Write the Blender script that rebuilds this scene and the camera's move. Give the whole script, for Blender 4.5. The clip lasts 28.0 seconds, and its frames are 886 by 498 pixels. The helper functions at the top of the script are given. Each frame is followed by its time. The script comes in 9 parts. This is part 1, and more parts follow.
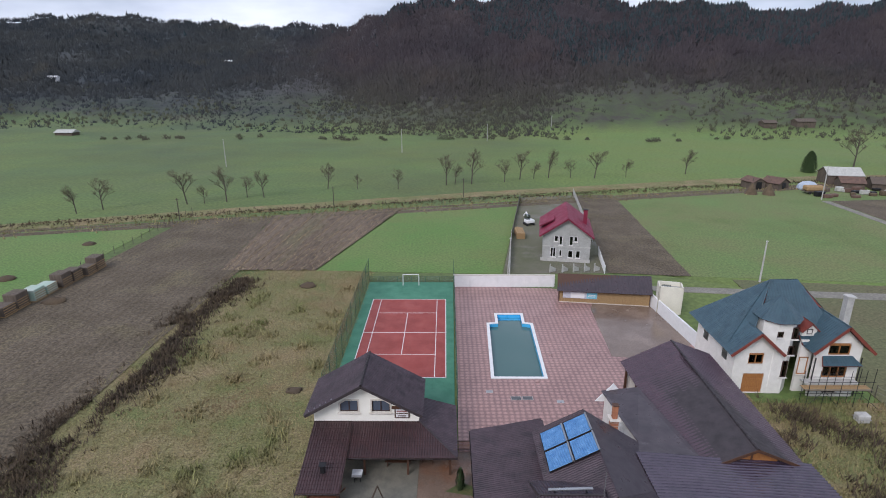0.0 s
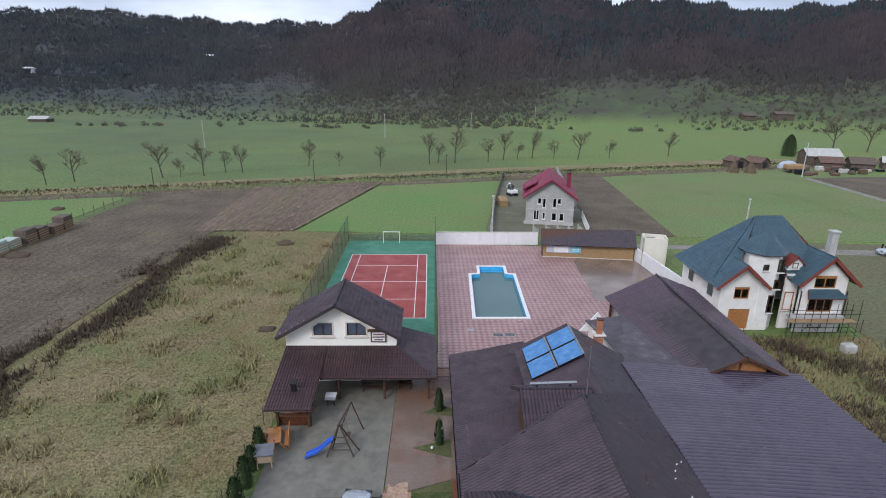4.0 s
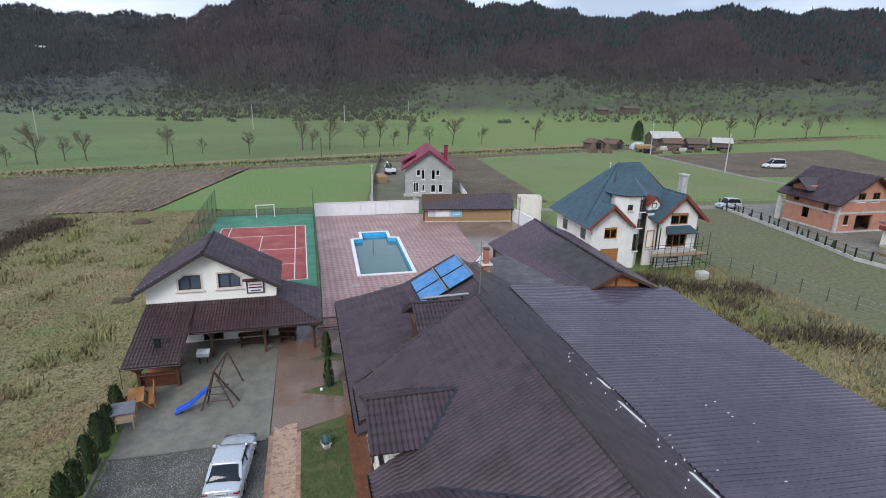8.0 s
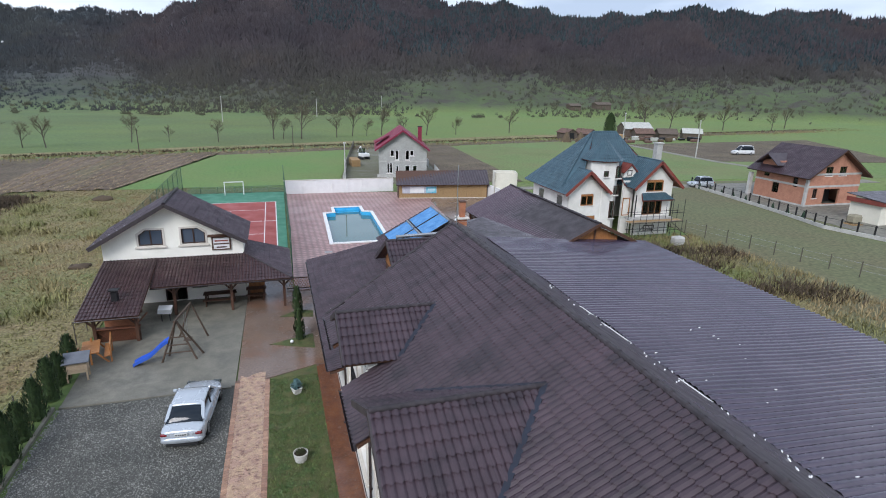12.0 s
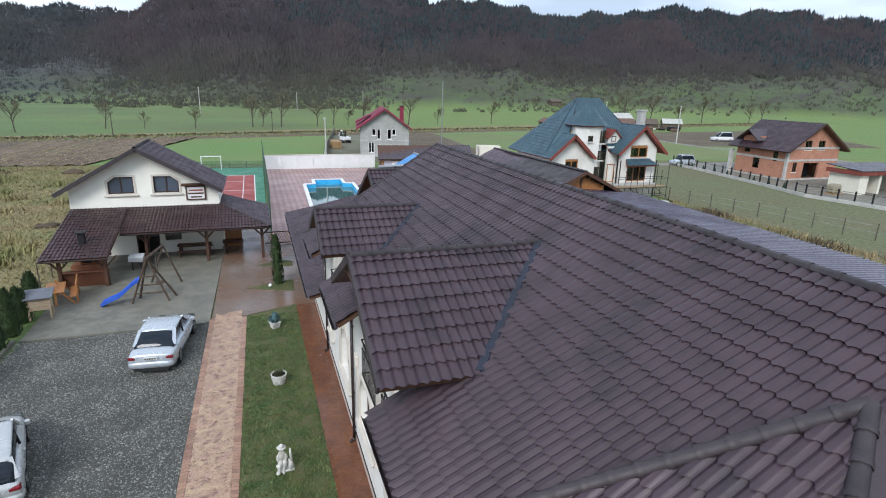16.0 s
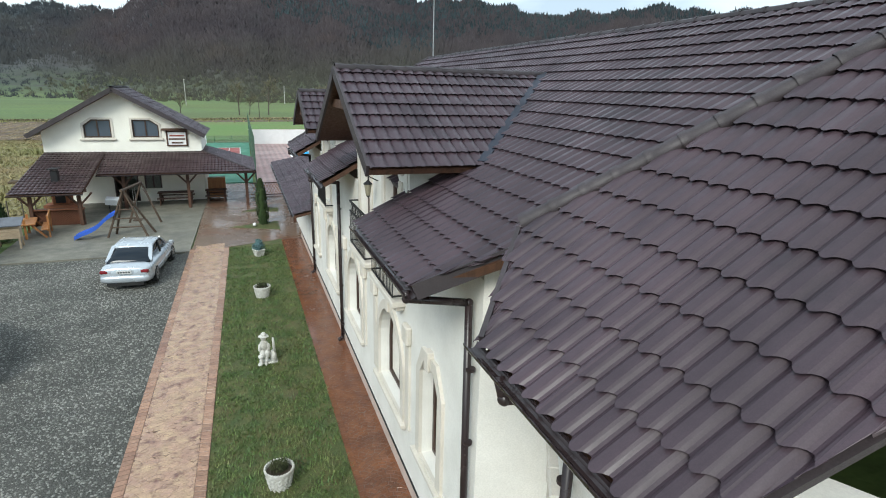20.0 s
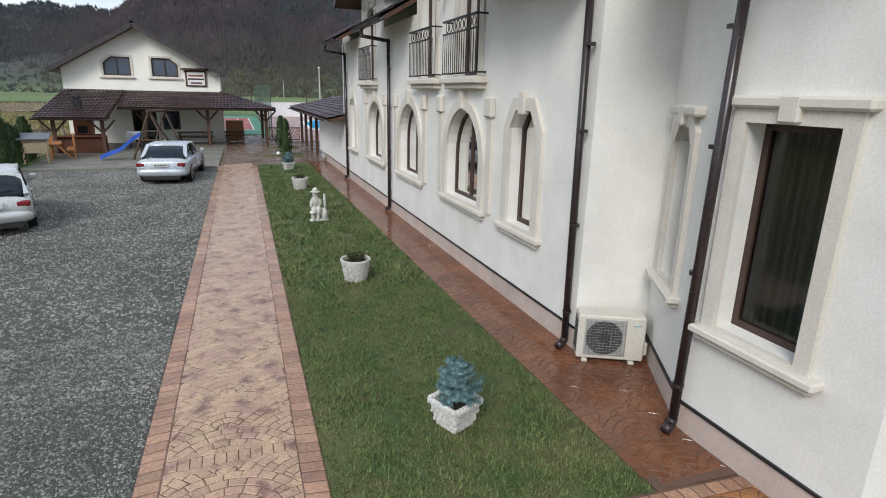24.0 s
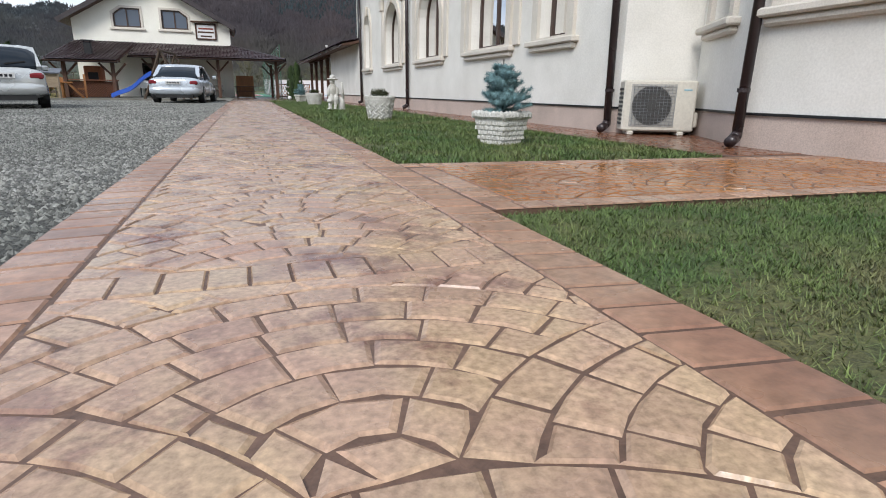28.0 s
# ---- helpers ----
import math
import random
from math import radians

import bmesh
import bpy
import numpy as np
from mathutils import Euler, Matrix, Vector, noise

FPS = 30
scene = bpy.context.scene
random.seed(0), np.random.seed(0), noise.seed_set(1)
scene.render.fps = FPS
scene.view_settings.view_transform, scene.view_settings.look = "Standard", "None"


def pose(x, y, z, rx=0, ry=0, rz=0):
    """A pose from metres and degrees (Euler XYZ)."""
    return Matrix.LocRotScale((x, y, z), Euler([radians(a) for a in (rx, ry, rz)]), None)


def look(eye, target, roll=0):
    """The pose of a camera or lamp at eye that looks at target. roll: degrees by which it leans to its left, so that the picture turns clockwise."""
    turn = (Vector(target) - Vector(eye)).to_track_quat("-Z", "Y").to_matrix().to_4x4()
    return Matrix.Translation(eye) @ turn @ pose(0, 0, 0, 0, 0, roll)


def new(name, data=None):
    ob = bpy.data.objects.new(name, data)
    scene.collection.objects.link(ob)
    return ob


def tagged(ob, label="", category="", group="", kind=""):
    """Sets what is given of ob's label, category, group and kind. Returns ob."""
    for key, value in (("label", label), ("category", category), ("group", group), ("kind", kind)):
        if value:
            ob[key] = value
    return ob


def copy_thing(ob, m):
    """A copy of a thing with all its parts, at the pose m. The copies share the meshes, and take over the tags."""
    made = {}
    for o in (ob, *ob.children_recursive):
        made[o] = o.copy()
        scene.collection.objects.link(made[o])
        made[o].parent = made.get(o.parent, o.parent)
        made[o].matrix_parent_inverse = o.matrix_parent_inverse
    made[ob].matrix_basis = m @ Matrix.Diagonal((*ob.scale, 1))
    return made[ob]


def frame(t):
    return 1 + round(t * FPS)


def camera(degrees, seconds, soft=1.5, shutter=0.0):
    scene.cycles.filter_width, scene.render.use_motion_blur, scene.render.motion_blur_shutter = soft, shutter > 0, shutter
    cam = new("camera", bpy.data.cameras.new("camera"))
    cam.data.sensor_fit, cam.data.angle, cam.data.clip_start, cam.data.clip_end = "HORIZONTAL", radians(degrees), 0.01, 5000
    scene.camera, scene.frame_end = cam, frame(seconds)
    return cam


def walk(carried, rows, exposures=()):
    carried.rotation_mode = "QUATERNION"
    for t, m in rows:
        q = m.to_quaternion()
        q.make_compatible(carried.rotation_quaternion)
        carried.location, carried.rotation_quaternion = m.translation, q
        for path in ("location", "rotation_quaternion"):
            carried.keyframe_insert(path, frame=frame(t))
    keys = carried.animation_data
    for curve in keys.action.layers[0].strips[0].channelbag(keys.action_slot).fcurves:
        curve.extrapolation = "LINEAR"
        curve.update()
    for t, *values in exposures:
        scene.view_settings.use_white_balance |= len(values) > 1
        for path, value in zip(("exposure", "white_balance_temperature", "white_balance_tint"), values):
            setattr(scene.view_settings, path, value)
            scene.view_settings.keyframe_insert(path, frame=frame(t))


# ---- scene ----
cam = camera(77.8, 28.0, soft=1.0)
# length of the way, first eye, first tilt and heading
METRES, EYE, TILT, LEAN, TURN = 33.6, (1.05, 0.0, 32.52), -18.0, 0.0, 0.23
EXPOSURES = [(0.0, 0.17, 6300, 18), (2.0, 0.19, 6180, 17), (5.0, 0.26, 6150, 16), (11.0, 0.40, 6150, 13), (16.0, 0.55, 6200, 10), (18.0, 0.66, 6350, 3), (20.0, 0.70, 6450, 2), (21.5, 0.52, 6500, 6), (24.0, 0.42, 6480, 10), (25.0, 0.33, 6500, 10), (26.5, 0.35, 6500, 11), (28.0, 0.54, 6500, 11)]
ROWS = [
    (0.0, 0.0, 0.0, 0.0, 0.0, 0.0, -0.0),
    (0.5, 0.0009, -0.0138, -0.0378, 0.07, 0.04, -0.11),
    (1.0, 0.0032, -0.019, -0.073, 0.18, 0.03, -0.17),
    (1.5, 0.0069, 0.0014, -0.0964, 0.23, 0.04, -0.23),
    (2.0, 0.011, 0.0309, -0.118, 0.21, 0.13, -0.31),
    (2.5, 0.0111, 0.0461, -0.1417, -0.06, 0.24, -0.36),
    (4.5, 0.0156, 0.0618, -0.2407, -3.62, 0.49, 0.41),
    (5.0, 0.015, 0.0709, -0.2611, -6.96, 0.5, 1.35),
    (5.5, 0.0144, 0.0799, -0.2802, -7.31, 0.54, 1.41),
    (6.0, 0.0122, 0.087, -0.3007, -7.97, 0.57, 1.54),
    (6.5, 0.011, 0.0923, -0.3199, -11.44, 0.51, 2.58),
    (7.0, 0.0081, 0.0975, -0.3396, -13.02, 0.48, 3.04),
    (7.5, 0.008, 0.1022, -0.3563, -13.57, 0.49, 3.18),
    (8.0, 0.0092, 0.1064, -0.3735, -13.99, 0.5, 3.27),
    (8.5, 0.0095, 0.1111, -0.3882, -14.33, 0.5, 3.32),
    (9.0, 0.0095, 0.1167, -0.4032, -14.72, 0.51, 3.4),
    (9.5, 0.0096, 0.1222, -0.416, -15.07, 0.53, 3.5),
    (10.0, 0.0096, 0.1275, -0.4295, -15.43, 0.54, 3.6),
    (10.5, 0.0104, 0.1315, -0.4421, -15.72, 0.56, 3.69),
    (11.0, 0.0106, 0.1363, -0.455, -16.04, 0.56, 3.77),
    (11.5, 0.0112, 0.1406, -0.467, -16.31, 0.57, 3.83),
    (12.0, 0.0118, 0.1458, -0.4811, -16.59, 0.58, 3.89),
    (12.5, 0.0123, 0.1506, -0.494, -16.81, 0.58, 3.92),
    (14.5, 0.0112, 0.1675, -0.5496, -17.8, 0.57, 4.13),
    (15.0, 0.0109, 0.1717, -0.5645, -18.02, 0.61, 4.21),
    (15.5, 0.0104, 0.1755, -0.5778, -18.21, 0.63, 4.28),
    (16.0, 0.0105, 0.1795, -0.5924, -18.41, 0.66, 4.33),
    (16.5, 0.0104, 0.1832, -0.6064, -18.57, 0.68, 4.38),
    (17.0, 0.0109, 0.1882, -0.6212, -18.72, 0.71, 4.44),
    (17.5, 0.011, 0.1929, -0.6345, -18.87, 0.71, 4.51),
    (18.0, 0.0104, 0.1978, -0.6487, -19.02, 0.71, 4.58),
    (18.5, 0.0097, 0.203, -0.6617, -19.12, 0.75, 4.6),
    (19.0, 0.0091, 0.2089, -0.6756, -19.24, 0.79, 4.63),
    (19.5, 0.009, 0.2137, -0.6889, -19.38, 0.84, 4.64),
    (20.0, 0.0097, 0.2182, -0.7032, -19.51, 0.82, 4.7),
    (20.5, 0.003, 0.2236, -0.7164, -19.64, 0.81, 4.74),
    (21.0, -0.009, 0.229, -0.7313, -19.75, 0.82, 4.8),
    (21.5, -0.0195, 0.2318, -0.7451, -19.81, 0.8, 4.86),
    (23.5, -0.0424, 0.2373, -0.8093, -19.88, 1.08, 5.0),
    (24, -0.0438, 0.2411, -0.8247, -19.88, 1.07, 4.95),
    (24.5, -0.0479, 0.2457, -0.8389, -19.82, 1.14, 4.93),
    (25, -0.0518, 0.25, -0.8539, -19.74, 1.15, 4.93),
    (25.5, -0.052, 0.2533, -0.868, -19.67, 1.17, 4.99),
    (26, -0.0498, 0.2558, -0.8827, -19.55, 1.13, 5.08),
    (26.5, -0.0483, 0.2577, -0.894, -19.51, 1.12, 5.18),
    (27, -0.05, 0.2589, -0.9011, -19.4, 1.09, 5.23),
    (27.5, -0.0532, 0.2607, -0.9077, -19.27, 1.11, 5.23),
    (28, -0.058, 0.2615, -0.9155, -19.2, 1.11, 5.23),
]
walk(cam, [(t, pose(*EYE, TILT, LEAN, TURN) @ pose(METRES * x, METRES * y, METRES * z, 90 + pitch, roll, yaw))
           for t, x, y, z, yaw, pitch, roll in ROWS], EXPOSURES)

# ---- light: an overcast winter day ----
world = bpy.data.worlds.new("overcast_sky")
scene.world = world
world.use_nodes = True
wn, wl = world.node_tree.nodes, world.node_tree.links
wn.clear()
sky = wn.new("ShaderNodeTexSky")
sky.sky_type = "NISHITA"
sky.sun_disc = False
sky.sun_elevation, sky.sun_rotation = radians(38), radians(216)
coord = wn.new("ShaderNodeTexCoord")
cloud = wn.new("ShaderNodeTexNoise")
cloud.inputs["Scale"].default_value, cloud.inputs["Detail"].default_value = 2.6, 7.0
stretch = wn.new("ShaderNodeMapping")
stretch.inputs["Scale"].default_value = (1.0, 1.0, 3.5)
wl.new(coord.outputs["Generated"], stretch.inputs["Vector"])
wl.new(stretch.outputs["Vector"], cloud.inputs["Vector"])
ramp = wn.new("ShaderNodeValToRGB")
ramp.color_ramp.elements[0].position, ramp.color_ramp.elements[0].color = 0.38, (4.2, 5.0, 6.2, 1)
ramp.color_ramp.elements[1].position, ramp.color_ramp.elements[1].color = 0.66, (9.0, 9.8, 10.9, 1)
wl.new(cloud.outputs["Fac"], ramp.inputs["Fac"])
veil = wn.new("ShaderNodeMix")
veil.data_type = "RGBA"
veil.inputs["Factor"].default_value = 0.88
wl.new(sky.outputs["Color"], veil.inputs["A"])
wl.new(ramp.outputs["Color"], veil.inputs["B"])
back = wn.new("ShaderNodeBackground")
back.inputs["Strength"].default_value = 0.1
wl.new(veil.outputs["Result"], back.inputs["Color"])
wout = wn.new("ShaderNodeOutputWorld")
wl.new(back.outputs["Background"], wout.inputs["Surface"])
sun = new("sun", bpy.data.lights.new("sun", "SUN"))
sun.data.energy, sun.data.angle, sun.data.color = 1.7, radians(22), (1.0, 0.975, 0.94)
sun.matrix_world = look((-34, -46, 45), (0, 0, 0))

# ---- materials ----
def mat(name, col, col2=None, rough=0.7, metal=0.0, scale=1.2, fine=30.0, fine_amt=0.25, bump=0.3, depth=0.01, rand=0.0,
        island=0.0, stain=None, stain_scale=0.4, stain_amt=0.5, stretch=(1, 1, 1), rough_var=0.15, spec=0.5):
    """A surface with broad variation between two colours, fine grain, stains and relief, in metres of the place."""
    m = bpy.data.materials.new(name)
    m.use_nodes = True
    nt = m.node_tree
    n, l = nt.nodes, nt.links
    bsdf = n["Principled BSDF"]
    geo = n.new("ShaderNodeNewGeometry")
    mp = n.new("ShaderNodeMapping")
    mp.inputs["Scale"].default_value = stretch
    l.new(geo.outputs["Position"], mp.inputs["Vector"])
    def noise_tex(s, d=5.0, r=0.6):
        t = n.new("ShaderNodeTexNoise")
        t.inputs["Scale"].default_value, t.inputs["Detail"].default_value, t.inputs["Roughness"].default_value = s, d, r
        l.new(mp.outputs["Vector"], t.inputs["Vector"])
        return t.outputs["Fac"]
    def mix(kind, fac, a, b):
        x = n.new("ShaderNodeMix")
        x.data_type, x.blend_type = "RGBA", kind
        for sock, v in (("Factor", fac), ("A", a), ("B", b)):
            if isinstance(v, (float, int)):
                x.inputs[sock].default_value = v
            elif isinstance(v, tuple):
                x.inputs[sock].default_value = (*v, 1)
            else:
                l.new(v, x.inputs[sock])
        return x.outputs["Result"]
    def rmp(sock, lo, hi, a=0.0, b=1.0):
        x = n.new("ShaderNodeMapRange")
        x.inputs["From Min"].default_value, x.inputs["From Max"].default_value = lo, hi
        x.inputs["To Min"].default_value, x.inputs["To Max"].default_value = a, b
        l.new(sock, x.inputs["Value"])
        return x.outputs["Result"]
    col2 = col2 or tuple(c * 0.75 for c in col)
    broad = noise_tex(scale)
    c = mix("MIX", rmp(broad, 0.36, 0.64), col, col2)
    if stain:
        c = mix("MIX", rmp(noise_tex(stain_scale, 6.0, 0.65), 0.52, 0.68, 0.0, stain_amt), c, stain)
    grain = noise_tex(fine, 3.0)
    c = mix("MULTIPLY", fine_amt, c, rmp(grain, 0.3, 0.7, 0.25, 1.6))
    if rand or island:
        if rand:
            r = n.new("ShaderNodeObjectInfo").outputs["Random"]
        else:
            r = geo.outputs["Random Per Island"]
        c = mix("MULTIPLY", 1.0, c, rmp(r, 0.0, 1.0, 1 - (rand or island), 1 + (rand or island)))
    l.new(c, bsdf.inputs["Base Color"])
    l.new(rmp(broad, 0.3, 0.7, max(0.02, rough - rough_var), min(1.0, rough + rough_var)), bsdf.inputs["Roughness"])
    bsdf.inputs["Metallic"].default_value = metal
    bsdf.inputs["Specular IOR Level"].default_value = spec
    if bump:
        b = n.new("ShaderNodeBump")
        b.inputs["Strength"].default_value, b.inputs["Distance"].default_value = bump, depth
        l.new(grain, b.inputs["Height"])
        l.new(b.outputs["Normal"], bsdf.inputs["Normal"])
    return m


def glass_mat(name, tint=(0.02, 0.025, 0.03), rough=0.04):
    m = bpy.data.materials.new(name)
    m.use_nodes = True
    b = m.node_tree.nodes["Principled BSDF"]
    b.inputs["Base Color"].default_value = (*tint, 1)
    b.inputs["Roughness"].default_value = rough
    b.inputs["IOR"].default_value = 1.52
    b.inputs["Specular IOR Level"].default_value = 0.8
    return m


STUCCO = mat("white_stucco", (0.78, 0.76, 0.71), (0.70, 0.68, 0.63), rough=0.9, fine=45, fine_amt=0.1, bump=0.25, depth=0.004, stain=(0.55, 0.53, 0.47), stain_scale=0.35, stain_amt=0.25)
LODGE_STUCCO = mat("cream_white_stucco", (0.88, 0.86, 0.77), (0.84, 0.82, 0.73), rough=0.9, fine=45, fine_amt=0.08, bump=0.2, depth=0.004, stain=(0.62, 0.59, 0.5), stain_scale=0.35, stain_amt=0.2)
STONE_TRIM = mat("cream_trim", (0.66, 0.61, 0.54), (0.58, 0.54, 0.47), rough=0.8, fine=60, fine_amt=0.15, bump=0.2, depth=0.003)
PLINTH = mat("pink_plinth", (0.56, 0.45, 0.39), (0.47, 0.38, 0.33), rough=0.8, fine=80, fine_amt=0.25, stain=(0.3, 0.25, 0.21), stain_amt=0.5)
ROOF = mat("wet_plum_metal_tile", (0.062, 0.040, 0.049), (0.043, 0.028, 0.036), rough=0.46, fine=90, fine_amt=0.25, bump=0.12, depth=0.002, rand=0.12, stain=(0.018, 0.014, 0.018), stain_scale=0.7, stain_amt=0.7, spec=0.45)
ROOF_PLAIN = mat("plum_roof_sheet", (0.062, 0.044, 0.05), (0.045, 0.034, 0.041), rough=0.36, fine=40, fine_amt=0.2, bump=0.1, depth=0.003, stain=(0.03, 0.026, 0.03), stain_amt=0.4)
ROOF_RED = mat("maroon_corrugated_sheet", (0.066, 0.034, 0.035), (0.048, 0.026, 0.028), rough=0.42, fine=50, fine_amt=0.25, stain=(0.03, 0.02, 0.02), stain_amt=0.4)
CAP = mat("dark_ridge_cap", (0.05, 0.038, 0.041), (0.035, 0.028, 0.031), rough=0.58, fine=70, fine_amt=0.35, stain=(0.02, 0.018, 0.018))
FLASH = mat("blue_grey_flashing", (0.017, 0.021, 0.036), rough=0.55, metal=0.1, fine=50, fine_amt=0.2, bump=0.05)
GUTTER = mat("dark_brown_gutter", (0.035, 0.024, 0.025), rough=0.3, fine=50, fine_amt=0.15, bump=0.05)
DARKWOOD = mat("dark_stained_wood", (0.10, 0.045, 0.025), (0.06, 0.028, 0.016), rough=0.6, scale=3, stretch=(6, 6, 0.6), fine=30)
WOOD = mat("varnished_pine", (0.42, 0.19, 0.06), (0.30, 0.12, 0.04), rough=0.5, scale=3, stretch=(5, 5, 0.7), fine=30)
def clear_pane(name, tint):
    """Thin window glass: clear from the front, with the gloss of glass."""
    m = bpy.data.materials.new(name)
    m.use_nodes = True
    n, l = m.node_tree.nodes, m.node_tree.links
    n.remove(n["Principled BSDF"])
    through_, gloss, fres, mx = n.new("ShaderNodeBsdfTransparent"), n.new("ShaderNodeBsdfGlossy"), n.new("ShaderNodeFresnel"), n.new("ShaderNodeMixShader")
    through_.inputs["Color"].default_value = (*tint, 1)
    gloss.inputs["Roughness"].default_value = 0.03
    fres.inputs["IOR"].default_value = 1.62
    l.new(fres.outputs[0], mx.inputs[0])
    l.new(through_.outputs[0], mx.inputs[1])
    l.new(gloss.outputs[0], mx.inputs[2])
    l.new(mx.outputs[0], n["Material Output"].inputs["Surface"])
    return m


GLASS = clear_pane("window_glass", (0.56, 0.60, 0.58))
BLUEGLASS = glass_mat("solar_glass", (0.02, 0.10, 0.30), 0.12)
FRAME = mat("brown_window_frame", (0.055, 0.03, 0.022), rough=0.45, fine=60, fine_amt=0.2, bump=0.05)
CURTAIN = mat("pale_curtain", (0.30, 0.27, 0.19), (0.22, 0.2, 0.14), rough=0.9, scale=6, stretch=(5, 5, 0.2), bump=0.1)
RUBBER_BLACK = mat("black_cable", (0.02, 0.02, 0.02), rough=0.6)
IRON = mat("black_iron", (0.02, 0.02, 0.022), rough=0.5, metal=0.3, fine=80)
STEEL = mat("galvanised_steel", (0.42, 0.43, 0.44), (0.34, 0.35, 0.36), rough=0.4, metal=0.8, fine=40)
GRAVEL = mat("grey_gravel", (0.105, 0.103, 0.09), (0.074, 0.074, 0.065), rough=0.85, fine=42, fine_amt=0.9, bump=1.0, depth=0.05, scale=0.5, stain=(0.11, 0.11, 0.10), stain_scale=0.25, stain_amt=0.5)
CONCRETE = mat("damp_concrete", (0.20, 0.188, 0.15), (0.15, 0.143, 0.116), rough=0.6, fine=20, fine_amt=0.3, stain=(0.12, 0.115, 0.10), stain_scale=0.3, stain_amt=0.6)
STAMPBASE = mat("stamped_concrete_joint", (0.15, 0.084, 0.056), (0.105, 0.060, 0.042), rough=0.6, fine=40, fine_amt=0.4)
STAMP = mat("wet_stamped_stone", (0.475, 0.33, 0.205), (0.395, 0.245, 0.178), rough=0.25, fine=55, fine_amt=0.4, bump=0.25, depth=0.003, rand=0.1, scale=2.6, stain=(0.165, 0.08, 0.066), stain_scale=3.6, stain_amt=0.95, rough_var=0.1)
STAMP_FAR = mat("wet_stamped_stones", (0.475, 0.33, 0.205), (0.395, 0.245, 0.178), rough=0.25, fine=55, fine_amt=0.4, bump=0.25, depth=0.003, island=0.1, scale=2.6, stain=(0.165, 0.08, 0.066), stain_scale=3.6, stain_amt=0.95, rough_var=0.1)
EDGE = mat("wet_edge_brick", (0.39, 0.23, 0.145), (0.31, 0.168, 0.108), rough=0.28, fine=25, fine_amt=0.35, bump=0.3, depth=0.005, rand=0.2, stain=(0.16, 0.07, 0.05), stain_amt=0.6)
EDGE_FAR = mat("wet_edge_bricks", (0.39, 0.23, 0.145), (0.31, 0.168, 0.108), rough=0.28, fine=25, fine_amt=0.35, bump=0.3, depth=0.005, island=0.2, stain=(0.16, 0.07, 0.05), stain_amt=0.6)
LAWN = mat("lawn_soil", (0.05, 0.085, 0.02), (0.125, 0.12, 0.045), rough=0.9, fine=35, fine_amt=0.7, bump=0.8, depth=0.03, scale=1.7, stain=(0.10, 0.075, 0.04), stain_scale=1.1, stain_amt=0.6)
BLADE = mat("lawn_blades", (0.058, 0.115, 0.024), (0.12, 0.155, 0.045), rough=0.6, scale=1.3, fine=5, fine_amt=0.2, bump=0, island=0.6, stain=(0.19, 0.155, 0.08), stain_scale=1.6, stain_amt=0.6)
MEADOW = mat("green_meadow", (0.105, 0.20, 0.045), (0.15, 0.205, 0.065), rough=0.95, scale=0.05, fine=2.5, fine_amt=0.45, bump=0.6, depth=0.1, stain=(0.17, 0.165, 0.06), stain_scale=0.03, stain_amt=0.55)
SUBSOIL = mat("valley_ground", (0.11, 0.125, 0.045), (0.13, 0.12, 0.055), rough=0.95, scale=0.04, fine=1.5, fine_amt=0.5, bump=0.5, depth=0.15, stain=(0.15, 0.11, 0.06), stain_scale=0.02, stain_amt=0.7)
DRYGRASS = mat("dry_grass_field", (0.265, 0.205, 0.105), (0.15, 0.17, 0.058), rough=0.95, scale=0.14, fine=5, fine_amt=0.75, bump=1.0, depth=0.15, stain=(0.20, 0.12, 0.055), stain_scale=0.12, stain_amt=0.7)
DRYBLADE = mat("dry_grass_blades", (0.31, 0.235, 0.122), (0.17, 0.19, 0.066), rough=0.9, scale=0.09, fine=4, fine_amt=0.3, bump=0, island=0.4, stain=(0.165, 0.095, 0.05), stain_scale=0.075, stain_amt=0.95)
SOIL = mat("ploughed_soil", (0.13, 0.10, 0.065), (0.10, 0.078, 0.05), rough=0.95, scale=0.15, fine=3, fine_amt=0.8, bump=1.0, depth=0.2, stain=(0.17, 0.14, 0.075), stain_scale=0.1, stain_amt=0.6)
SOIL2 = mat("light_stubble_soil", (0.165, 0.122, 0.083), (0.12, 0.088, 0.06), rough=0.95, scale=0.1, fine=3, fine_amt=0.6, bump=0.8, depth=0.15, stretch=(1, 0.2, 1), stain=(0.13, 0.14, 0.05), stain_scale=0.15, stain_amt=0.4)
SIDE = mat("wet_side_path_stone", (0.33, 0.145, 0.05), (0.235, 0.095, 0.04), rough=0.22, fine=35, fine_amt=0.4, bump=0.3, depth=0.004, rand=0.16, scale=1.6, stain=(0.42, 0.25, 0.12), stain_scale=1.3, stain_amt=0.5)
SIDE_FAR = mat("wet_side_path_stones", (0.33, 0.145, 0.05), (0.235, 0.095, 0.04), rough=0.22, fine=35, fine_amt=0.4, bump=0.3, depth=0.004, island=0.16, scale=1.6, stain=(0.42, 0.25, 0.12), stain_scale=1.3, stain_amt=0.5)
EDGE_WET = mat("soaked_stamped_stone", (0.20, 0.08, 0.038), (0.135, 0.055, 0.03), rough=0.16, fine=25, fine_amt=0.35, bump=0.3, depth=0.004, rand=0.12, stain=(0.11, 0.05, 0.03), stain_scale=0.7, stain_amt=0.8)
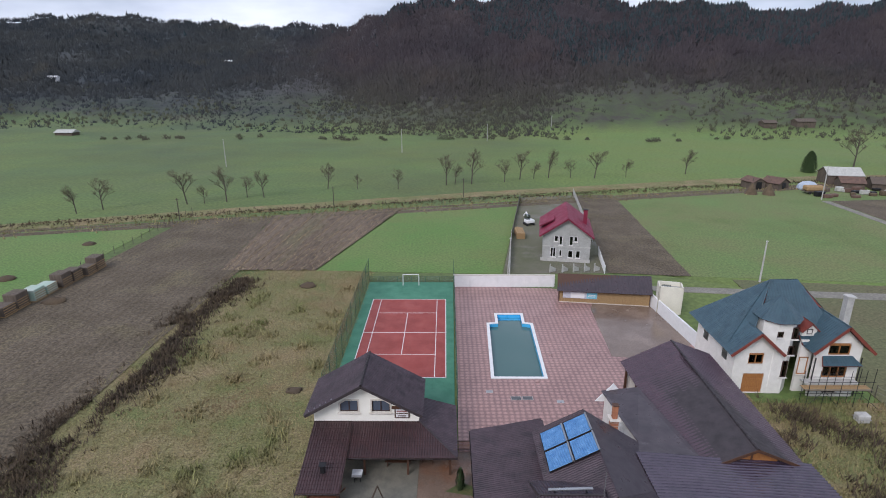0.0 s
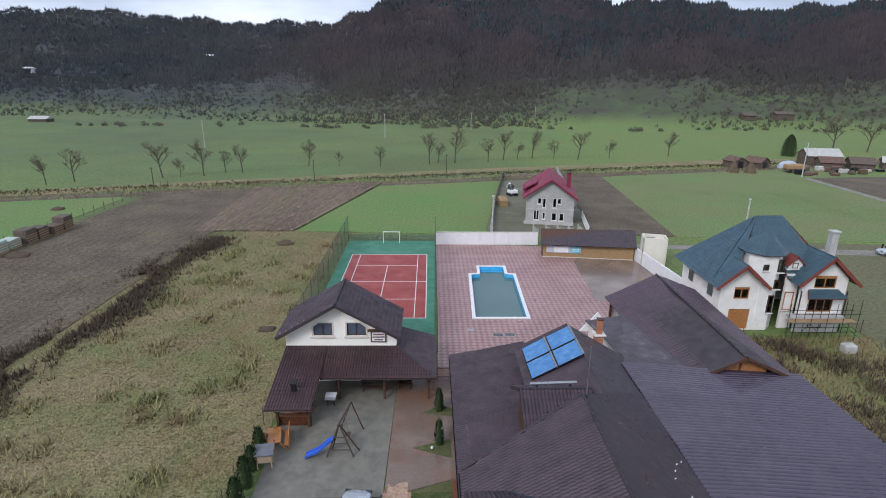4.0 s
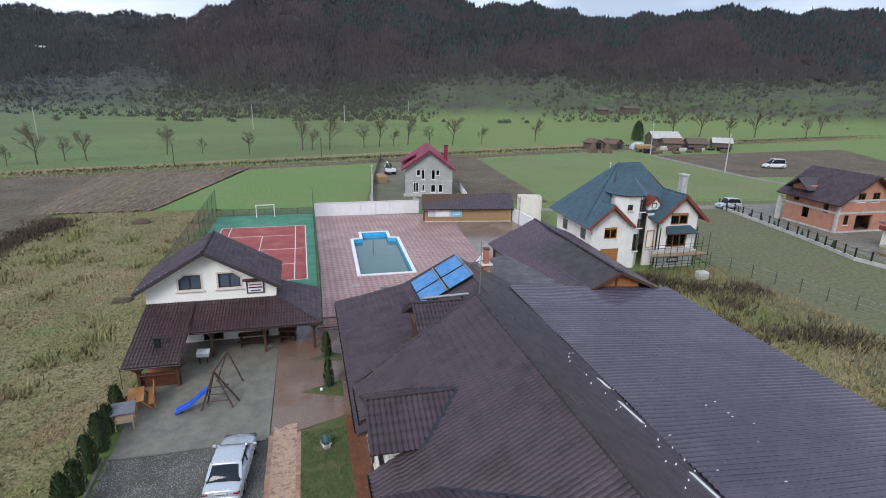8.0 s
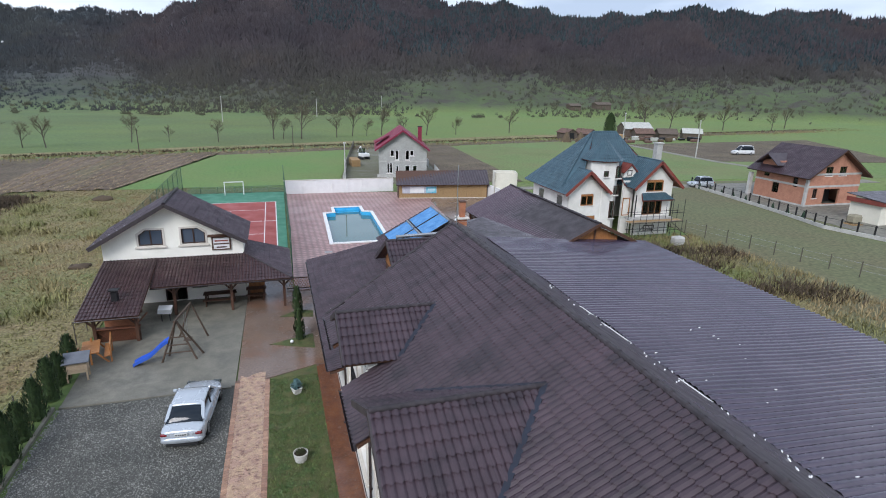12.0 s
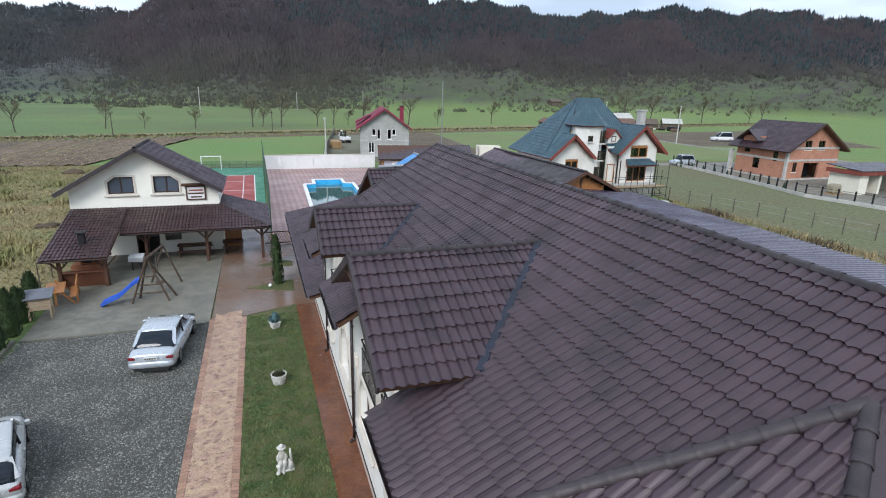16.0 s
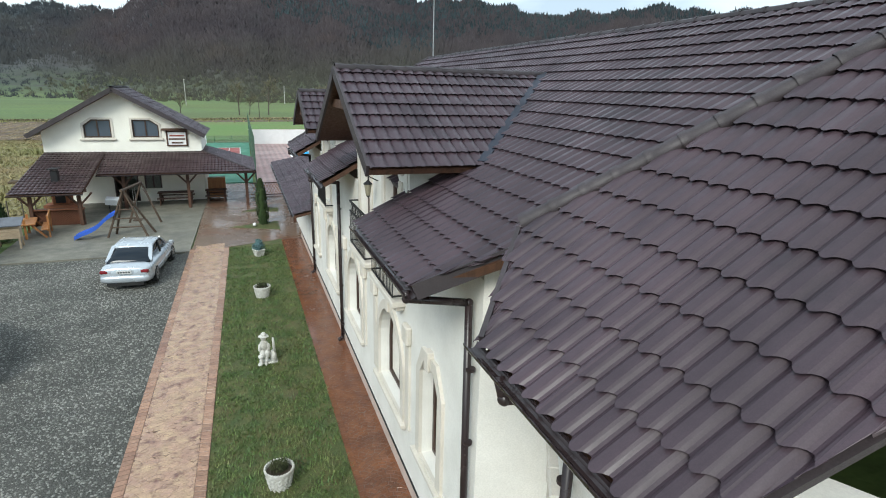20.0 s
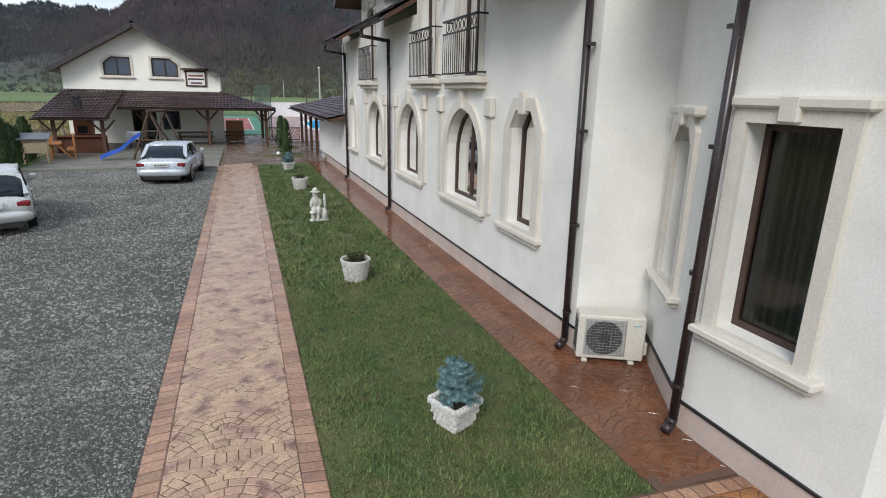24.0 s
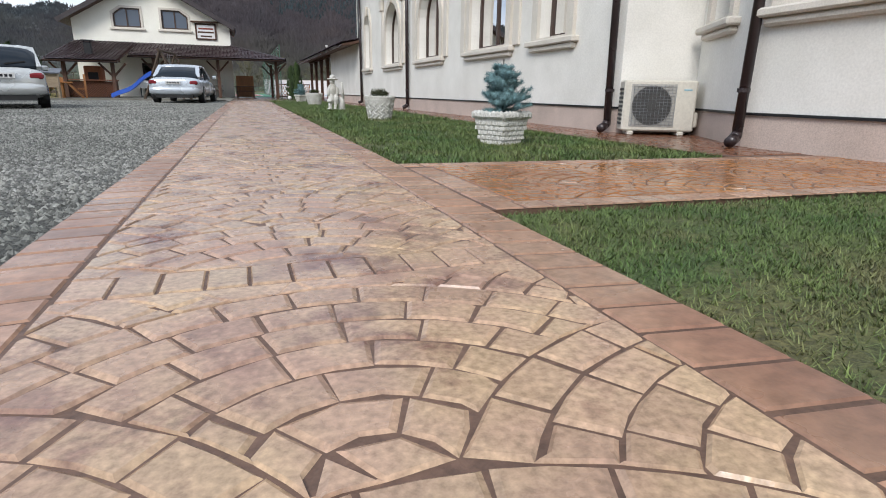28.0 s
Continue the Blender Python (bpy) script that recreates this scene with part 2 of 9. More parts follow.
EDGE_WET_FAR = mat("soaked_stamped_stones", (0.20, 0.08, 0.038), (0.135, 0.055, 0.03), rough=0.16, fine=25, fine_amt=0.35, bump=0.3, depth=0.004, island=0.12, stain=(0.11, 0.05, 0.03), stain_scale=0.7, stain_amt=0.8)
GREEN_COURT = mat("green_court_surface", (0.055, 0.22, 0.13), (0.045, 0.18, 0.11), rough=0.6, scale=0.5, fine=12, fine_amt=0.15)
RED_COURT = mat("red_court_surface", (0.33, 0.06, 0.045), (0.28, 0.05, 0.04), rough=0.55, scale=0.4, fine=12, fine_amt=0.15, stain=(0.24, 0.05, 0.04), stain_scale=0.2)
WHITE = mat("white_paint", (0.78, 0.78, 0.77), (0.72, 0.72, 0.71), rough=0.5, fine=40, fine_amt=0.08)
POOLBLUE = mat("blue_pool_liner", (0.05, 0.38, 0.70), (0.06, 0.44, 0.74), rough=0.35, fine=10, fine_amt=0.1)
POOLWATER = glass_mat("green_pool_water", (0.06, 0.13, 0.12), 0.02)
LOWROOF = mat("wet_purple_tile_sheet", (0.060, 0.043, 0.066), (0.045, 0.032, 0.052), spec=0.9, rough=0.09, fine=30, fine_amt=0.15, bump=0, stain=(0.035, 0.028, 0.04), stain_scale=0.3, stain_amt=0.4, rough_var=0.05)
HALLROOF = mat("damp_plum_ribbed_sheet", (0.085, 0.052, 0.066), (0.066, 0.042, 0.055), rough=0.36, fine=30, fine_amt=0.2, bump=0.05, stain=(0.05, 0.035, 0.045), stain_scale=0.2, stain_amt=0.5, rough_var=0.12)
BARK = mat("grey_bark", (0.10, 0.085, 0.065), (0.07, 0.06, 0.048), rough=0.9, fine=20)
TWIG = mat("bare_twigs", (0.15, 0.135, 0.085), (0.115, 0.105, 0.065), rough=0.9, fine=5, bump=0)
CONIFER = mat("conifer_needles", (0.02, 0.045, 0.022), (0.015, 0.035, 0.02), rough=0.9, fine=3, bump=0, island=0.3)
CONC_POLE = mat("concrete_pole", (0.50, 0.49, 0.46), rough=0.8, fine=20)
TEAL = mat("teal_roof_tile", (0.05, 0.10, 0.125), (0.04, 0.08, 0.105), rough=0.42, fine=25, fine_amt=0.3, stain=(0.025, 0.045, 0.055), stain_amt=0.4)
MAGENTA = mat("crimson_roof_tile", (0.235, 0.022, 0.052), (0.185, 0.018, 0.042), rough=0.45, fine=20, fine_amt=0.2)
GREYBLOCK = mat("grey_block_wall", (0.40, 0.40, 0.38), (0.33, 0.33, 0.31), rough=0.9, fine=12, fine_amt=0.3)
HOLLOWBRICK = mat("orange_hollow_brick", (0.46, 0.22, 0.14), (0.38, 0.18, 0.12), rough=0.9, fine=10, fine_amt=0.3, rand=0.06)
REDBRICK = mat("orange_chimney_brick", (0.42, 0.17, 0.085), (0.33, 0.13, 0.07), rough=0.85, fine=25)
CREAMWALL = mat("cream_render", (0.72, 0.69, 0.58), (0.66, 0.63, 0.53), rough=0.85, fine=30, fine_amt=0.1)

# ---- builders ----
def link_mesh(name, bm, material, smooth=False):
    me = bpy.data.meshes.new(name)
    bm.normal_update()
    bm.to_mesh(me)
    bm.free()
    me.materials.append(material)
    if smooth:
        me.shade_smooth()
    return me


def part(name, bm, material, parent=None, label="", smooth=False):
    ob = new(name, link_mesh(name, bm, material, smooth))
    if parent:
        ob.parent = parent
    if label:
        ob["label"] = label
    return ob


def thing(name, label, category, group="", kind="", at=None):
    ob = new(name)
    ob.empty_display_size = 0.3
    if at:
        ob.matrix_world = at if isinstance(at, Matrix) else Matrix.Translation(at)
    return tagged(ob, label, category, group, kind)


def add_box(bm, x0, x1, y0, y1, z0, z1, m=None):
    r = bmesh.ops.create_cube(bm, size=1.0)
    t = Matrix.Translation(((x0 + x1) / 2, (y0 + y1) / 2, (z0 + z1) / 2)) @ Matrix.Diagonal((x1 - x0, y1 - y0, z1 - z0, 1))
    bmesh.ops.transform(bm, matrix=(m @ t) if m else t, verts=r["verts"])
    return r["verts"]


def box(x0, x1, y0, y1, z0, z1, m=None, bevel=0.0):
    bm = bmesh.new()
    add_box(bm, x0, x1, y0, y1, z0, z1, m)
    if bevel:
        bmesh.ops.bevel(bm, geom=bm.edges[:], offset=bevel, segments=1, affect="EDGES", profile=0.7)
    return bm


def add_rod(bm, a, b, r, r2=None, n=8, caps=True):
    a, b = Vector(a), Vector(b)
    d = b - a
    res = bmesh.ops.create_cone(bm, cap_ends=caps, segments=n, radius1=r, radius2=r if r2 is None else r2, depth=d.length)
    bmesh.ops.transform(bm, matrix=Matrix.Translation((a + b) / 2) @ d.to_track_quat("Z", "Y").to_matrix().to_4x4(), verts=res["verts"])
    return res["verts"]


def rod(a, b, r, r2=None, n=8):
    bm = bmesh.new()
    add_rod(bm, a, b, r, r2, n)
    return bm


def rods(points, r, n=8):
    bm = bmesh.new()
    for a, b in zip(points, points[1:]):
        add_rod(bm, a, b, r, n=n)
    return bm


def add_beam(bm, a, b, w, h):
    """A squared beam from a to b, w wide and h high."""
    a, b = Vector(a), Vector(b)
    d = b - a
    x = d.cross(Vector((0, 0, 1)))
    x = Vector((1, 0, 0)) if x.length < 1e-4 else x.normalized()
    y = x.cross(d.normalized())
    vs = []
    for p in (a, b):
        for sx, sy in ((-1, -1), (1, -1), (1, 1), (-1, 1)):
            vs.append(bm.verts.new(p + x * sx * w / 2 + y * sy * h / 2))
    for f in ((0, 1, 2, 3), (7, 6, 5, 4), (0, 4, 5, 1), (1, 5, 6, 2), (2, 6, 7, 3), (3, 7, 4, 0)):
        bm.faces.new([vs[i] for i in f])


def beam(a, b, w, h):
    bm = bmesh.new()
    add_beam(bm, a, b, w, h)
    return bm


def add_slab(bm, poly, t):
    """A plate of thickness t under the polygon poly."""
    poly = [Vector(p) for p in poly]
    nrm = (poly[1] - poly[0]).cross(poly[2] - poly[0]).normalized()
    if nrm.z < 0:
        poly.reverse()
        nrm = -nrm
    top = [bm.verts.new(p) for p in poly]
    low = [bm.verts.new(p - nrm * t) for p in poly]
    bm.faces.new(top)
    bm.faces.new(low[::-1])
    for i in range(len(poly)):
        j = (i + 1) % len(poly)
        bm.faces.new((top[j], top[i], low[i], low[j]))


def slab(poly, t):
    bm = bmesh.new()
    add_slab(bm, poly, t)
    return bm


def sheet(poly, z):
    return slab([(x, y, z) for x, y in poly], 0.25)


def prism(poly, axis, lo, hi):
    """Extrudes a polygon along an axis; axis 'y': poly in (x, z); 'x': poly in (y, z); 'z': poly in (x, y)."""
    bm = bmesh.new()
    def p(a, b, c):
        return {"y": (a, c, b), "x": (c, a, b), "z": (a, b, c)}[axis]
    v0 = [bm.verts.new(p(a, b, lo)) for a, b in poly]
    v1 = [bm.verts.new(p(a, b, hi)) for a, b in poly]
    bm.faces.new(v0)
    bm.faces.new(v1[::-1])
    for i in range(len(poly)):
        j = (i + 1) % len(poly)
        bm.faces.new((v0[j], v0[i], v1[i], v1[j]))
    bmesh.ops.recalc_face_normals(bm, faces=bm.faces[:])
    return bm


def from_arrays(name, verts, faces, material, parent=None, label="", smooth=False):
    me = bpy.data.meshes.new(name)
    me.from_pydata(verts, [], faces)
    me.materials.append(material)
    if smooth:
        me.shade_smooth()
    ob = new(name, me)
    if parent:
        ob.parent = parent
    if label:
        ob["label"] = label
    return ob


def tile_slope(parent, poly, material, wave=0.215, step=0.4, amp=0.023, lip=0.042, panel=6, fine=6, name="roof_panel", profile="tile", sag=0.0):
    """Covers a roof plane with pressed-metal sheets. poly: corners from the eave's first end, along the eave, and round.
    The eave runs from poly[0] to poly[1]; u goes along it and v up the slope. Sheets are panel waves wide."""
    P = [Vector(p) for p in poly]
    u = (P[1] - P[0]).normalized()
    nrm = None
    for q in P[2:]:
        c = u.cross(q - P[0])
        if c.length > 1e-3:
            nrm = c.normalized()
            break
    if nrm.z < 0:
        nrm = -nrm
    v = nrm.cross(u)
    if v.z < 0:
        v = -v
    uv = [((p - P[0]).dot(u), (p - P[0]).dot(v)) for p in P]
    vmax = max(b for _, b in uv)
    def span(h):
        xs = []
        for (a0, b0), (a1, b1) in zip(uv, uv[1:] + uv[:1]):
            if abs(b1 - b0) < 1e-6:
                if abs(b0 - h) < 1e-4:
                    xs += [a0, a1]
            elif min(b0, b1) - 1e-6 <= h <= max(b0, b1) + 1e-6:
                xs.append(a0 + (a1 - a0) * (h - b0) / (b1 - b0))
        return (min(xs), max(xs)) if xs else None
    rows = []
    k = 0
    h = 0.0
    while h < vmax - 1e-4:
        top = min(h + step, vmax)
        if profile == "tile":
            rows += [(h, 1.0), (h + (top - h) * 0.55, 0.45), (top, 0.0)]
        else:
            rows += [(h, 0.4), (top, 0.4)]
        h = top
    umin, umax = min(a for a, _ in uv), max(a for a, _ in uv)
    width = wave * panel
    made = []
    s = math.floor(umin / width) * width
    while s < umax:
        us = [s + wave * i / fine for i in range(panel * fine + 1)]
        verts, faces, idx = [], [], []
        for hh, raised in rows:
            sp = span(min(max(hh, 0.001), vmax - 0.001))
            if sp is None:
                idx.append(None)
                continue
            line = []
            for a in us:
                ac = min(max(a, sp[0]), sp[1])
                ph = (a / wave) % 1.0
                if profile == "tile":
                    w = 0.5 + 0.5 * math.cos(2 * math.pi * ph)
                    zz = amp * 2 * (1 - (1 - w) ** 2.4) + lip * raised
                    vv = hh - (0.015 + 0.075 * w) * (raised if raised > 0.9 else 0.0)
                    if a == us[0]:
                        zz -= 0.008
                else:
                    zz = amp * (1.0 if ph < 0.35 else 0.0) if profile == "rib" else amp * 2 * (0.5 + 0.5 * math.cos(2 * math.pi * ph)) ** 1.6
                    vv = hh
                if sag:
                    zz += sag * noise.noise((a * 0.35, hh * 0.22, 3.0)) * min(1.0, 0.35 + abs(noise.noise((a * 0.11, hh * 0.09, 8.0))) * 2.5)
                verts.append(P[0] + u * ac + v * max(vv, -0.085) + nrm * zz)
                line.append((len(verts) - 1, ac))
            idx.append(line)
        for r0, r1 in zip(idx, idx[1:]):
            if not r0 or not r1:
                continue
            for i in range(len(us) - 1):
                a, b, c, d = r0[i], r0[i + 1], r1[i + 1], r1[i]
                if b[1] - a[1] < 1e-5 and c[1] - d[1] < 1e-5:
                    continue
                faces.append((a[0], b[0], c[0], d[0]))
        if faces:
            ob = from_arrays(name, verts, faces, material, parent)
            made.append(ob)
        s += width
    # orientation: faces look outwards
    for ob in made:
        me = ob.data
        if me.polygons[0].normal.dot(nrm) < 0:
            me.flip_normals()
    return made


def ridge_caps(parent, a, b, r=0.085, length=0.5, name="ridge_cap", material=None):
    """Overlapping half-round caps along a ridge or hip."""
    a, b = Vector(a), Vector(b)
    d = b - a
    n = max(1, round(d.length / length))
    step = d / n
    me = None
    for i in range(n):
        if me is None:
            bm = bmesh.new()
            q = step.to_track_quat("Z", "Y").to_matrix().to_4x4()
            vs = []
            for z, rr in ((0, r * 1.12), (0.08, r * 1.12), (0.09, r), (step.length * 1.03, r * 0.96)):
                ring = []
                for k in range(9):
                    an = math.pi * 2 * k / 8
                    ring.append(bm.verts.new(q @ Vector((math.cos(an) * rr, math.sin(an) * rr, z))))
                vs.append(ring)
            for r0, r1 in zip(vs, vs[1:]):
                for k in range(8):
                    bm.faces.new((r0[k], r0[k + 1], r1[k + 1], r1[k]))
            bmesh.ops.recalc_face_normals(bm, faces=bm.faces[:])
            me = link_mesh(name, bm, material or CAP, True)
        ob = new(name, me)
        ob.location = a + step * i
        ob.parent = parent


def wall_with_holes(y0, y1, z0, z1, holes, x, t, m=None, outer=None):
    """A wall in the plane x (outer face), thickness t towards +x, with polygonal openings holes = [list of (y, z)]."""
    bm = bmesh.new()
    def ring(pts, xx):
        return [bm.verts.new((xx, a, b)) for a, b in pts]
    loops = [outer or [(y0, z0), (y1, z0), (y1, z1), (y0, z1)]] + holes
    for xx in (x, x + t):
        es = []
        for lp in loops:
            r = ring(lp, xx)
            for i in range(len(r)):
                es.append(bm.edges.new((r[i], r[(i + 1) % len(r)])))
        bmesh.ops.triangle_fill(bm, use_beauty=True, use_dissolve=False, edges=es)
    for lp in loops:
        for i in range(len(lp)):
            j = (i + 1) % len(lp)
            bm.faces.new([bm.verts.new(p) for p in ((x, *lp[i]), (x, *lp[j]), (x + t, *lp[j]), (x + t, *lp[i]))])
    bmesh.ops.remove_doubles(bm, verts=bm.verts[:], dist=1e-5)
    bmesh.ops.recalc_face_normals(bm, faces=bm.faces[:])
    if m:
        bmesh.ops.transform(bm, matrix=m, verts=bm.verts[:])
    return bm


def setting(name, bm, material, label, category, kind="structure"):
    return tagged(part(name, bm, material), label, category, "", kind)


def half_round(a, b, r):
    """An open half-round gutter with a rolled rim."""
    a, b = Vector(a), Vector(b)
    d = (b - a).normalized()
    x = d.cross(Vector((0, 0, 1))).normalized()
    bm = bmesh.new()
    rings = []
    for p in (a, b):
        ring = [bm.verts.new(p + x * math.cos(t) * q + Vector((0, 0, -math.sin(t) * q))) for q, ts in ((r, range(9)), (r * 0.86, range(8, -1, -1))) for t in [math.pi * k / 8 for k in ts]]
        rings.append(ring)
    n = len(rings[0])
    for i in range(n):
        j = (i + 1) % n
        bm.faces.new((rings[0][i], rings[0][j], rings[1][j], rings[1][i]))
    for ring in rings:
        for i in range(8):
            bm.faces.new((ring[i], ring[i + 1], ring[n - 2 - i], ring[n - 1 - i]))
    bmesh.ops.recalc_face_normals(bm, faces=bm.faces[:])
    return bm

# ---- the valley: one ground sheet with its hills ----
CREST_AZ = [-180, -95, -60, -45, -37, -32, -25, -19, -9, -5, 0, 4, 10, 16, 22, 26, 30, 33, 40, 48, 54, 65, 95, 180]
CREST_EL = [1.0, 2.5, 3.55, 3.65, 3.55, 4.25, 4.15, 3.75, 3.95, 5.3, 6.55, 5.75, 6.75, 5.65, 5.35, 5.15, 4.15, 4.65, 4.95, 4.45, 3.95, 3.1, 2.5, 1.0]
CREST_D = [1500, 1200, 1000, 900, 900, 880, 850, 820, 760, 600, 570, 570, 560, 560, 560, 570, 600, 600, 600, 620, 640, 700, 1000, 1500]
FOOT_D = [500, 480, 440, 420, 400, 380, 350, 330, 300, 295, 290, 290, 292, 296, 305, 315, 325, 335, 345, 350, 360, 400, 450, 500]


def hill(x, y):
    """Height of the ground."""
    d = np.hypot(x, y)
    az = np.degrees(np.arctan2(x, y))
    el, far, foot = (np.interp(az, CREST_AZ, v) for v in (CREST_EL, CREST_D, FOOT_D))
    top = 32.0 + far * np.tan(np.radians(el))
    s = np.clip((d - foot) / (far - foot), 0, None)
    rise = np.where(s < 1, 0.16 * s + 0.84 * s ** 1.7, 1.0 + 0.12 * np.clip(s - 1, 0, 3))
    rise = np.clip(rise, 0, 1.25)
    wob = np.sin(az * 0.55 + d * 0.008) * np.sin(az * 1.3 - d * 0.013 + 1.7) + 0.12 * np.sin(az * 3.1 + 2.0 + d * 0.02)
    return top * rise + np.clip(s, 0, 1) * (1 - 0.6 * np.clip(s, 0, 1)) * 9.0 * wob - np.where(d < 92, 3.0, 0.05)


def terrain():
    azs = np.radians(np.concatenate([np.arange(-180, -70, 5.0), np.arange(-70, 70, 0.5), np.arange(70, 180, 5.0)]))
    ds = np.concatenate([[0.001, 40, 90, 95, 150, 210, 260], np.arange(285, 700, 9.0), np.arange(700, 1100, 25.0), [1200, 1500, 2200, 3200, 4700]])
    A, D = np.meshgrid(azs, ds)
    X, Y = D * np.sin(A), D * np.cos(A)
    Z = hill(X, Y)
    for i in range(len(ds)):
        if 285 <= ds[i] < 1100:
            for j in range(len(azs)):
                Z[i, j] += (noise.noise((X[i, j] * 0.012, Y[i, j] * 0.012, 3.0)) * 5.0 + noise.noise((X[i, j] * 0.04, Y[i, j] * 0.04, 9.0)) * 0.7) * min(1.0, max(0.0, (ds[i] - 285) / 150))
    n = len(azs)
    verts = np.stack([X, Y, Z], -1).reshape(-1, 3).tolist()
    faces = [(i * n + j, i * n + (j + 1) % n, (i + 1) * n + (j + 1) % n, (i + 1) * n + j) for i in range(len(ds) - 1) for j in range(n)]
    faces = [f[::-1] for f in faces]
    return from_arrays("ground", verts, faces, HILL, smooth=True)


def colour_tools(m):
    """Small node helpers for a material whose colour follows the lie of the land."""
    n, l = m.node_tree.nodes, m.node_tree.links
    geo = n.new("ShaderNodeNewGeometry")
    sep = n.new("ShaderNodeSeparateXYZ")
    l.new(geo.outputs["Position"], sep.inputs[0])
    def nz(s, d=6.0, rough=0.65):
        t = n.new("ShaderNodeTexNoise")
        t.inputs["Scale"].default_value, t.inputs["Detail"].default_value, t.inputs["Roughness"].default_value = s, d, rough
        l.new(geo.outputs["Position"], t.inputs["Vector"])
        return t.outputs["Fac"]
    def calc(op, a, b):
        x = n.new("ShaderNodeMath")
        x.operation = op
        for i, v in enumerate((a, b)):
            if isinstance(v, (int, float)):
                x.inputs[i].default_value = v
            else:
                l.new(v, x.inputs[i])
        return x.outputs[0]
    def rng_(v, lo, hi, a=0.0, b=1.0):
        x = n.new("ShaderNodeMapRange")
        x.inputs["From Min"].default_value, x.inputs["From Max"].default_value = lo, hi
        x.inputs["To Min"].default_value, x.inputs["To Max"].default_value = a, b
        l.new(v, x.inputs["Value"])
        return x.outputs["Result"]
    def mixc(fac, a, b):
        x = n.new("ShaderNodeMix")
        x.data_type = "RGBA"
        l.new(fac, x.inputs["Factor"])
        for s, v in (("A", a), ("B", b)):
            if isinstance(v, tuple):
                x.inputs[s].default_value = (*v, 1)
            else:
                l.new(v, x.inputs[s])
        return x.outputs["Result"]
    return sep, nz, calc, rng_, mixc


def forest_colour(tools):
    """Leafless woods: purple-brown, with rusty oaks, pale clearings and a greener far west ridge with blue haze in its
    colour.
    """
    sep, nz, calc, rng_, mixc = tools
    c = mixc(rng_(nz(0.022), 0.34, 0.66), (0.036, 0.030, 0.036), (0.054, 0.043, 0.047))
    c = mixc(rng_(nz(0.012, 4.0), 0.58, 0.70, 0.0, 0.45), c, (0.072, 0.050, 0.044))
    low_ground = calc("ADD", sep.outputs["Z"], calc("MULTIPLY", calc("SUBTRACT", nz(0.013, 4.0), 0.5), 50.0))
    c = mixc(rng_(low_ground, 8.0, 46.0, 0.8, 0.0), c, (0.055, 0.056, 0.038))
    c = mixc(rng_(nz(0.017, 5.0), 0.30, 0.40, 0.7, 0.0), c, (0.027, 0.030, 0.030))
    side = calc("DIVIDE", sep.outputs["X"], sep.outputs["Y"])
    # bluish haze of distance mixed into the western ridge's colour
    hazy_ridge = mixc(rng_(nz(0.014), 0.4, 0.6), (0.023, 0.031, 0.037), (0.037, 0.042, 0.042))
    hazy_ridge = mixc(rng_(nz(0.01, 5.0), 0.56, 0.66, 0.0, 0.75), hazy_ridge, (0.070, 0.066, 0.053))
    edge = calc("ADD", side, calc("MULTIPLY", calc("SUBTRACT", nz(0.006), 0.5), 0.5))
    return mixc(rng_(edge, -0.34, -0.14, 1.0, 0.0), c, hazy_ridge)


def hill_material():
    """Meadow on the flat and the lower slopes, then scrub and winter woods with the height."""
    m = mat("valley_and_hill", (0.118, 0.19, 0.045), (0.15, 0.20, 0.055), rough=0.95, scale=0.03, fine=1.2, fine_amt=0.4, bump=0.4, depth=0.2, stain=(0.17, 0.195, 0.075), stain_scale=0.02, stain_amt=0.5)
    bsdf = m.node_tree.nodes["Principled BSDF"]
    src = bsdf.inputs["Base Color"].links[0].from_socket
    tools = colour_tools(m)
    sep, nz, calc, rng_, mixc = tools
    wob = calc("MULTIPLY", calc("SUBTRACT", nz(0.011), 0.5), 34.0)
    rise = rng_(sep.outputs["X"], 10.0, 150.0, 0.0, 17.0)
    height = calc("SUBTRACT", calc("ADD", sep.outputs["Z"], wob), rise)
    slope_grass = mixc(rng_(nz(0.04), 0.4, 0.6), (0.072, 0.108, 0.034), (0.058, 0.072, 0.034))
    terrace = mixc(rng_(nz(0.09, 3.0), 0.5, 0.64), slope_grass, (0.052, 0.047, 0.036))
    c = mixc(rng_(sep.outputs["Z"], 0.6, 5.0), src, terrace)
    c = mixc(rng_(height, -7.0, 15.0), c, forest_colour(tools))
    m.node_tree.links.new(c, bsdf.inputs["Base Color"])
    return m


HILL = hill_material()
tagged(terrain(), "wide green valley floor rising to brown wooded winter hills", "ground", "", "structure")


POOL_OUT = [(6.15, 53.4), (12.45, 53.4), (12.9, 67.4), (11.85, 67.7), (11.95, 70.6), (7.95, 70.6), (7.85, 67.7), (6.65, 67.5)]


def sheet_with_hole(poly, hole, z, t=0.25):
    """A plate with an opening, top at z."""
    bm = wall_with_holes(0, 0, 0, 0, [hole], -z, t, Matrix(((0, 1, 0, 0), (0, 0, 1, 0), (-1, 0, 0, 0), (0, 0, 0, 1))), outer=poly)
    bmesh.ops.recalc_face_normals(bm, faces=bm.faces[:])
    return bm


setting("ground_near", sheet_with_hole([(94 * math.cos(2 * math.pi * k / 48), 94 * math.sin(2 * math.pi * k / 48)) for k in range(48)], POOL_OUT, -0.045), HILL, "valley grass round the houses", "ground")


def field(name, poly, z, material, label, category="field"):
    return setting(name, sheet(poly, z), material, label, category)


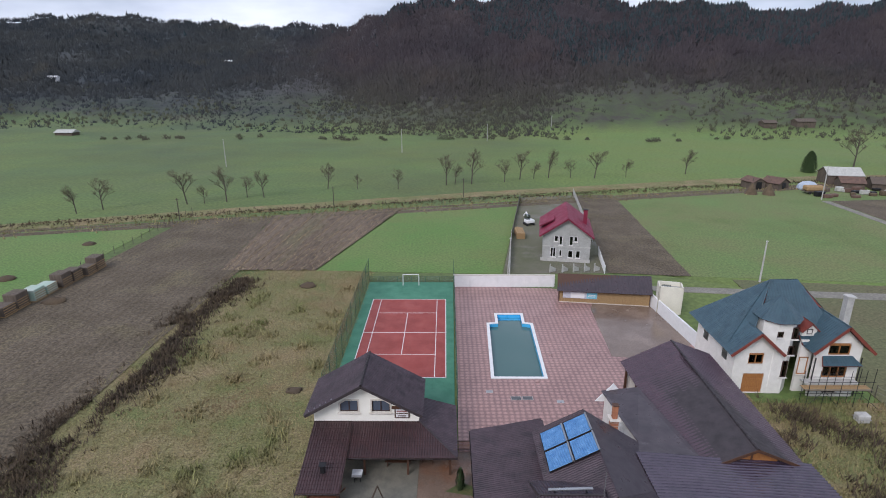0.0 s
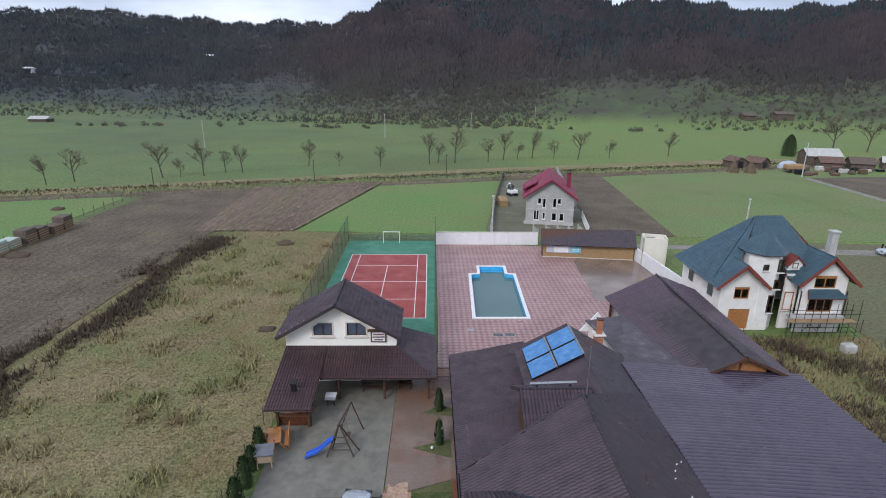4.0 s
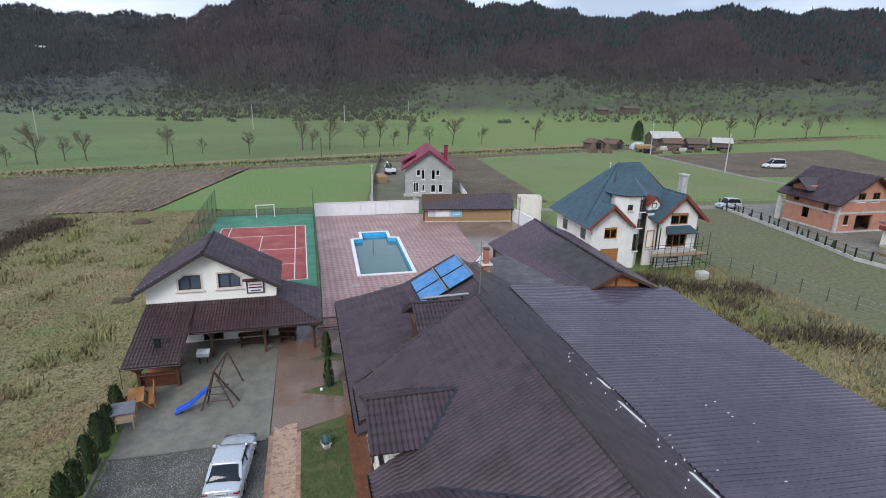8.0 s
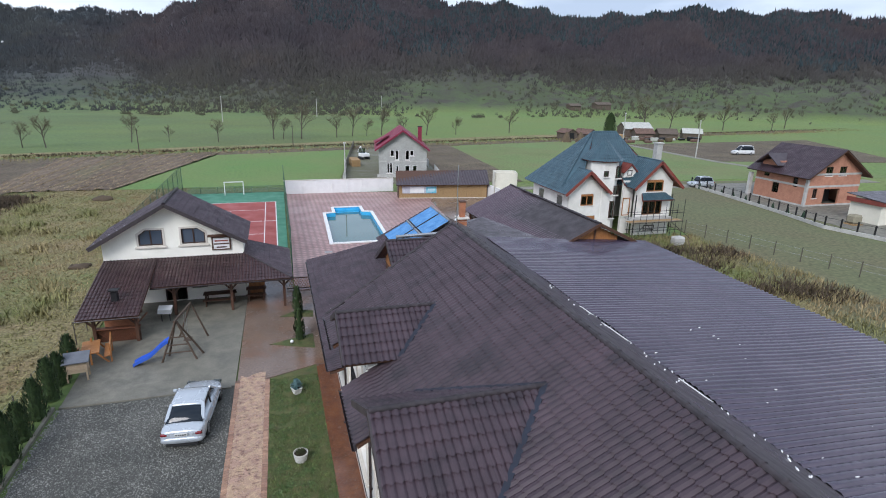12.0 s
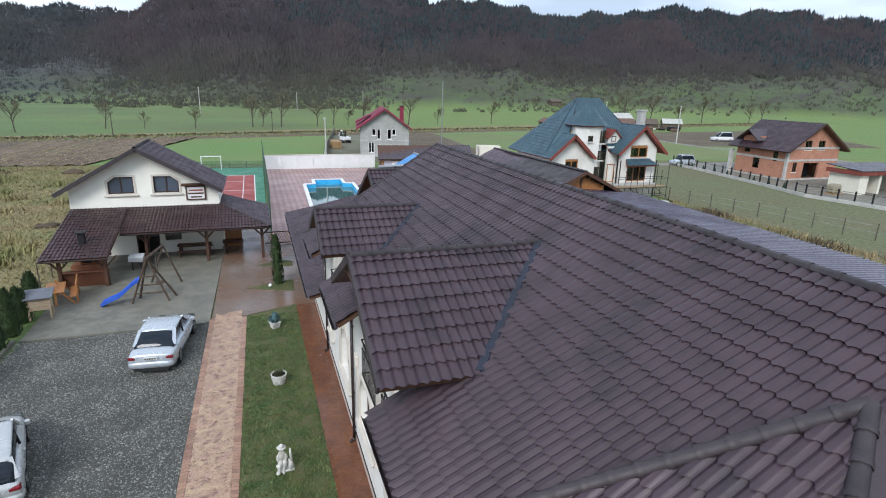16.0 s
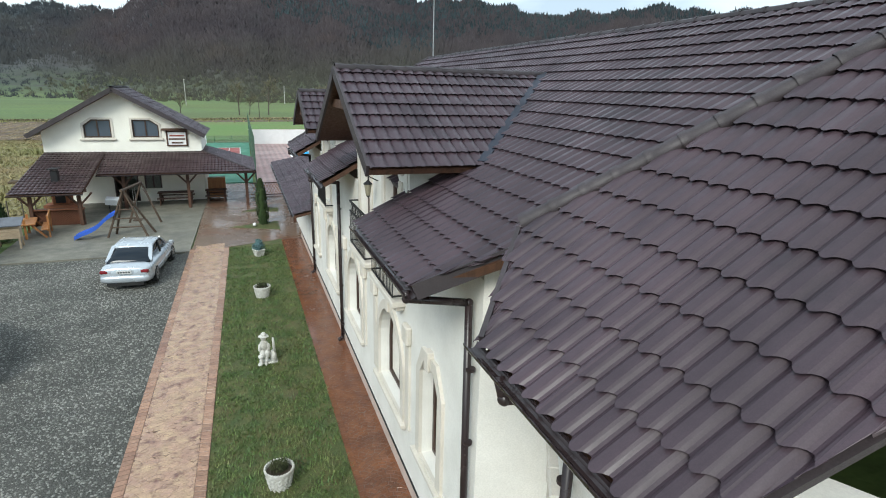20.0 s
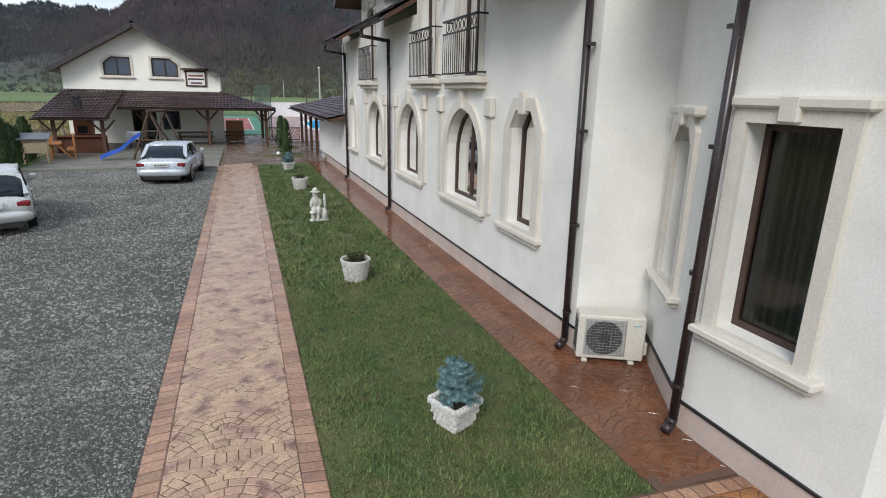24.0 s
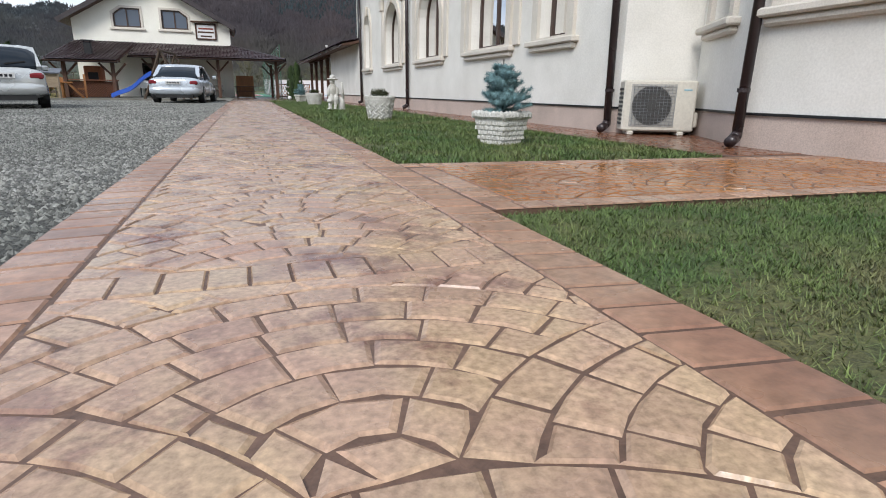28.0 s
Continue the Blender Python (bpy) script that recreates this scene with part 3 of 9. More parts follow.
def furrows(name, poly, z, material, label, pitch=1.6, amp=0.10):
    """A field with real furrows that run along y; poly is a quad (x0,y0),(x1,y0),(x1b,y1),(x0b,y1)."""
    (ax, ay), (bx, by), (cx, cy), (dx, dy) = poly
    n = int((bx - ax) / pitch * 4)
    m = 40
    verts, faces = [], []
    for j in range(m + 1):
        v = j / m
        for i in range(n + 1):
            s = i / n
            x = (ax + (bx - ax) * s) * (1 - v) + (dx + (cx - dx) * s) * v
            y = (ay + (by - ay) * s) * (1 - v) + (dy + (cy - dy) * s) * v
            zz = z + amp * (0.5 + 0.5 * math.cos(math.pi * i / 2)) * (0.6 + 0.8 * noise.noise((x * 0.6, y * 0.4, 0))) + 0.05 * noise.noise((x * 1.3, y * 1.3, 4))
            verts.append((x + 0.15 * noise.noise((x, y * 0.2, 7)), y, max(zz, z - 0.02)))
    for j in range(m):
        for i in range(n):
            a = j * (n + 1) + i
            faces.append((a, a + 1, a + n + 2, a + n + 1))
    return tagged(from_arrays(name, verts, faces, material), label, "field", "", "structure")


field("ground_dry_grass", [(-39, -25), (-10.2, -25), (-10.2, 47), (-12.5, 60), (-12.5, 88), (-30, 89), (-35, 82)], 0.0, DRYGRASS, "rough field of tawny dead grass with green patches")
furrows("ground_ploughed", [(-62, -20), (-38.5, -20), (-34, 90), (-60, 90)], 0.02, SOIL, "dark ploughed earth strip with stubble", 1.3, 0.10)
furrows("ground_ploughed_far", [(-60, 90), (-37.5, 90), (-39, 125), (-58, 119)], 0.02, SOIL, "dark ploughed earth strip with stubble", 1.3, 0.10)
furrows("ground_stubble", [(-37.3, 88), (-21, 88), (-9.3, 133), (-38.6, 125.4)], 0.03, SOIL2, "pale furrowed field in straight rows", 2.0, 0.30)
field("ground_green_plot", [(-21, 88), (10.6, 86.6), (20.8, 143), (-9, 133)], 0.02, MEADOW, "plot of short bright green grass", "field")
furrows("ground_garden_soil", [(28.6, 87), (42, 85.5), (47, 148), (37.2, 148)], 0.03, SOIL, "dark tilled garden strip", 1.7, 0.06)
field("ground_east_field", [(42, 85.5), (120, 78), (120, 160), (47, 148)], 0.0, mat("olive_meadow", (0.125, 0.195, 0.055), (0.16, 0.18, 0.07), rough=0.95, scale=0.06, fine=2.5, fine_amt=0.45, stain=(0.085, 0.13, 0.03), stain_scale=0.04), "olive pasture with worn strips", "field")
field("ground_house_yard", [(10.8, 86.6), (28.6, 87), (37.2, 148), (21, 145)], 0.01, mat("muddy_yard", (0.15, 0.14, 0.10), (0.12, 0.125, 0.07), rough=0.9, scale=0.15, fine=4, fine_amt=0.5, stain=(0.22, 0.21, 0.19), stain_scale=0.09, stain_amt=0.8), "muddy yard with patches of grass", "yard")
field("ground_verge", [(16, -25), (60, -25), (60, 49), (33, 49), (33, 52), (30, 34), (29, 0)], 0.0, DRYGRASS, "weedy verge of dead grass", "field")
field("ground_east_lawn", [(38, 20), (90, 30), (98, 78), (48, 84), (46, 49)], 0.03, mat("dull_pasture", (0.115, 0.128, 0.054), (0.13, 0.122, 0.062), rough=0.95, scale=0.08, fine=2.5, fine_amt=0.5, stain=(0.15, 0.12, 0.07), stain_scale=0.05), "dull olive side pasture", "field")
furrows("ground_railway", [(-260, 70), (-255, 66), (260, 195), (260, 200)], 0.0, SOIL, "dark earth bank along the valley", 3, 0.3)

# ---- surfaces of the property ----
def path_left(y):
    return -1.6 + 0.0095 * y


def path_right(y):
    return 0.12 + 0.0115 * y


field("ground_gravel", [(-9.6, -25), (path_left(-25), -25), (path_left(27.6), 27.6), (-9.3, 27.4)], 0.02, GRAVEL, "parking bay of grey crushed gravel", "gravel")
field("ground_patio", [(-9.4, 27.4), (path_left(27.6), 27.6), (-1.2, 36.5), (-1.1, 47.5), (-10.6, 47.5), (-9.6, 36)], 0.04, CONCRETE, "damp bare concrete patio", "patio")
field("ground_lawn", [(path_right(2.75), 2.75), (3.12, 2.5), (3.0, 28.9), (path_right(27.9), 27.9)], 0.03, LAWN, "narrow lawn beside the house", "lawn")
field("ground_front_lawn", [(path_right(-20), -20), (5.0, -20), (5.0, 0.65), (path_right(1.0), 1.0)], 0.03, LAWN, "front lawn beside the path", "lawn")
field("ground_stamped_yard", [(-1.25, 28.0), (path_right(27.9), 28.0), (3.05, 28.95), (4.0, 28.95), (9.4, 28.95), (9.4, 41.15), (2.2, 41.15), (2.2, 47.5), (-1.1, 47.5)], 0.025, mat("stamped_yard", (0.21, 0.15, 0.115), (0.165, 0.115, 0.085), rough=0.24, scale=0.5, fine=9, fine_amt=0.35, stain=(0.20, 0.085, 0.04), stain_scale=0.2, stain_amt=0.75), "wet brown stamped concrete yard", "pavement")
PAVERS = mat("red_grey_pavers", (0.38, 0.225, 0.20), (0.32, 0.195, 0.18), rough=0.4, scale=0.25, fine=6, fine_amt=0.3, stain=(0.28, 0.17, 0.15), stain_scale=0.15)
pn, pl_ = PAVERS.node_tree.nodes, PAVERS.node_tree.links
pb = pn["Principled BSDF"]
pgeo, pvor, pmap, pmul = pn.new("ShaderNodeNewGeometry"), pn.new("ShaderNodeTexVoronoi"), pn.new("ShaderNodeMapRange"), pn.new("ShaderNodeMix")
pvor.inputs["Scale"].default_value, pvor.inputs["Randomness"].default_value = 1.7, 0.12
pmap.inputs["From Min"].default_value, pmap.inputs["From Max"].default_value = 0.18, 0.5
pmap.inputs["To Min"].default_value, pmap.inputs["To Max"].default_value = 1.25, 0.72
pmul.data_type, pmul.blend_type = "RGBA", "MULTIPLY"
pmul.inputs["Factor"].default_value = 1.0
psrc = pb.inputs["Base Color"].links[0].from_socket
pl_.new(pgeo.outputs["Position"], pvor.inputs["Vector"])
pl_.new(pvor.outputs["Distance"], pmap.inputs["Value"])
pl_.new(psrc, pmul.inputs["A"])
pl_.new(pmap.outputs["Result"], pmul.inputs["B"])
pl_.new(pmul.outputs["Result"], pb.inputs["Base Color"])
setting("pavement_pool", sheet_with_hole([(2.3, 41.2), (19.5, 41.2), (33, 56), (32.6, 61), (31.2, 75), (18, 80), (2.45, 81.3)], POOL_OUT, 0.03), PAVERS, "pool terrace of red and grey concrete pavers", "pavement")

field("ground_wet_slab", [(21.0, 58.5), (27.0, 57.5), (32.2, 62), (31.0, 74.6), (23.9, 77.5), (21.9, 72.2)], 0.04, mat("wet_brown_slab", (0.21, 0.155, 0.12), (0.16, 0.115, 0.09), rough=0.18, scale=0.3, fine=8, fine_amt=0.3, stain=(0.28, 0.21, 0.17), stain_scale=0.2, stain_amt=0.6), "wet brown concrete slab before the shed", "pavement")

# ---- the long white guest house ----
WX = 4.05                # outer face of the west wall
EAVE_X, EAVE_Z = 3.2, 5.5
RIDGE_X, RIDGE_Z = 9.6, 9.12
PITCH = (RIDGE_Z - EAVE_Z) / (RIDGE_X - EAVE_X)


def west(x):
    """Height of the main west slope above x."""
    return EAVE_Z + PITCH * (x - EAVE_X)


house = thing("guest_house", "long white stucco guest house with wet plum metal-tile roof", "house")


def arch(yc, half, z0, spring, top, n=14):
    """Outline of an arched opening: a flat sill, straight jambs and a round head."""
    pts = [(yc - half, z0), (yc + half, z0)]
    for i in range(n + 1):
        a = math.pi * i / n
        pts.append((yc + half * math.cos(a), spring + (top - spring) * math.sin(a)))
    return pts


def segment(yc, half, z0, spring, top, n=6):
    """An opening with a shallow, cut-off head."""
    pts = [(yc - half, z0), (yc + half, z0), (yc + half, spring), (yc + half * 0.55, top), (yc - half * 0.55, top), (yc - half, spring)]
    return pts


GROUND_WINDOWS = [(7.34, 0.46, "seg"), (9.98, 0.92, "arch"), (13.85, 0.92, "arch"), (17.75, 0.92, "arch"), (21.6, 0.46, "seg")]
DOORS = [(9.85, 0.55), (12.3, 0.55), (18.45, 0.6)]


def outline(yc, half, kind, grow=0.0):
    if kind == "arch":
        return arch(yc, half + grow, 1.47 - grow * 0.4, 2.35, 3.36 + grow)
    return segment(yc, half + grow, 1.47 - grow * 0.4, 3.12, 3.42 + grow)


def band(inner, outer, x, depth):
    """A raised surround between two outlines with the same number of corners."""
    bm = bmesh.new()
    a = [bm.verts.new((x, *p)) for p in inner]
    b = [bm.verts.new((x, *p)) for p in outer]
    c = [bm.verts.new((x - depth, *p)) for p in inner]
    d = [bm.verts.new((x - depth, *p)) for p in outer]
    n = len(inner)
    for i in range(n):
        j = (i + 1) % n
        bm.faces.new((c[i], c[j], d[j], d[i]))
        bm.faces.new((b[i], b[j], d[j], d[i]))
        bm.faces.new((a[i], a[j], c[j], c[i]))
    bmesh.ops.recalc_face_normals(bm, faces=bm.faces[:])
    return bm


def fill(pts, x):
    bm = bmesh.new()
    bm.faces.new([bm.verts.new((x, *p)) for p in pts])
    return bm


def shrink(pts, yc, by):
    zc = (min(z for _, z in pts) + max(z for _, z in pts)) / 2
    hy = max(abs(y - yc) for y, _ in pts)
    hz = max(abs(z - zc) for _, z in pts)
    return [(yc + (y - yc) * (1 - by / hy), zc + (z - zc) * (1 - by / hz)) for y, z in pts]


def window_in(parent, pts, yc, x, recess=0.2, bars=(), sash=0.07):
    """A glazed frame set back in an opening, with a curtain behind."""
    w = part("window", band(shrink(pts, yc, sash), pts, x + recess + 0.06, 0.06), FRAME, parent, "dark brown framed window")
    part("pane", fill(shrink(pts, yc, sash * 0.9), x + recess + 0.03), GLASS, w, "dark reflecting glass")
    zs = [z for _, z in pts]
    for b in bars:
        part("mullion", box(x + recess - 0.005, x + recess + 0.07, yc + b - 0.035, yc + b + 0.035, min(zs) + 0.03, max(zs) - 0.12), FRAME, w)
    return w


def curtain(x, y0, y1, z0, z1):
    """A hanging curtain in soft folds."""
    bm = bmesh.new()
    n = max(8, int((y1 - y0) / 0.022))
    rows = []
    for z in (z0, z1):
        rows.append([bm.verts.new((x + 0.03 * math.sin(70 * (y0 + (y1 - y0) * k / n)) + 0.015 * math.sin(23 * (y1 - y0) * k / n), y0 + (y1 - y0) * k / n, z)) for k in range(n + 1)])
    for k in range(n):
        bm.faces.new((rows[0][k], rows[0][k + 1], rows[1][k + 1], rows[1][k]))
    return bm


# west wall and the others
holes = [outline(*w) for w in GROUND_WINDOWS]
notch = [(5.45, 0.40), (23.8, 0.40), (23.8, 5.56)]
for y, h in DOORS[::-1]:
    notch += [(y + h, 5.56), (y + h, 4.02), (y - h, 4.02), (y - h, 5.56)]
notch.append((5.45, 5.56))
part("wall", wall_with_holes(0, 0, 0, 0, holes, WX, 0.35, outer=notch), STUCCO, house, "white stucco west wall with arched openings")
part("plinth", box(WX - 0.01, WX + 0.3, 5.45, 29.0, -0.1, 0.378), PLINTH, house, "pinkish plinth")
part("drip_edge", box(WX - 0.03, WX + 0.05, 5.44, 29.0, 0.375, 0.402), IRON, house)
part("wall", box(WX + 0.35, 14.0, 23.4, 23.8, 0.0, 5.2), STUCCO, house)
part("wall", box(27.7, 28.0, -8, 34.0, 0.0, 4.0), STUCCO, house)
part("wall", box(WX + 5.4, 28, 33.6, 34.0, 0.0, 4.1), STUCCO, house)
for yc, half, kind in GROUND_WINDOWS:
    o = outline(yc, half, kind)
    s = part("window_surround", band(o, outline(yc, half, kind, 0.2), WX, 0.06), STONE_TRIM, house, "cream moulded surround")
    part("keystone", box(WX - 0.11, WX + 0.01, yc - 0.1, yc + 0.1, 3.36, 3.72, bevel=0.015), STONE_TRIM, s)
    part("sill", box(WX - 0.13, WX + 0.02, yc - half - 0.32, yc + half + 0.32, 1.34, 1.43, bevel=0.015), STONE_TRIM, s)
    part("sill_moulding", box(WX - 0.08, WX + 0.02, yc - half - 0.24, yc + half + 0.24, 1.25, 1.34, bevel=0.02), STONE_TRIM, s)
    if kind == "arch":
        for k in (-1, 1):
            c = yc + k * (half + 0.42)
            part("pilaster", box(WX - 0.05, WX + 0.01, c - 0.12, c + 0.12, 1.43, 3.25, bevel=0.01), STONE_TRIM, s)
            part("capital", box(WX - 0.11, WX + 0.01, c - 0.17, c + 0.17, 3.25, 3.62, bevel=0.03), STONE_TRIM, s)
    window_in(house, o, yc, WX, 0.2, (0.0,) if kind == "arch" else ())
    part("curtain", curtain(WX + 0.40, yc - half - 0.1, yc + half + 0.1, 1.3, 3.5), CURTAIN, house, "pale curtain in soft folds")


def french_rail(y, half):
    """A wrought balcony rail with a row of rings under its top bar, over a stone ledge."""
    r = part("balcony_rail", box(3.80, 3.84, y - half, y + half, 5.06, 5.10), IRON, house, "black wrought-iron balcony rail")
    for z in (4.04, 4.82):
        part("rail_bar", box(3.805, 3.835, y - half, y + half, z, z + 0.03), IRON, r)
    n = int(half * 2 / 0.11)
    for i in range(n + 1):
        c = y - half + 2 * half * i / n
        part("baluster", rod((3.82, c, 4.05), (3.82, c, 4.83), 0.009, n=5), IRON, r)
    for i in range(int(half * 2 / 0.2)):
        c = y - half + 0.1 + 0.2 * i
        bm = bmesh.new()
        for k in range(10):
            a0, a1 = 2 * math.pi * k / 10, 2 * math.pi * (k + 1) / 10
            add_rod(bm, (3.82, c + 0.075 * math.cos(a0), 4.955 + 0.095 * math.sin(a0)), (3.82, c + 0.075 * math.cos(a1), 4.955 + 0.095 * math.sin(a1)), 0.009, n=4)
        part("ring", bm, IRON, r)
    for s in (-1, 1):
        for z in (4.05, 5.07):
            part("rail_bar", box(3.82, WX, y + s * half - 0.015, y + s * half + 0.015, z, z + 0.03), IRON, r)
    part("balcony_ledge", box(3.78, WX + 0.02, y - half - 0.1, y + half + 0.1, 3.86, 3.98, bevel=0.02), STONE_TRIM, house)
    part("ledge_moulding", box(3.86, WX + 0.02, y - half - 0.02, y + half + 0.02, 3.76, 3.86, bevel=0.02), STONE_TRIM, house)


for y, h in DOORS:
    french_rail(y, h + 0.32)

# main west slope, its north hip and the dark east slope
N_END = 24.5
BREAK = WX + 0.1        # the eave is cut by the dormers below this line
zb = west(BREAK)
upper = [(BREAK, 4.7, zb), (BREAK, 23.25, zb), (RIDGE_X, N_END, RIDGE_Z), (RIDGE_X, 0.5, RIDGE_Z), (7.3, 1.8, west(7.3))]
main_roof = part("roof_deck", slab([(a, b, c - 0.02) for a, b, c in upper], 0.14), CAP, house, "dark roof deck")
tile_slope(main_roof, upper, ROOF)
for y0, y1, y2 in ((5.58, 9.0, 4.9), (13.4, 16.7, 13.4), (19.95, 23.0, 19.95)):
    strip = [(EAVE_X, y0, EAVE_Z), (EAVE_X, y1, EAVE_Z), (BREAK, y1, zb), (BREAK, y2, zb)]
    deck = part("eave_deck", slab([(a, b, c - 0.02) for a, b, c in strip], 0.1), DARKWOOD, house, "brown boarded eave")
    tile_slope(deck, strip, ROOF)
    g = part("gutter", half_round((EAVE_X - 0.07, y0 - 0.05, EAVE_Z - 0.05), (EAVE_X - 0.07, y1 + 0.05, EAVE_Z - 0.05), 0.085), GUTTER, house, "dark brown half-round gutter")
part("verge_board", beam((EAVE_X, 5.56, EAVE_Z - 0.04), (4.4, 4.86, west(4.4) - 0.04), 0.05, 0.2), CAP, house)
ridge_caps(main_roof, (RIDGE_X, 0.5, RIDGE_Z + 0.02), (RIDGE_X, N_END, RIDGE_Z + 0.02))
EAST_X, EAST_Z = 15.4, 5.38
east_roof = part("roof_deck", slab([(RIDGE_X, -8, RIDGE_Z), (RIDGE_X, N_END, RIDGE_Z), (EAST_X, 30.5, EAST_Z), (EAST_X, -8, EAST_Z)], 0.12), ROOF_PLAIN, house, "smooth dark east slope")
WAVE_PITCH = 0.30
low = lambda x: 4.32 + 0.08 * (28.5 - x)
low_roof = part("low_roof", slab([(EAST_X, -8, low(EAST_X)), (28.5, -8, 4.32), (28.5, 34.4, 4.32), (EAST_X, 34.4, low(EAST_X))], 0.12), CAP, house)
tile_slope(low_roof, [(28.5, -8, 4.36), (28.5, 34.4, 4.36), (EAST_X - 0.1, 34.4, low(EAST_X) + 0.05), (EAST_X - 0.1, -8, low(EAST_X) + 0.05)], LOWROOF, wave=WAVE_PITCH, step=0.42, amp=0.032, lip=0.02, panel=6, fine=8, sag=0.09)
rg = random.Random(41)
east_z = lambda x: RIDGE_Z - (RIDGE_Z - EAST_Z) / (EAST_X - RIDGE_X) * (x - RIDGE_X)
def blob(x, y, z, w, turn):
    bm = bmesh.new()
    bmesh.ops.create_icosphere(bm, subdivisions=1, radius=1.0, matrix=Matrix.Translation((x, y, z)) @ Matrix.Rotation(turn, 4, "Z") @ Matrix.Diagonal((w, w * 0.3, 0.035, 1)))
    part("sealant_blob", bm, WHITE, low_roof, "white blob of sealant and painted sheen", True)
for k in range(44):
    x = EAST_X - 2.6 * rg.random() ** 1.6 - 0.15
    blob(x, 23.5 - 21.5 * (k / 44) ** 0.8 + rg.uniform(-0.5, 0.5), east_z(x) + 0.02, rg.uniform(0.07, 0.13), rg.uniform(0.3, 1.2))
# white blobs for the sheen marks on the low roof's tile steps
for k in range(30):
    x = EAST_X + 0.3 + 5.0 * rg.random() ** 1.8
    blob(x, rg.uniform(3, 19), low(x) + 0.09, rg.uniform(0.05, 0.09), rg.uniform(-0.3, 0.3))
for x, y, ln in ((14.6, 17.6, 1.5), (14.8, 20.2, 0.8), (14.7, 13.0, 1.3)):
    part("flashing_strip", box(-0.16, 0.16, -ln / 2, ln / 2, 0.0, 0.03, Matrix.Translation((x, y, east_z(x) + 0.01)) @ Matrix.Rotation(math.atan((RIDGE_Z - EAST_Z) / (EAST_X - RIDGE_X)), 4, "Y") @ Matrix.Rotation(radians(12), 4, "Z"), bevel=0.008), WHITE, low_roof, "bent pale flashing strip")
part("gutter", half_round((28.56, -8, 4.28), (28.56, 34.4, 4.28), 0.085), GUTTER, house)


def dormer(yc, half, eave_z, ridge_z, wall_half, name):
    """A gabled dormer whose ridge runs back into the main slope."""
    p = (ridge_z - eave_z) / half
    back = EAVE_X + (ridge_z - EAVE_Z) / PITCH
    back_e = EAVE_X + (eave_z - EAVE_Z) / PITCH
    shoulder = eave_z + p * (half - wall_half) - 0.1
    pts = [(yc - wall_half, 5.56)]
    mine = [q for q in DOORS if abs(q[0] - yc) < half]
    for y, h in mine:
        pts += [(y - h, 5.56), (y - h, 6.12), (y - h * 0.6, 6.3), (y + h * 0.6, 6.3), (y + h, 6.12), (y + h, 5.56)]
    pts += [(yc + wall_half, 5.56), (yc + wall_half, shoulder), (yc, ridge_z - 0.12), (yc - wall_half, shoulder)]
    d = part(name, wall_with_holes(0, 0, 0, 0, [], WX, 0.35, outer=pts), STUCCO, house, "white gable wall of the dormer")
    for y, h in mine:
        o = [(y - h, 4.02), (y + h, 4.02), (y + h, 6.12), (y + h * 0.6, 6.3), (y - h * 0.6, 6.3), (y - h, 6.12)]
        window_in(d, o, y, WX, 0.16, (0.0,), 0.08)
        part("curtain", curtain(WX + 0.42, y - h, y + h, 4.02, 6.2), CURTAIN, d)
        for s in (-1, 1):
            part("door_jamb", box(WX - 0.04, WX + 0.005, y + s * (h + 0.1) - 0.1, y + s * (h + 0.1) + 0.1, 4.0, 6.18, bevel=0.01), STONE_TRIM, d)
        part("door_head", box(WX - 0.06, WX + 0.005, y - h - 0.26, y + h + 0.26, 6.3, 6.44, bevel=0.02), STONE_TRIM, d)
        part("keystone", box(WX - 0.09, WX + 0.005, y - 0.08, y + 0.08, 6.26, 6.5, bevel=0.01), STONE_TRIM, d)
    for s in (-1, 1):
        part("dormer_cheek", prism([(WX + 0.02, 5.5), (WX + 0.02, shoulder), (back_e + 1.6, shoulder), (back_e + 1.6, 6.2)], "y", yc + s * wall_half - 0.1, yc + s * wall_half + 0.1), STUCCO, d)
        e0, e1, r0, r1 = (EAVE_X, yc + s * half, eave_z), (back_e, yc + s * half, eave_z), (EAVE_X, yc, ridge_z), (back, yc, ridge_z)
        deck = part("roof_deck", slab([(a, b, c - 0.01) for a, b, c in (e0, e1, r1, r0)], 0.1), DARKWOOD, d, "brown boarded underside")
        tile_slope(deck, [e0, e1, r1, r0], ROOF)
        part("barge_board", beam((EAVE_X - 0.02, yc + s * half, eave_z - 0.03), (EAVE_X - 0.02, yc, ridge_z - 0.03), 0.05, 0.2), CAP, deck)
        part("valley_flashing", beam((back_e, yc + s * half, eave_z + 0.085), (back, yc, ridge_z + 0.085), 0.16, 0.03), FLASH, deck)
    ridge_caps(d, (EAVE_X, yc, ridge_z + 0.02), (back, yc, ridge_z + 0.02), 0.09, 0.36)
    part("tie_beam", box(EAVE_X + 0.1, EAVE_X + 0.26, yc - 1.1, yc + 1.1, ridge_z - 0.75, ridge_z - 0.58), DARKWOOD, d)
    return d


dormer(11.06, 3.0, 6.58, 8.13, 2.2, "dormer")
dormer(18.3, 2.0, 6.58, 7.62, 1.5, "dormer")

# ---- the bay at the house's south end, with the recess beside it ----
BAY = [(4.05, 5.45), (5.0, 5.07), (4.07, 3.35), (4.07, 1.42), (5.0, -0.3), (5.0, -8.0)]
FE = (3.32, 5.6)            # eave of the bay roof
BAY_SLOPE = 0.76


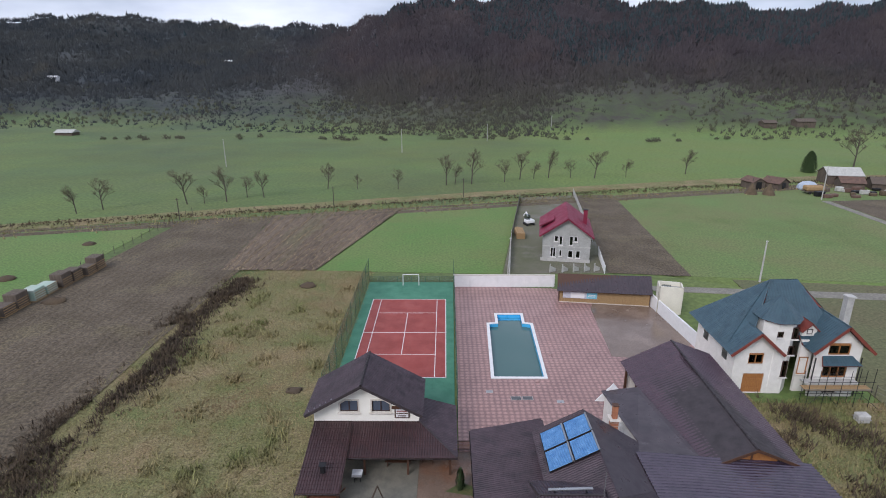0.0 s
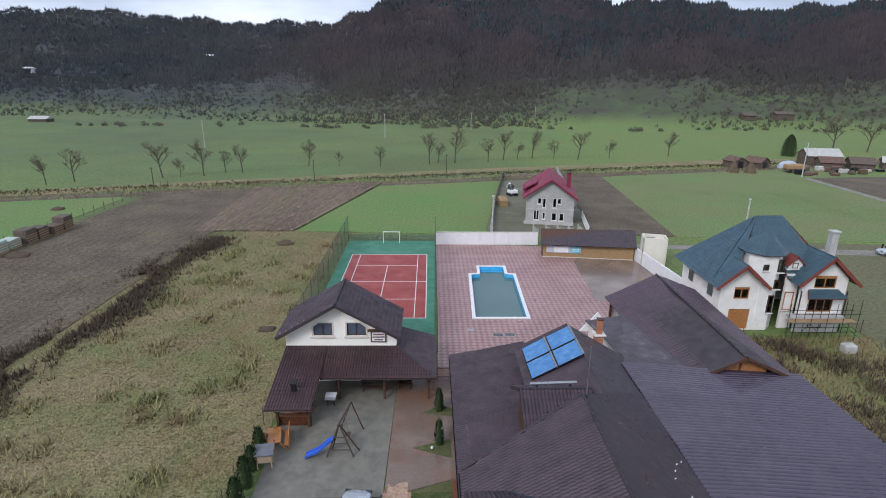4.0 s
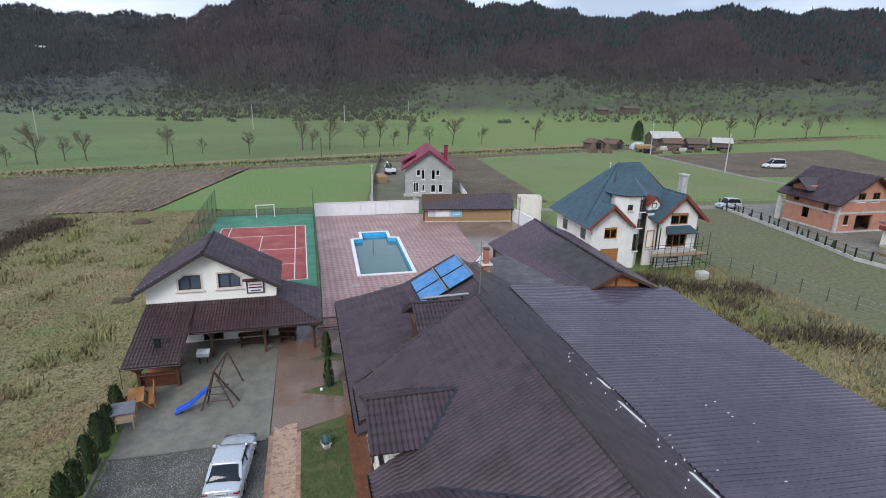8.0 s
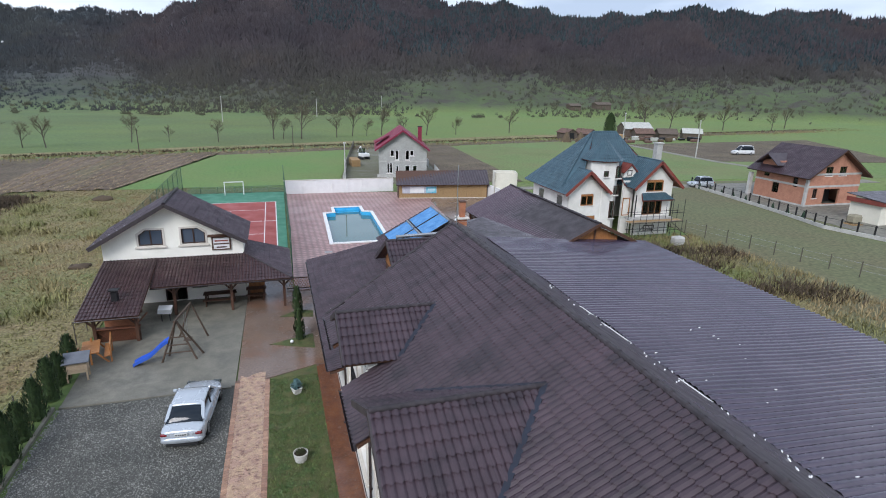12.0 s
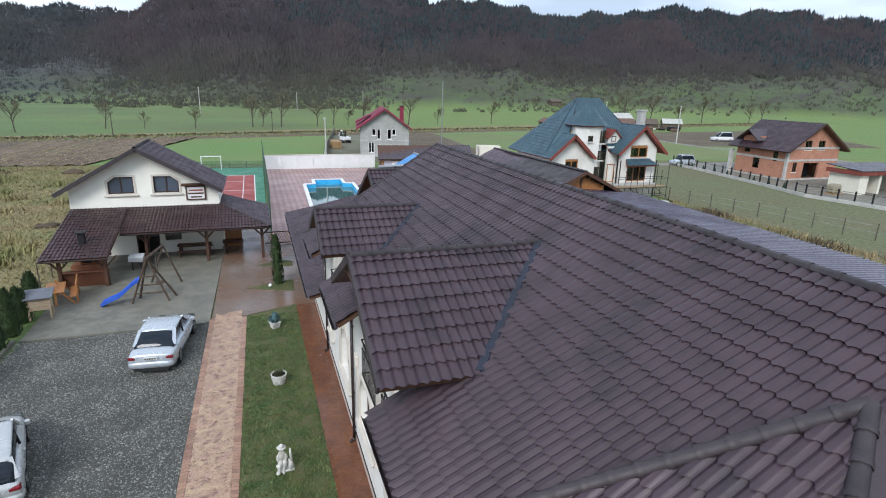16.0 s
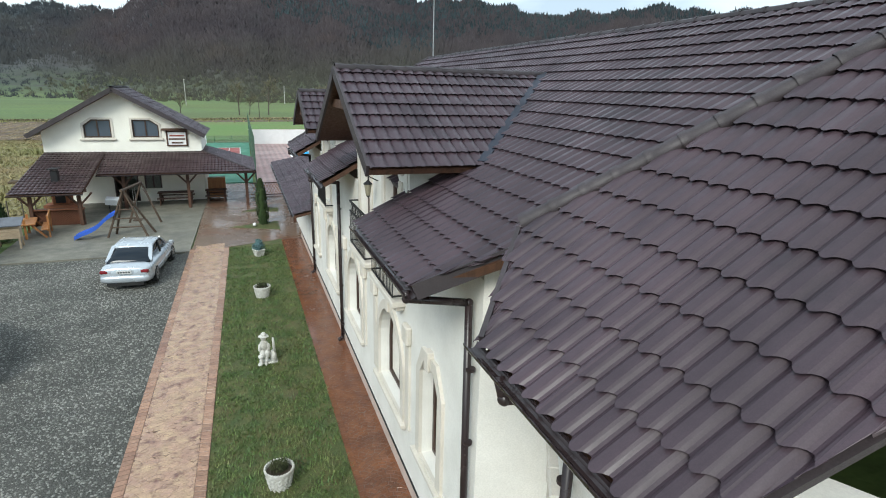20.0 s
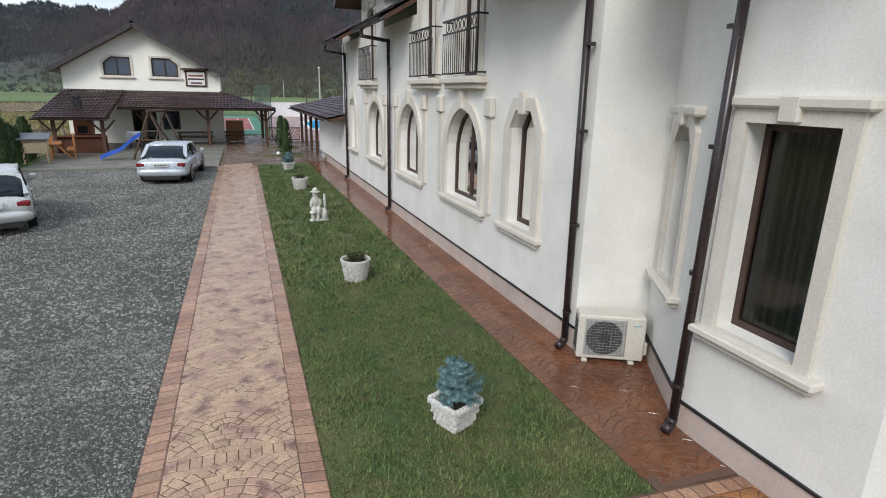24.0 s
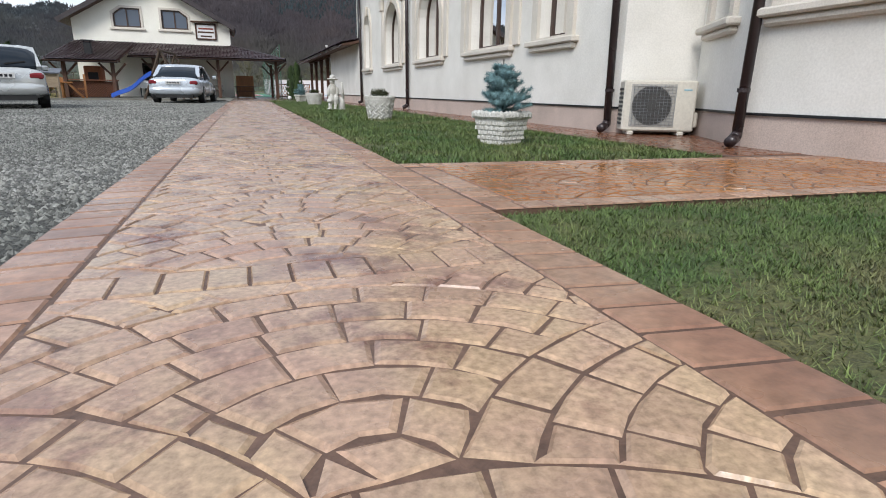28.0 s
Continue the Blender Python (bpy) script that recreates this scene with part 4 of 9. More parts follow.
def wall_run(a, b, z0, z1, holes, material, name, label="", t=0.3):
    """A wall between two plan points, outer face on their line; holes in (distance from a, z)."""
    a, b = Vector((*a, 0)), Vector((*b, 0))
    d = (b - a).normalized()
    inward = Vector((-d.y, d.x, 0)) if Vector((-d.y, d.x, 0)).x > 0 or d.y < -0.99 else Vector((d.y, -d.x, 0))
    m = Matrix((( inward.x, d.x, 0, a.x), (inward.y, d.y, 0, a.y), (0, 0, 1, 0), (0, 0, 0, 1)))
    return part(name, wall_with_holes(0, (b - a).length, z0, z1, holes, 0, t, m), material, house, label), m


BIG = [(0.30, 1.43), (1.20, 1.43), (1.20, 3.47), (0.30, 3.47)]
SMALL = [(0.45, 1.45), (1.15, 1.45), (1.15, 3.15), (1.0, 3.35), (0.6, 3.35), (0.45, 3.15)]
runs = list(zip(BAY, BAY[1:]))
mats = []
for k, (a, b) in enumerate(runs):
    hole = [SMALL] if k == 1 else [BIG] if k == 2 else []
    w, m = wall_run(a, b, 0.40, 5.7, hole, STUCCO, "wall", "white stucco bay wall")
    mats.append(m)
    wall_run(a, b, -0.1, 0.378, [], PLINTH, "plinth", "pinkish plinth", 0.28)
    L = (Vector(b) - Vector(a)).length
    part("drip_edge", box(-0.03, 0.03, 0, L, 0.375, 0.402, m), IRON, house)


def trimmed_window(m, pts, yc, head, sill, wide, bars, label):
    s = part("window_surround", band(pts, [(yc + (y - yc) * wide, z + (0.16 if z > 2.5 else -0.06)) for y, z in pts], 0, 0.06), STONE_TRIM, house, label)
    s.data.transform(m)
    h = max(abs(y - yc) for y, _ in pts) * wide
    for nm, b in (("sill", box(-0.15, 0.02, yc - h - 0.12, yc + h + 0.12, sill - 0.13, sill - 0.04, bevel=0.02)),
                  ("sill_moulding", box(-0.09, 0.02, yc - h - 0.05, yc + h + 0.05, sill - 0.21, sill - 0.13, bevel=0.025)),
                  ("cornice", box(-0.12, 0.02, yc - h - 0.08, yc + h + 0.08, head + 0.13, head + 0.24, bevel=0.025)),
                  ("keystone", box(-0.125, 0.02, yc - 0.1, yc + 0.1, head + 0.01, head + 0.25, bevel=0.02))):
        bmesh.ops.transform(b, matrix=m, verts=b.verts[:])
        part(nm, b, STONE_TRIM, s)
    w = window_in(house, pts, yc, 0, 0.2, bars, 0.07)
    for o in (w, *w.children):
        o.data.transform(m)
    c = curtain(0.42, pts[0][0] - 0.3, pts[1][0] + 0.3, 1.3, 3.6)
    bmesh.ops.transform(c, matrix=m, verts=c.verts[:])
    part("curtain", c, CURTAIN, house, "pale curtain")


trimmed_window(mats[2], BIG, 0.75, 3.47, 1.43, 1.32, (), "cream moulded surround of the bay window")
trimmed_window(mats[1], SMALL, 0.8, 3.35, 1.45, 1.4, (), "cream moulded surround of the narrow window")

# the bay's roof: three facets meeting at a peak
peak = Vector((7.3, 2.9, FE[1] + BAY_SLOPE * (7.3 - FE[0])))
cut = Vector((4.27, 5.0, FE[1] + BAY_SLOPE * (4.27 - FE[0])))
e0, e1 = Vector((FE[0], 1.34, FE[1])), Vector((FE[0], 3.80, FE[1]))
low2 = Vector((4.5, 0.99, FE[1] + BAY_SLOPE * (4.5 - FE[0])))
facet = [e0, e1, cut, peak, low2]
bay_roof = part("roof_deck", slab([p - Vector((0, 0, 0.02)) for p in facet], 0.05), CAP, house, "dark underside of the bay roof")
tile_slope(bay_roof, facet, ROOF, fine=10, amp=0.023)
s0, s1 = Vector((4.9, -1.2, FE[1])), Vector((5.0, -8, FE[1]))
part("roof_deck", slab([low2, (6.2, -1.5, 6.4), (8.8, 0.8, 8.4), peak], 0.1), ROOF_PLAIN, house)
part("roof_deck", slab([(6.0, -8, 6.3), (6.2, -1.5, 6.4), (9.6, 0.5, RIDGE_Z), (9.6, -8, RIDGE_Z)], 0.1), ROOF_PLAIN, house)
ridge_caps(bay_roof, cut + Vector((0, 0, 0.05)), peak + Vector((0, 0, 0.05)), 0.095, 0.36)
ridge_caps(bay_roof, low2 + Vector((0, 0, 0.05)), peak + Vector((0, 0, 0.05)), 0.095, 0.36)
part("barge_board", beam(e1 + Vector((-0.02, 0.02, -0.02)), cut + Vector((0, 0.03, -0.02)), 0.05, 0.2), CAP, house)
part("gutter", half_round((FE[0] - 0.08, e0.y + 0.08, FE[1] - 0.05), (FE[0] - 0.08, e1.y + 0.14, FE[1] - 0.05), 0.075), GUTTER, house, "dark brown half-round gutter")
part("soffit", slab([(FE[0], e0.y, FE[1] - 0.1), (FE[0], e1.y, FE[1] - 0.1), (5.0, 5.07, FE[1] - 0.08), (4.2, 1.4, FE[1] - 0.08)], 0.03), DARKWOOD, house)


def downpipe(points, foot_out):
    """A round drainpipe with swan-neck elbows, clips and a foot that turns out."""
    pts = [Vector(p) for p in points]
    d = part("downpipe", rods(pts, 0.052, 12), GUTTER, house, "dark brown metal drainpipe", True)
    for p in pts[1:-1]:
        bm = bmesh.new()
        bmesh.ops.create_uvsphere(bm, u_segments=10, v_segments=6, radius=0.06, matrix=Matrix.Translation(p))
        part("elbow", bm, GUTTER, d, smooth=True)
    x, y, z = pts[-1]
    f = part("pipe_foot", rods([(x, y, z + 0.02), (x - 0.05, y - 0.02, 0.14), (x - 0.05 + foot_out[0], y - 0.02 + foot_out[1], 0.1)], 0.058, 12), GUTTER, d, smooth=True)
    for zz in (0.6, 1.9, 3.2, 4.3):
        if zz < pts[-2].z:
            part("pipe_clip", rod((x, y, zz), (x, y, zz + 0.04), 0.064, n=12), GUTTER, d)


downpipe([(3.14, 5.75, 5.42), (3.14, 5.72, 5.32), (3.93, 5.62, 5.22), (3.96, 5.55, 0.16)], (-0.1, -0.04))
downpipe([(3.26, 3.36, 5.5), (3.28, 3.28, 5.33), (3.93, 3.2, 5.3), (3.97, 3.32, 0.16)], (-0.1, -0.04))
downpipe([(3.16, 15.75, 5.4), (3.16, 15.75, 5.2), (3.95, 15.75, 5.1), (3.97, 15.75, 0.16)], (-0.1, 0.0))
downpipe([(3.16, 22.7, 5.4), (3.16, 22.7, 5.2), (3.95, 22.7, 5.1), (3.97, 22.7, 0.16)], (-0.1, 0.0))

# a loose cable that sags below the bay's gutter
cable = thing("cable", "thin black cable hanging below the gutter", "cable")
part("wire", rods([(3.75, 3.3 - 1.6 * k / 14, 5.22 - 1.15 * (k / 14) * (1.0 - k / 14)) for k in range(15)], 0.005, 5), RUBBER_BLACK, cable)

# wall lantern between the balcony doors
lantern = thing("wall_lantern", "small black wrought-iron wall lantern on the stucco", "lamp")
part("bracket", rods([(WX, 11.05, 5.9), (WX - 0.2, 11.05, 6.0), (WX - 0.22, 11.05, 5.9)], 0.012, 6), IRON, lantern)
part("cap", rod((WX - 0.22, 11.05, 5.84), (WX - 0.22, 11.05, 5.93), 0.11, 0.01, 6), IRON, lantern)
part("glass", rod((WX - 0.22, 11.05, 5.6), (WX - 0.22, 11.05, 5.84), 0.05, 0.085, 6), CURTAIN, lantern, "frosted lantern glass")
part("base", rod((WX - 0.22, 11.05, 5.56), (WX - 0.22, 11.05, 5.6), 0.02, 0.055, 6), IRON, lantern)

# outdoor unit of the air conditioner
ac = thing("air_conditioner", "off-white outdoor air-conditioning unit with a round dark grille", "air conditioner", at=pose(4.27, 4.88, 0.05, 0, 0, -27))
ACW = mat("off_white_casing", (0.62, 0.59, 0.51), (0.56, 0.53, 0.46), rough=0.45, fine=30, fine_amt=0.12, bump=0.05, stain=(0.42, 0.39, 0.33), stain_amt=0.4)
ACG = mat("dark_fan_grille", (0.05, 0.05, 0.048), rough=0.5, fine=20)
part("casing", box(-0.46, 0.46, 0.02, 0.36, 0.05, 0.70, bevel=0.02), ACW, ac)
part("grille_recess", box(-0.37, 0.20, 0.012, 0.03, 0.11, 0.65), mat("grey_panel", (0.42, 0.41, 0.38), rough=0.6), ac)
part("fan_opening", rod((-0.1, 0.02, 0.38), (-0.1, 0.004, 0.38), 0.25, n=32), ACG, ac)
for i in range(13):
    z = 0.14 + i * 0.04
    part("grille_wire", rod((-0.35, 0.0, z), (0.19, 0.0, z), 0.003, n=4), STEEL, ac)
for i in range(12):
    x = -0.34 + i * 0.048
    part("grille_wire", rod((x, -0.002, 0.12), (x, -0.002, 0.64), 0.003, n=4), STEEL, ac)
part("fan_hub", rod((-0.1, 0.006, 0.38), (-0.1, -0.004, 0.38), 0.07, n=16), ACG, ac)
part("side_cover", box(0.46, 0.53, 0.1, 0.3, 0.1, 0.3, bevel=0.02), ACW, ac)
part("badge", box(0.29, 0.39, 0.014, 0.022, 0.575, 0.59), mat("pale_blue_mark", (0.25, 0.5, 0.62), rough=0.5), ac)
for x in (-0.34, 0.3):
    part("foot", box(x - 0.04, x + 0.04, -0.01, 0.38, 0.0, 0.05, bevel=0.01), ACW, ac)
for i in range(9):
    part("vent_slot", box(-0.467, -0.458, 0.06, 0.32, 0.13 + i * 0.055, 0.16 + i * 0.055), ACG, ac)

# ---- stamped paths ----
PZ = 0.045


def path_bed(name, poly, label):
    return tagged(part(name, sheet(poly, PZ), STAMPBASE), label, "path", "", "structure")


main_path = path_bed("path_front", [(path_left(-20), -20), (path_right(-20), -20), (path_right(28), 28), (path_left(28), 28)], "wet stamped-concrete path in a fan of tan stones")
cross_path = path_bed("path_cross", [(path_right(1.05), 1.06), (3.2, 0.93), (6.5, 0.75), (6.5, 2.3), (3.12, 2.55), (path_right(2.75), 2.75)], "wet brown stamped-concrete side path")
wall_path = path_bed("path_wall", [(3.12, 2.55), (4.1, 2.5), (5.1, 5.2), (4.1, 5.5), (4.1, 28.95), (3.0, 28.95)], "wet rust-brown stamped strip along the house wall")


def stone_mesh(pts, z, h=0.014, inset=0.007):
    """A stone with slightly worn, sloping edges; pts in plan, counter-clockwise."""
    cx, cy = sum(p[0] for p in pts) / len(pts), sum(p[1] for p in pts) / len(pts)
    size = max(0.02, min(math.hypot(p[0] - cx, p[1] - cy) for p in pts))
    k = 1 - min(0.35, inset / size)
    low = [(x - cx, y - cy, 0) for x, y in pts]
    top = [((x - cx) * k, (y - cy) * k, h) for x, y in pts]
    n = len(pts)
    faces = [tuple(range(n, 2 * n))] + [(i, (i + 1) % n, n + (i + 1) % n, n + i) for i in range(n)]
    return (cx, cy, z), low + top, faces


def lay(stones, parent, name, material, material_far, near, far_name, label):
    """Stones near the plan box `near` become parts of their own, the others one mesh."""
    V, F = [], []
    count = 0
    for pts in stones:
        if len(pts) < 3:
            continue
        area = sum(a[0] * b[1] - b[0] * a[1] for a, b in zip(pts, pts[1:] + pts[:1]))
        rim = sum(math.dist(a, b) for a, b in zip(pts, pts[1:] + pts[:1]))
        if abs(area) < max(0.002, 0.03 * rim * rim):    # no slivers
            continue
        if area < 0:
            pts = pts[::-1]
        o, v, f = stone_mesh(pts, PZ, 0.0048 + 0.002 * random.random())
        if count < 290 and near[0] < o[1] < near[1]:
            ob = from_arrays(name, v, f, material, parent)
            ob.location = o
            count += 1
        else:
            b = len(V)
            k = 1.05 if o[1] > near[1] + 3 else 1.0     # the worn far stretch has nearly closed joints
            V += [(x * k + o[0], y * k + o[1], z * (0.5 if k > 1 else 1) + o[2]) for x, y, z in v]
            F += [tuple(i + b for i in q) for q in f]
    if F:
        tagged(from_arrays(far_name, V, F, material_far, parent), label, "", "", "stuff")


def fans(inside, x0, cx0, R, y0, y1, rot=False, ring=0.112, size=0.165):
    """Overlapping fans of stones. Each row of fans lies over the row behind it."""
    out = []
    rowh = R * 0.5
    rows = int((y1 - y0) / rowh) + 3
    gap = 0.008
    for k in range(rows):
        cy = y0 + (k - 1) * rowh
        for c in range(-3, 9):
            cx = cx0 + (c * 2 + (k % 2)) * R
            fronts = [(cx - R, cy - rowh), (cx + R, cy - rowh), (cx, cy - 2 * rowh)]
            nr = int(round(R / ring))
            for q in range(nr):
                r0, r1 = R * q / nr, R * (q + 1) / nr
                n = max(3, int(2 * math.pi * (r0 + r1) / 2 / size))
                ph = random.random()
                for s in range(n):
                    a0, a1 = 2 * math.pi * (s + ph) / n, 2 * math.pi * (s + 1 + ph) / n
                    rm = (r0 + r1) / 2
                    da = gap / max(rm, 0.05) / 2
                    a0, a1 = a0 + da, a1 - da
                    ra, rb = max(r0 + gap / 2, 0.004), r1 - gap / 2
                    arc = [a0, (a0 + a1) / 2, a1]
                    pts = [(cx + rb * math.cos(a), cy + rb * math.sin(a)) for a in arc] + [(cx + ra * math.cos(a), cy + ra * math.sin(a)) for a in arc[::-1]]
                    j = 0.004
                    pts = [(px + random.uniform(-j, j), py + random.uniform(-j, j)) for px, py in pts]
                    hid = 0
                    moved = []
                    for px, py in pts:
                        for fx, fy in fronts:
                            d = math.hypot(px - fx, py - fy)
                            if d < R + gap / 2:
                                hid += 1
                                t = (R + gap / 2) / max(d, 1e-3)
                                px, py = fx + (px - fx) * t, fy + (py - fy) * t
                                break
                        moved.append((px, py))
                    if hid >= 6:
                        continue
                    ins = inside(moved)
                    if ins:
                        out.append(ins)
    return out


def clip_x(pts, lo, hi):
    """Cuts a plan polygon to lo(y) < x < hi(y)."""
    def cut(ps, f, keep_less):
        res = []
        for (ax, ay), (bx, by) in zip(ps, ps[1:] + ps[:1]):
            da, db = (f(ay) - ax), (f(by) - bx)
            if not keep_less:
                da, db = -da, -db
            if da >= 0:
                res.append((ax, ay))
            if (da >= 0) != (db >= 0):
                t = da / (da - db)
                res.append((ax + (bx - ax) * t, ay + (by - ay) * t))
        return res
    ps = cut(pts, hi, True)
    ps = cut(ps, lo, False) if len(ps) >= 3 else []
    if len(ps) < 3:
        return None
    area = abs(sum(a[0] * b[1] - b[0] * a[1] for a, b in zip(ps, ps[1:] + ps[:1]))) / 2
    return ps if area > 0.0012 else None


BORD = 0.235
lane_l = lambda y: path_left(y) + BORD
lane_r = lambda y: path_right(y) - BORD
SOLDIERS = (0.32, 4.3, 8.3, 12.25, 16.2, 20.2, 24.2)
def clip_soldier(pts):
    ps = clip_x(pts, lane_l, lane_r)
    if not ps:
        return None
    yc = sum(p[1] for p in ps) / len(ps)
    for s in SOLDIERS:
        if s < yc < s + 0.16:
            return None
        ps = [(x, min(y, s - 0.006) if yc < s and y > s - 0.3 and y > s - 0.006 else y) for x, y in ps]
        ps = [(x, max(y, s + 0.171) if yc > s + 0.16 and y < s + 0.168 and y > s - 0.2 else y) for x, y in ps]
    return ps


stones = fans(clip_soldier, 0, -0.75, 0.78, -3.28, 27.6)
stones.sort(key=lambda p: p[0][1])
lay(stones, main_path, "stone", STAMP, STAMP_FAR, (-2.2, 2.2), "stones_beyond", "fan of wet tan stamped stones")
rows_ = []
for s in SOLDIERS[:3]:
    for a, b in ((s - 0.09, s - 0.008), (s + 0.174, s + 0.25)):
        part("bed_strip", sheet([(lane_l(a), a), (lane_r(a), a), (lane_r(b), b), (lane_l(b), b)], PZ + 0.002), STAMP, main_path)
for s in SOLDIERS:
    n = 11
    for i in range(n):
        a = lane_l(s) + (lane_r(s) - lane_l(s)) * i / n + 0.004
        b = lane_l(s) + (lane_r(s) - lane_l(s)) * (i + 1) / n - 0.004
        rows_.append([(a, s), (b, s), (b, s + 0.165), (a, s + 0.165)])
lay(rows_, main_path, "cross_brick", STAMP, STAMP_FAR, (-2, 5), "cross_bricks_beyond", "cross rows of stamped bricks")
edge_l, edge_r = [], []
y = -3.0
while y < 27.8:
    L = 0.15 + 0.02 * random.random()
    skew = 0.03
    edge_r.append([(lane_r(y) + 0.012, y), (path_right(y) - 0.004, y - skew), (path_right(y) - 0.004, y + L - skew - 0.018), (lane_r(y) + 0.012, y + L - 0.018)])
    edge_l.append([(path_left(y) + 0.004, y - skew), (lane_l(y) - 0.012, y), (lane_l(y) - 0.012, y + L - 0.018), (path_left(y) + 0.004, y + L - skew - 0.018)])
    y += L
lay(edge_r, main_path, "edge_brick", EDGE, EDGE_FAR, (-2, 12), "edge_bricks_beyond", "row of red-brown edge bricks")
lay(edge_l, main_path, "edge_brick", EDGE, EDGE_FAR, (-2, 12), "edge_bricks_beyond", "row of red-brown edge bricks")


def clip_y(pts, lo, hi):
    sw = [(b, a) for a, b in pts]
    r = clip_x(sw, lo, hi)
    return [(b, a) for a, b in r] if r else None


c_lo = lambda x: 1.06 - 0.055 * x + 0.17
c_hi = lambda x: 2.75 - 0.07 * x - 0.17
cross = fans(lambda p: (lambda q: clip_x(q, lambda y: path_right(y) + 0.2, lambda y: 5.0) if q else None)(clip_y(p, c_lo, c_hi)), 0, 1.2, 0.75, 0.3, 3.0)
lay(cross, cross_path, "stone", SIDE, SIDE_FAR, (0, 3), "stones_beyond", "fan of wet brown stamped stones")
eb = []
x = 0.16
while x < 4.9:
    L = 0.15 + 0.02 * random.random()
    for f, s in ((lambda v: 1.06 - 0.055 * v + 0.005, 1), (lambda v: 2.75 - 0.07 * v - 0.16, 1)):
        eb.append([(x, f(x)), (x + L - 0.018, f(x + L)), (x + L - 0.018, f(x + L) + 0.15), (x, f(x) + 0.15)])
    x += L
y = 1.22
while y < 2.4:
    x0 = path_right(y) + 0.02
    eb.append([(x0, y), (x0 + 0.165, y), (x0 + 0.165, y + 0.13), (x0, y + 0.13)])
    y += 0.14
lay(eb, cross_path, "edge_brick", EDGE, EDGE_FAR, (0, 4), "edge_bricks_beyond", "row of red-brown edge bricks")
wstones = fans(lambda p: clip_x(clip_y(p, lambda x: 2.62, lambda x: 28.8) or [(0, 0)] * 3, lambda y: 3.26 - 0.005 * y, lambda y: 4.05 if y > 5.3 or y < 3.3 else 4.95), 0, 3.66, 0.55, 2.4, 28.6)
lay(wstones, wall_path, "stone", EDGE_WET, EDGE_WET_FAR, (2, 9), "stones_beyond", "fan of wet rust-brown stamped stones")
we = []
y = 2.75
while y < 28.6:
    L = 0.16
    x0 = 3.115 - 0.0045 * y
    we.append([(x0, y), (x0 + 0.14, y), (x0 + 0.14, y + L - 0.01), (x0, y + L - 0.01)])
    y += L
lay(we, wall_path, "edge_brick", EDGE_WET, EDGE_WET_FAR, (2, 30), "edge_bricks_beyond", "row of red-brown edge bricks")

# ---- the north end of the guest house: low wing, gabled attic, panels ----
WING = [(3.3, 23.3, 2.5), (3.3, 40.9, 2.5), (9.4, 40.7, 3.85), (9.4, 23.3, 3.85)]
wing_deck = part("wing_deck", slab([(a, b, c - 0.02) for a, b, c in WING], 0.1), DARKWOOD, house, "brown boarded underside of the wing roof")
tile_slope(wing_deck, WING, ROOF, fine=5)
part("gutter", half_round((3.23, 23.6, 2.44), (3.23, 40.95, 2.44), 0.08), GUTTER, house)
part("wall", box(WX, WX + 0.3, 23.8, 31.5, 0.40, 2.72), STUCCO, house, "low white wing wall")
part("wall", box(9.2, 9.5, 23.8, 40.6, 0, 3.8), CAP, house)
part("wall", box(WX + 0.1, 9.2, 31.3, 31.45, 0, 2.4), STUCCO, house)
bm = bmesh.new()
for y in (32.6, 35.2, 37.8, 40.4):
    p = part("wing_post", box(3.95, 4.11, y - 0.08, y + 0.08, 0, 2.45, bevel=0.01), DARKWOOD, house)
    for s in (-1, 1):
        part("post_brace", beam((4.03, y + s * 0.05, 1.75), (4.03, y + s * 0.6, 2.35), 0.09, 0.09), DARKWOOD, p)
part("wing_beam", box(3.93, 4.13, 31.6, 40.8, 2.4, 2.58), DARKWOOD, house)
bm.free()
# north edge of the main slope, closed down to the wing
part("wall", prism([(WX, 2.5), (14.2, 2.5), (14.2, 5.3), (9.6, 8.9), (WX, 5.8)], "y", 23.3, 23.6), STUCCO, house)
ridge_caps(main_roof, (EAVE_X, 23.1, EAVE_Z + 0.04), (RIDGE_X, N_END, RIDGE_Z + 0.04), 0.09, 0.4)
# attic with its west gable
AT = thing("attic_gable", "small plum-tiled attic gable with a brown wooden front", "dormer")
a_w, a_e, a_z = 6.9, 11.0, 7.5
for s, ylow in ((-1, 24.3), (1, 31.0)):
    poly = [(a_w, ylow, 5.6), (a_e + 1.2, ylow, 5.6), (a_e, 27.65, a_z), (a_w, 27.65, a_z)]
    dk = part("roof_deck", slab([(x, y, z - 0.02) for x, y, z in poly], 0.09), DARKWOOD, AT)
    tile_slope(dk, poly, ROOF, fine=4)
    part("barge_board", beam((a_w - 0.03, ylow, 5.55), (a_w - 0.03, 27.65, a_z - 0.04), 0.05, 0.22), CAP, dk)
ridge_caps(AT, (a_w, 27.65, a_z + 0.03), (a_e, 27.65, a_z + 0.03), 0.09, 0.4)
part("gable_wall", prism([(24.9, 3.2), (30.4, 3.2), (30.4, 5.5), (27.65, 7.3), (24.9, 5.5)], "x", 7.4, 7.6), DARKWOOD, AT)
for k in range(12):
    y = 25.3 + k * 0.4
    top = 5.75 + (1.5 * (1 - abs(y + 0.2 - 27.65) / 2.6))
    part("gable_board", box(7.32, 7.39, y, y + 0.37, 5.6, max(5.7, top)), WOOD, AT)
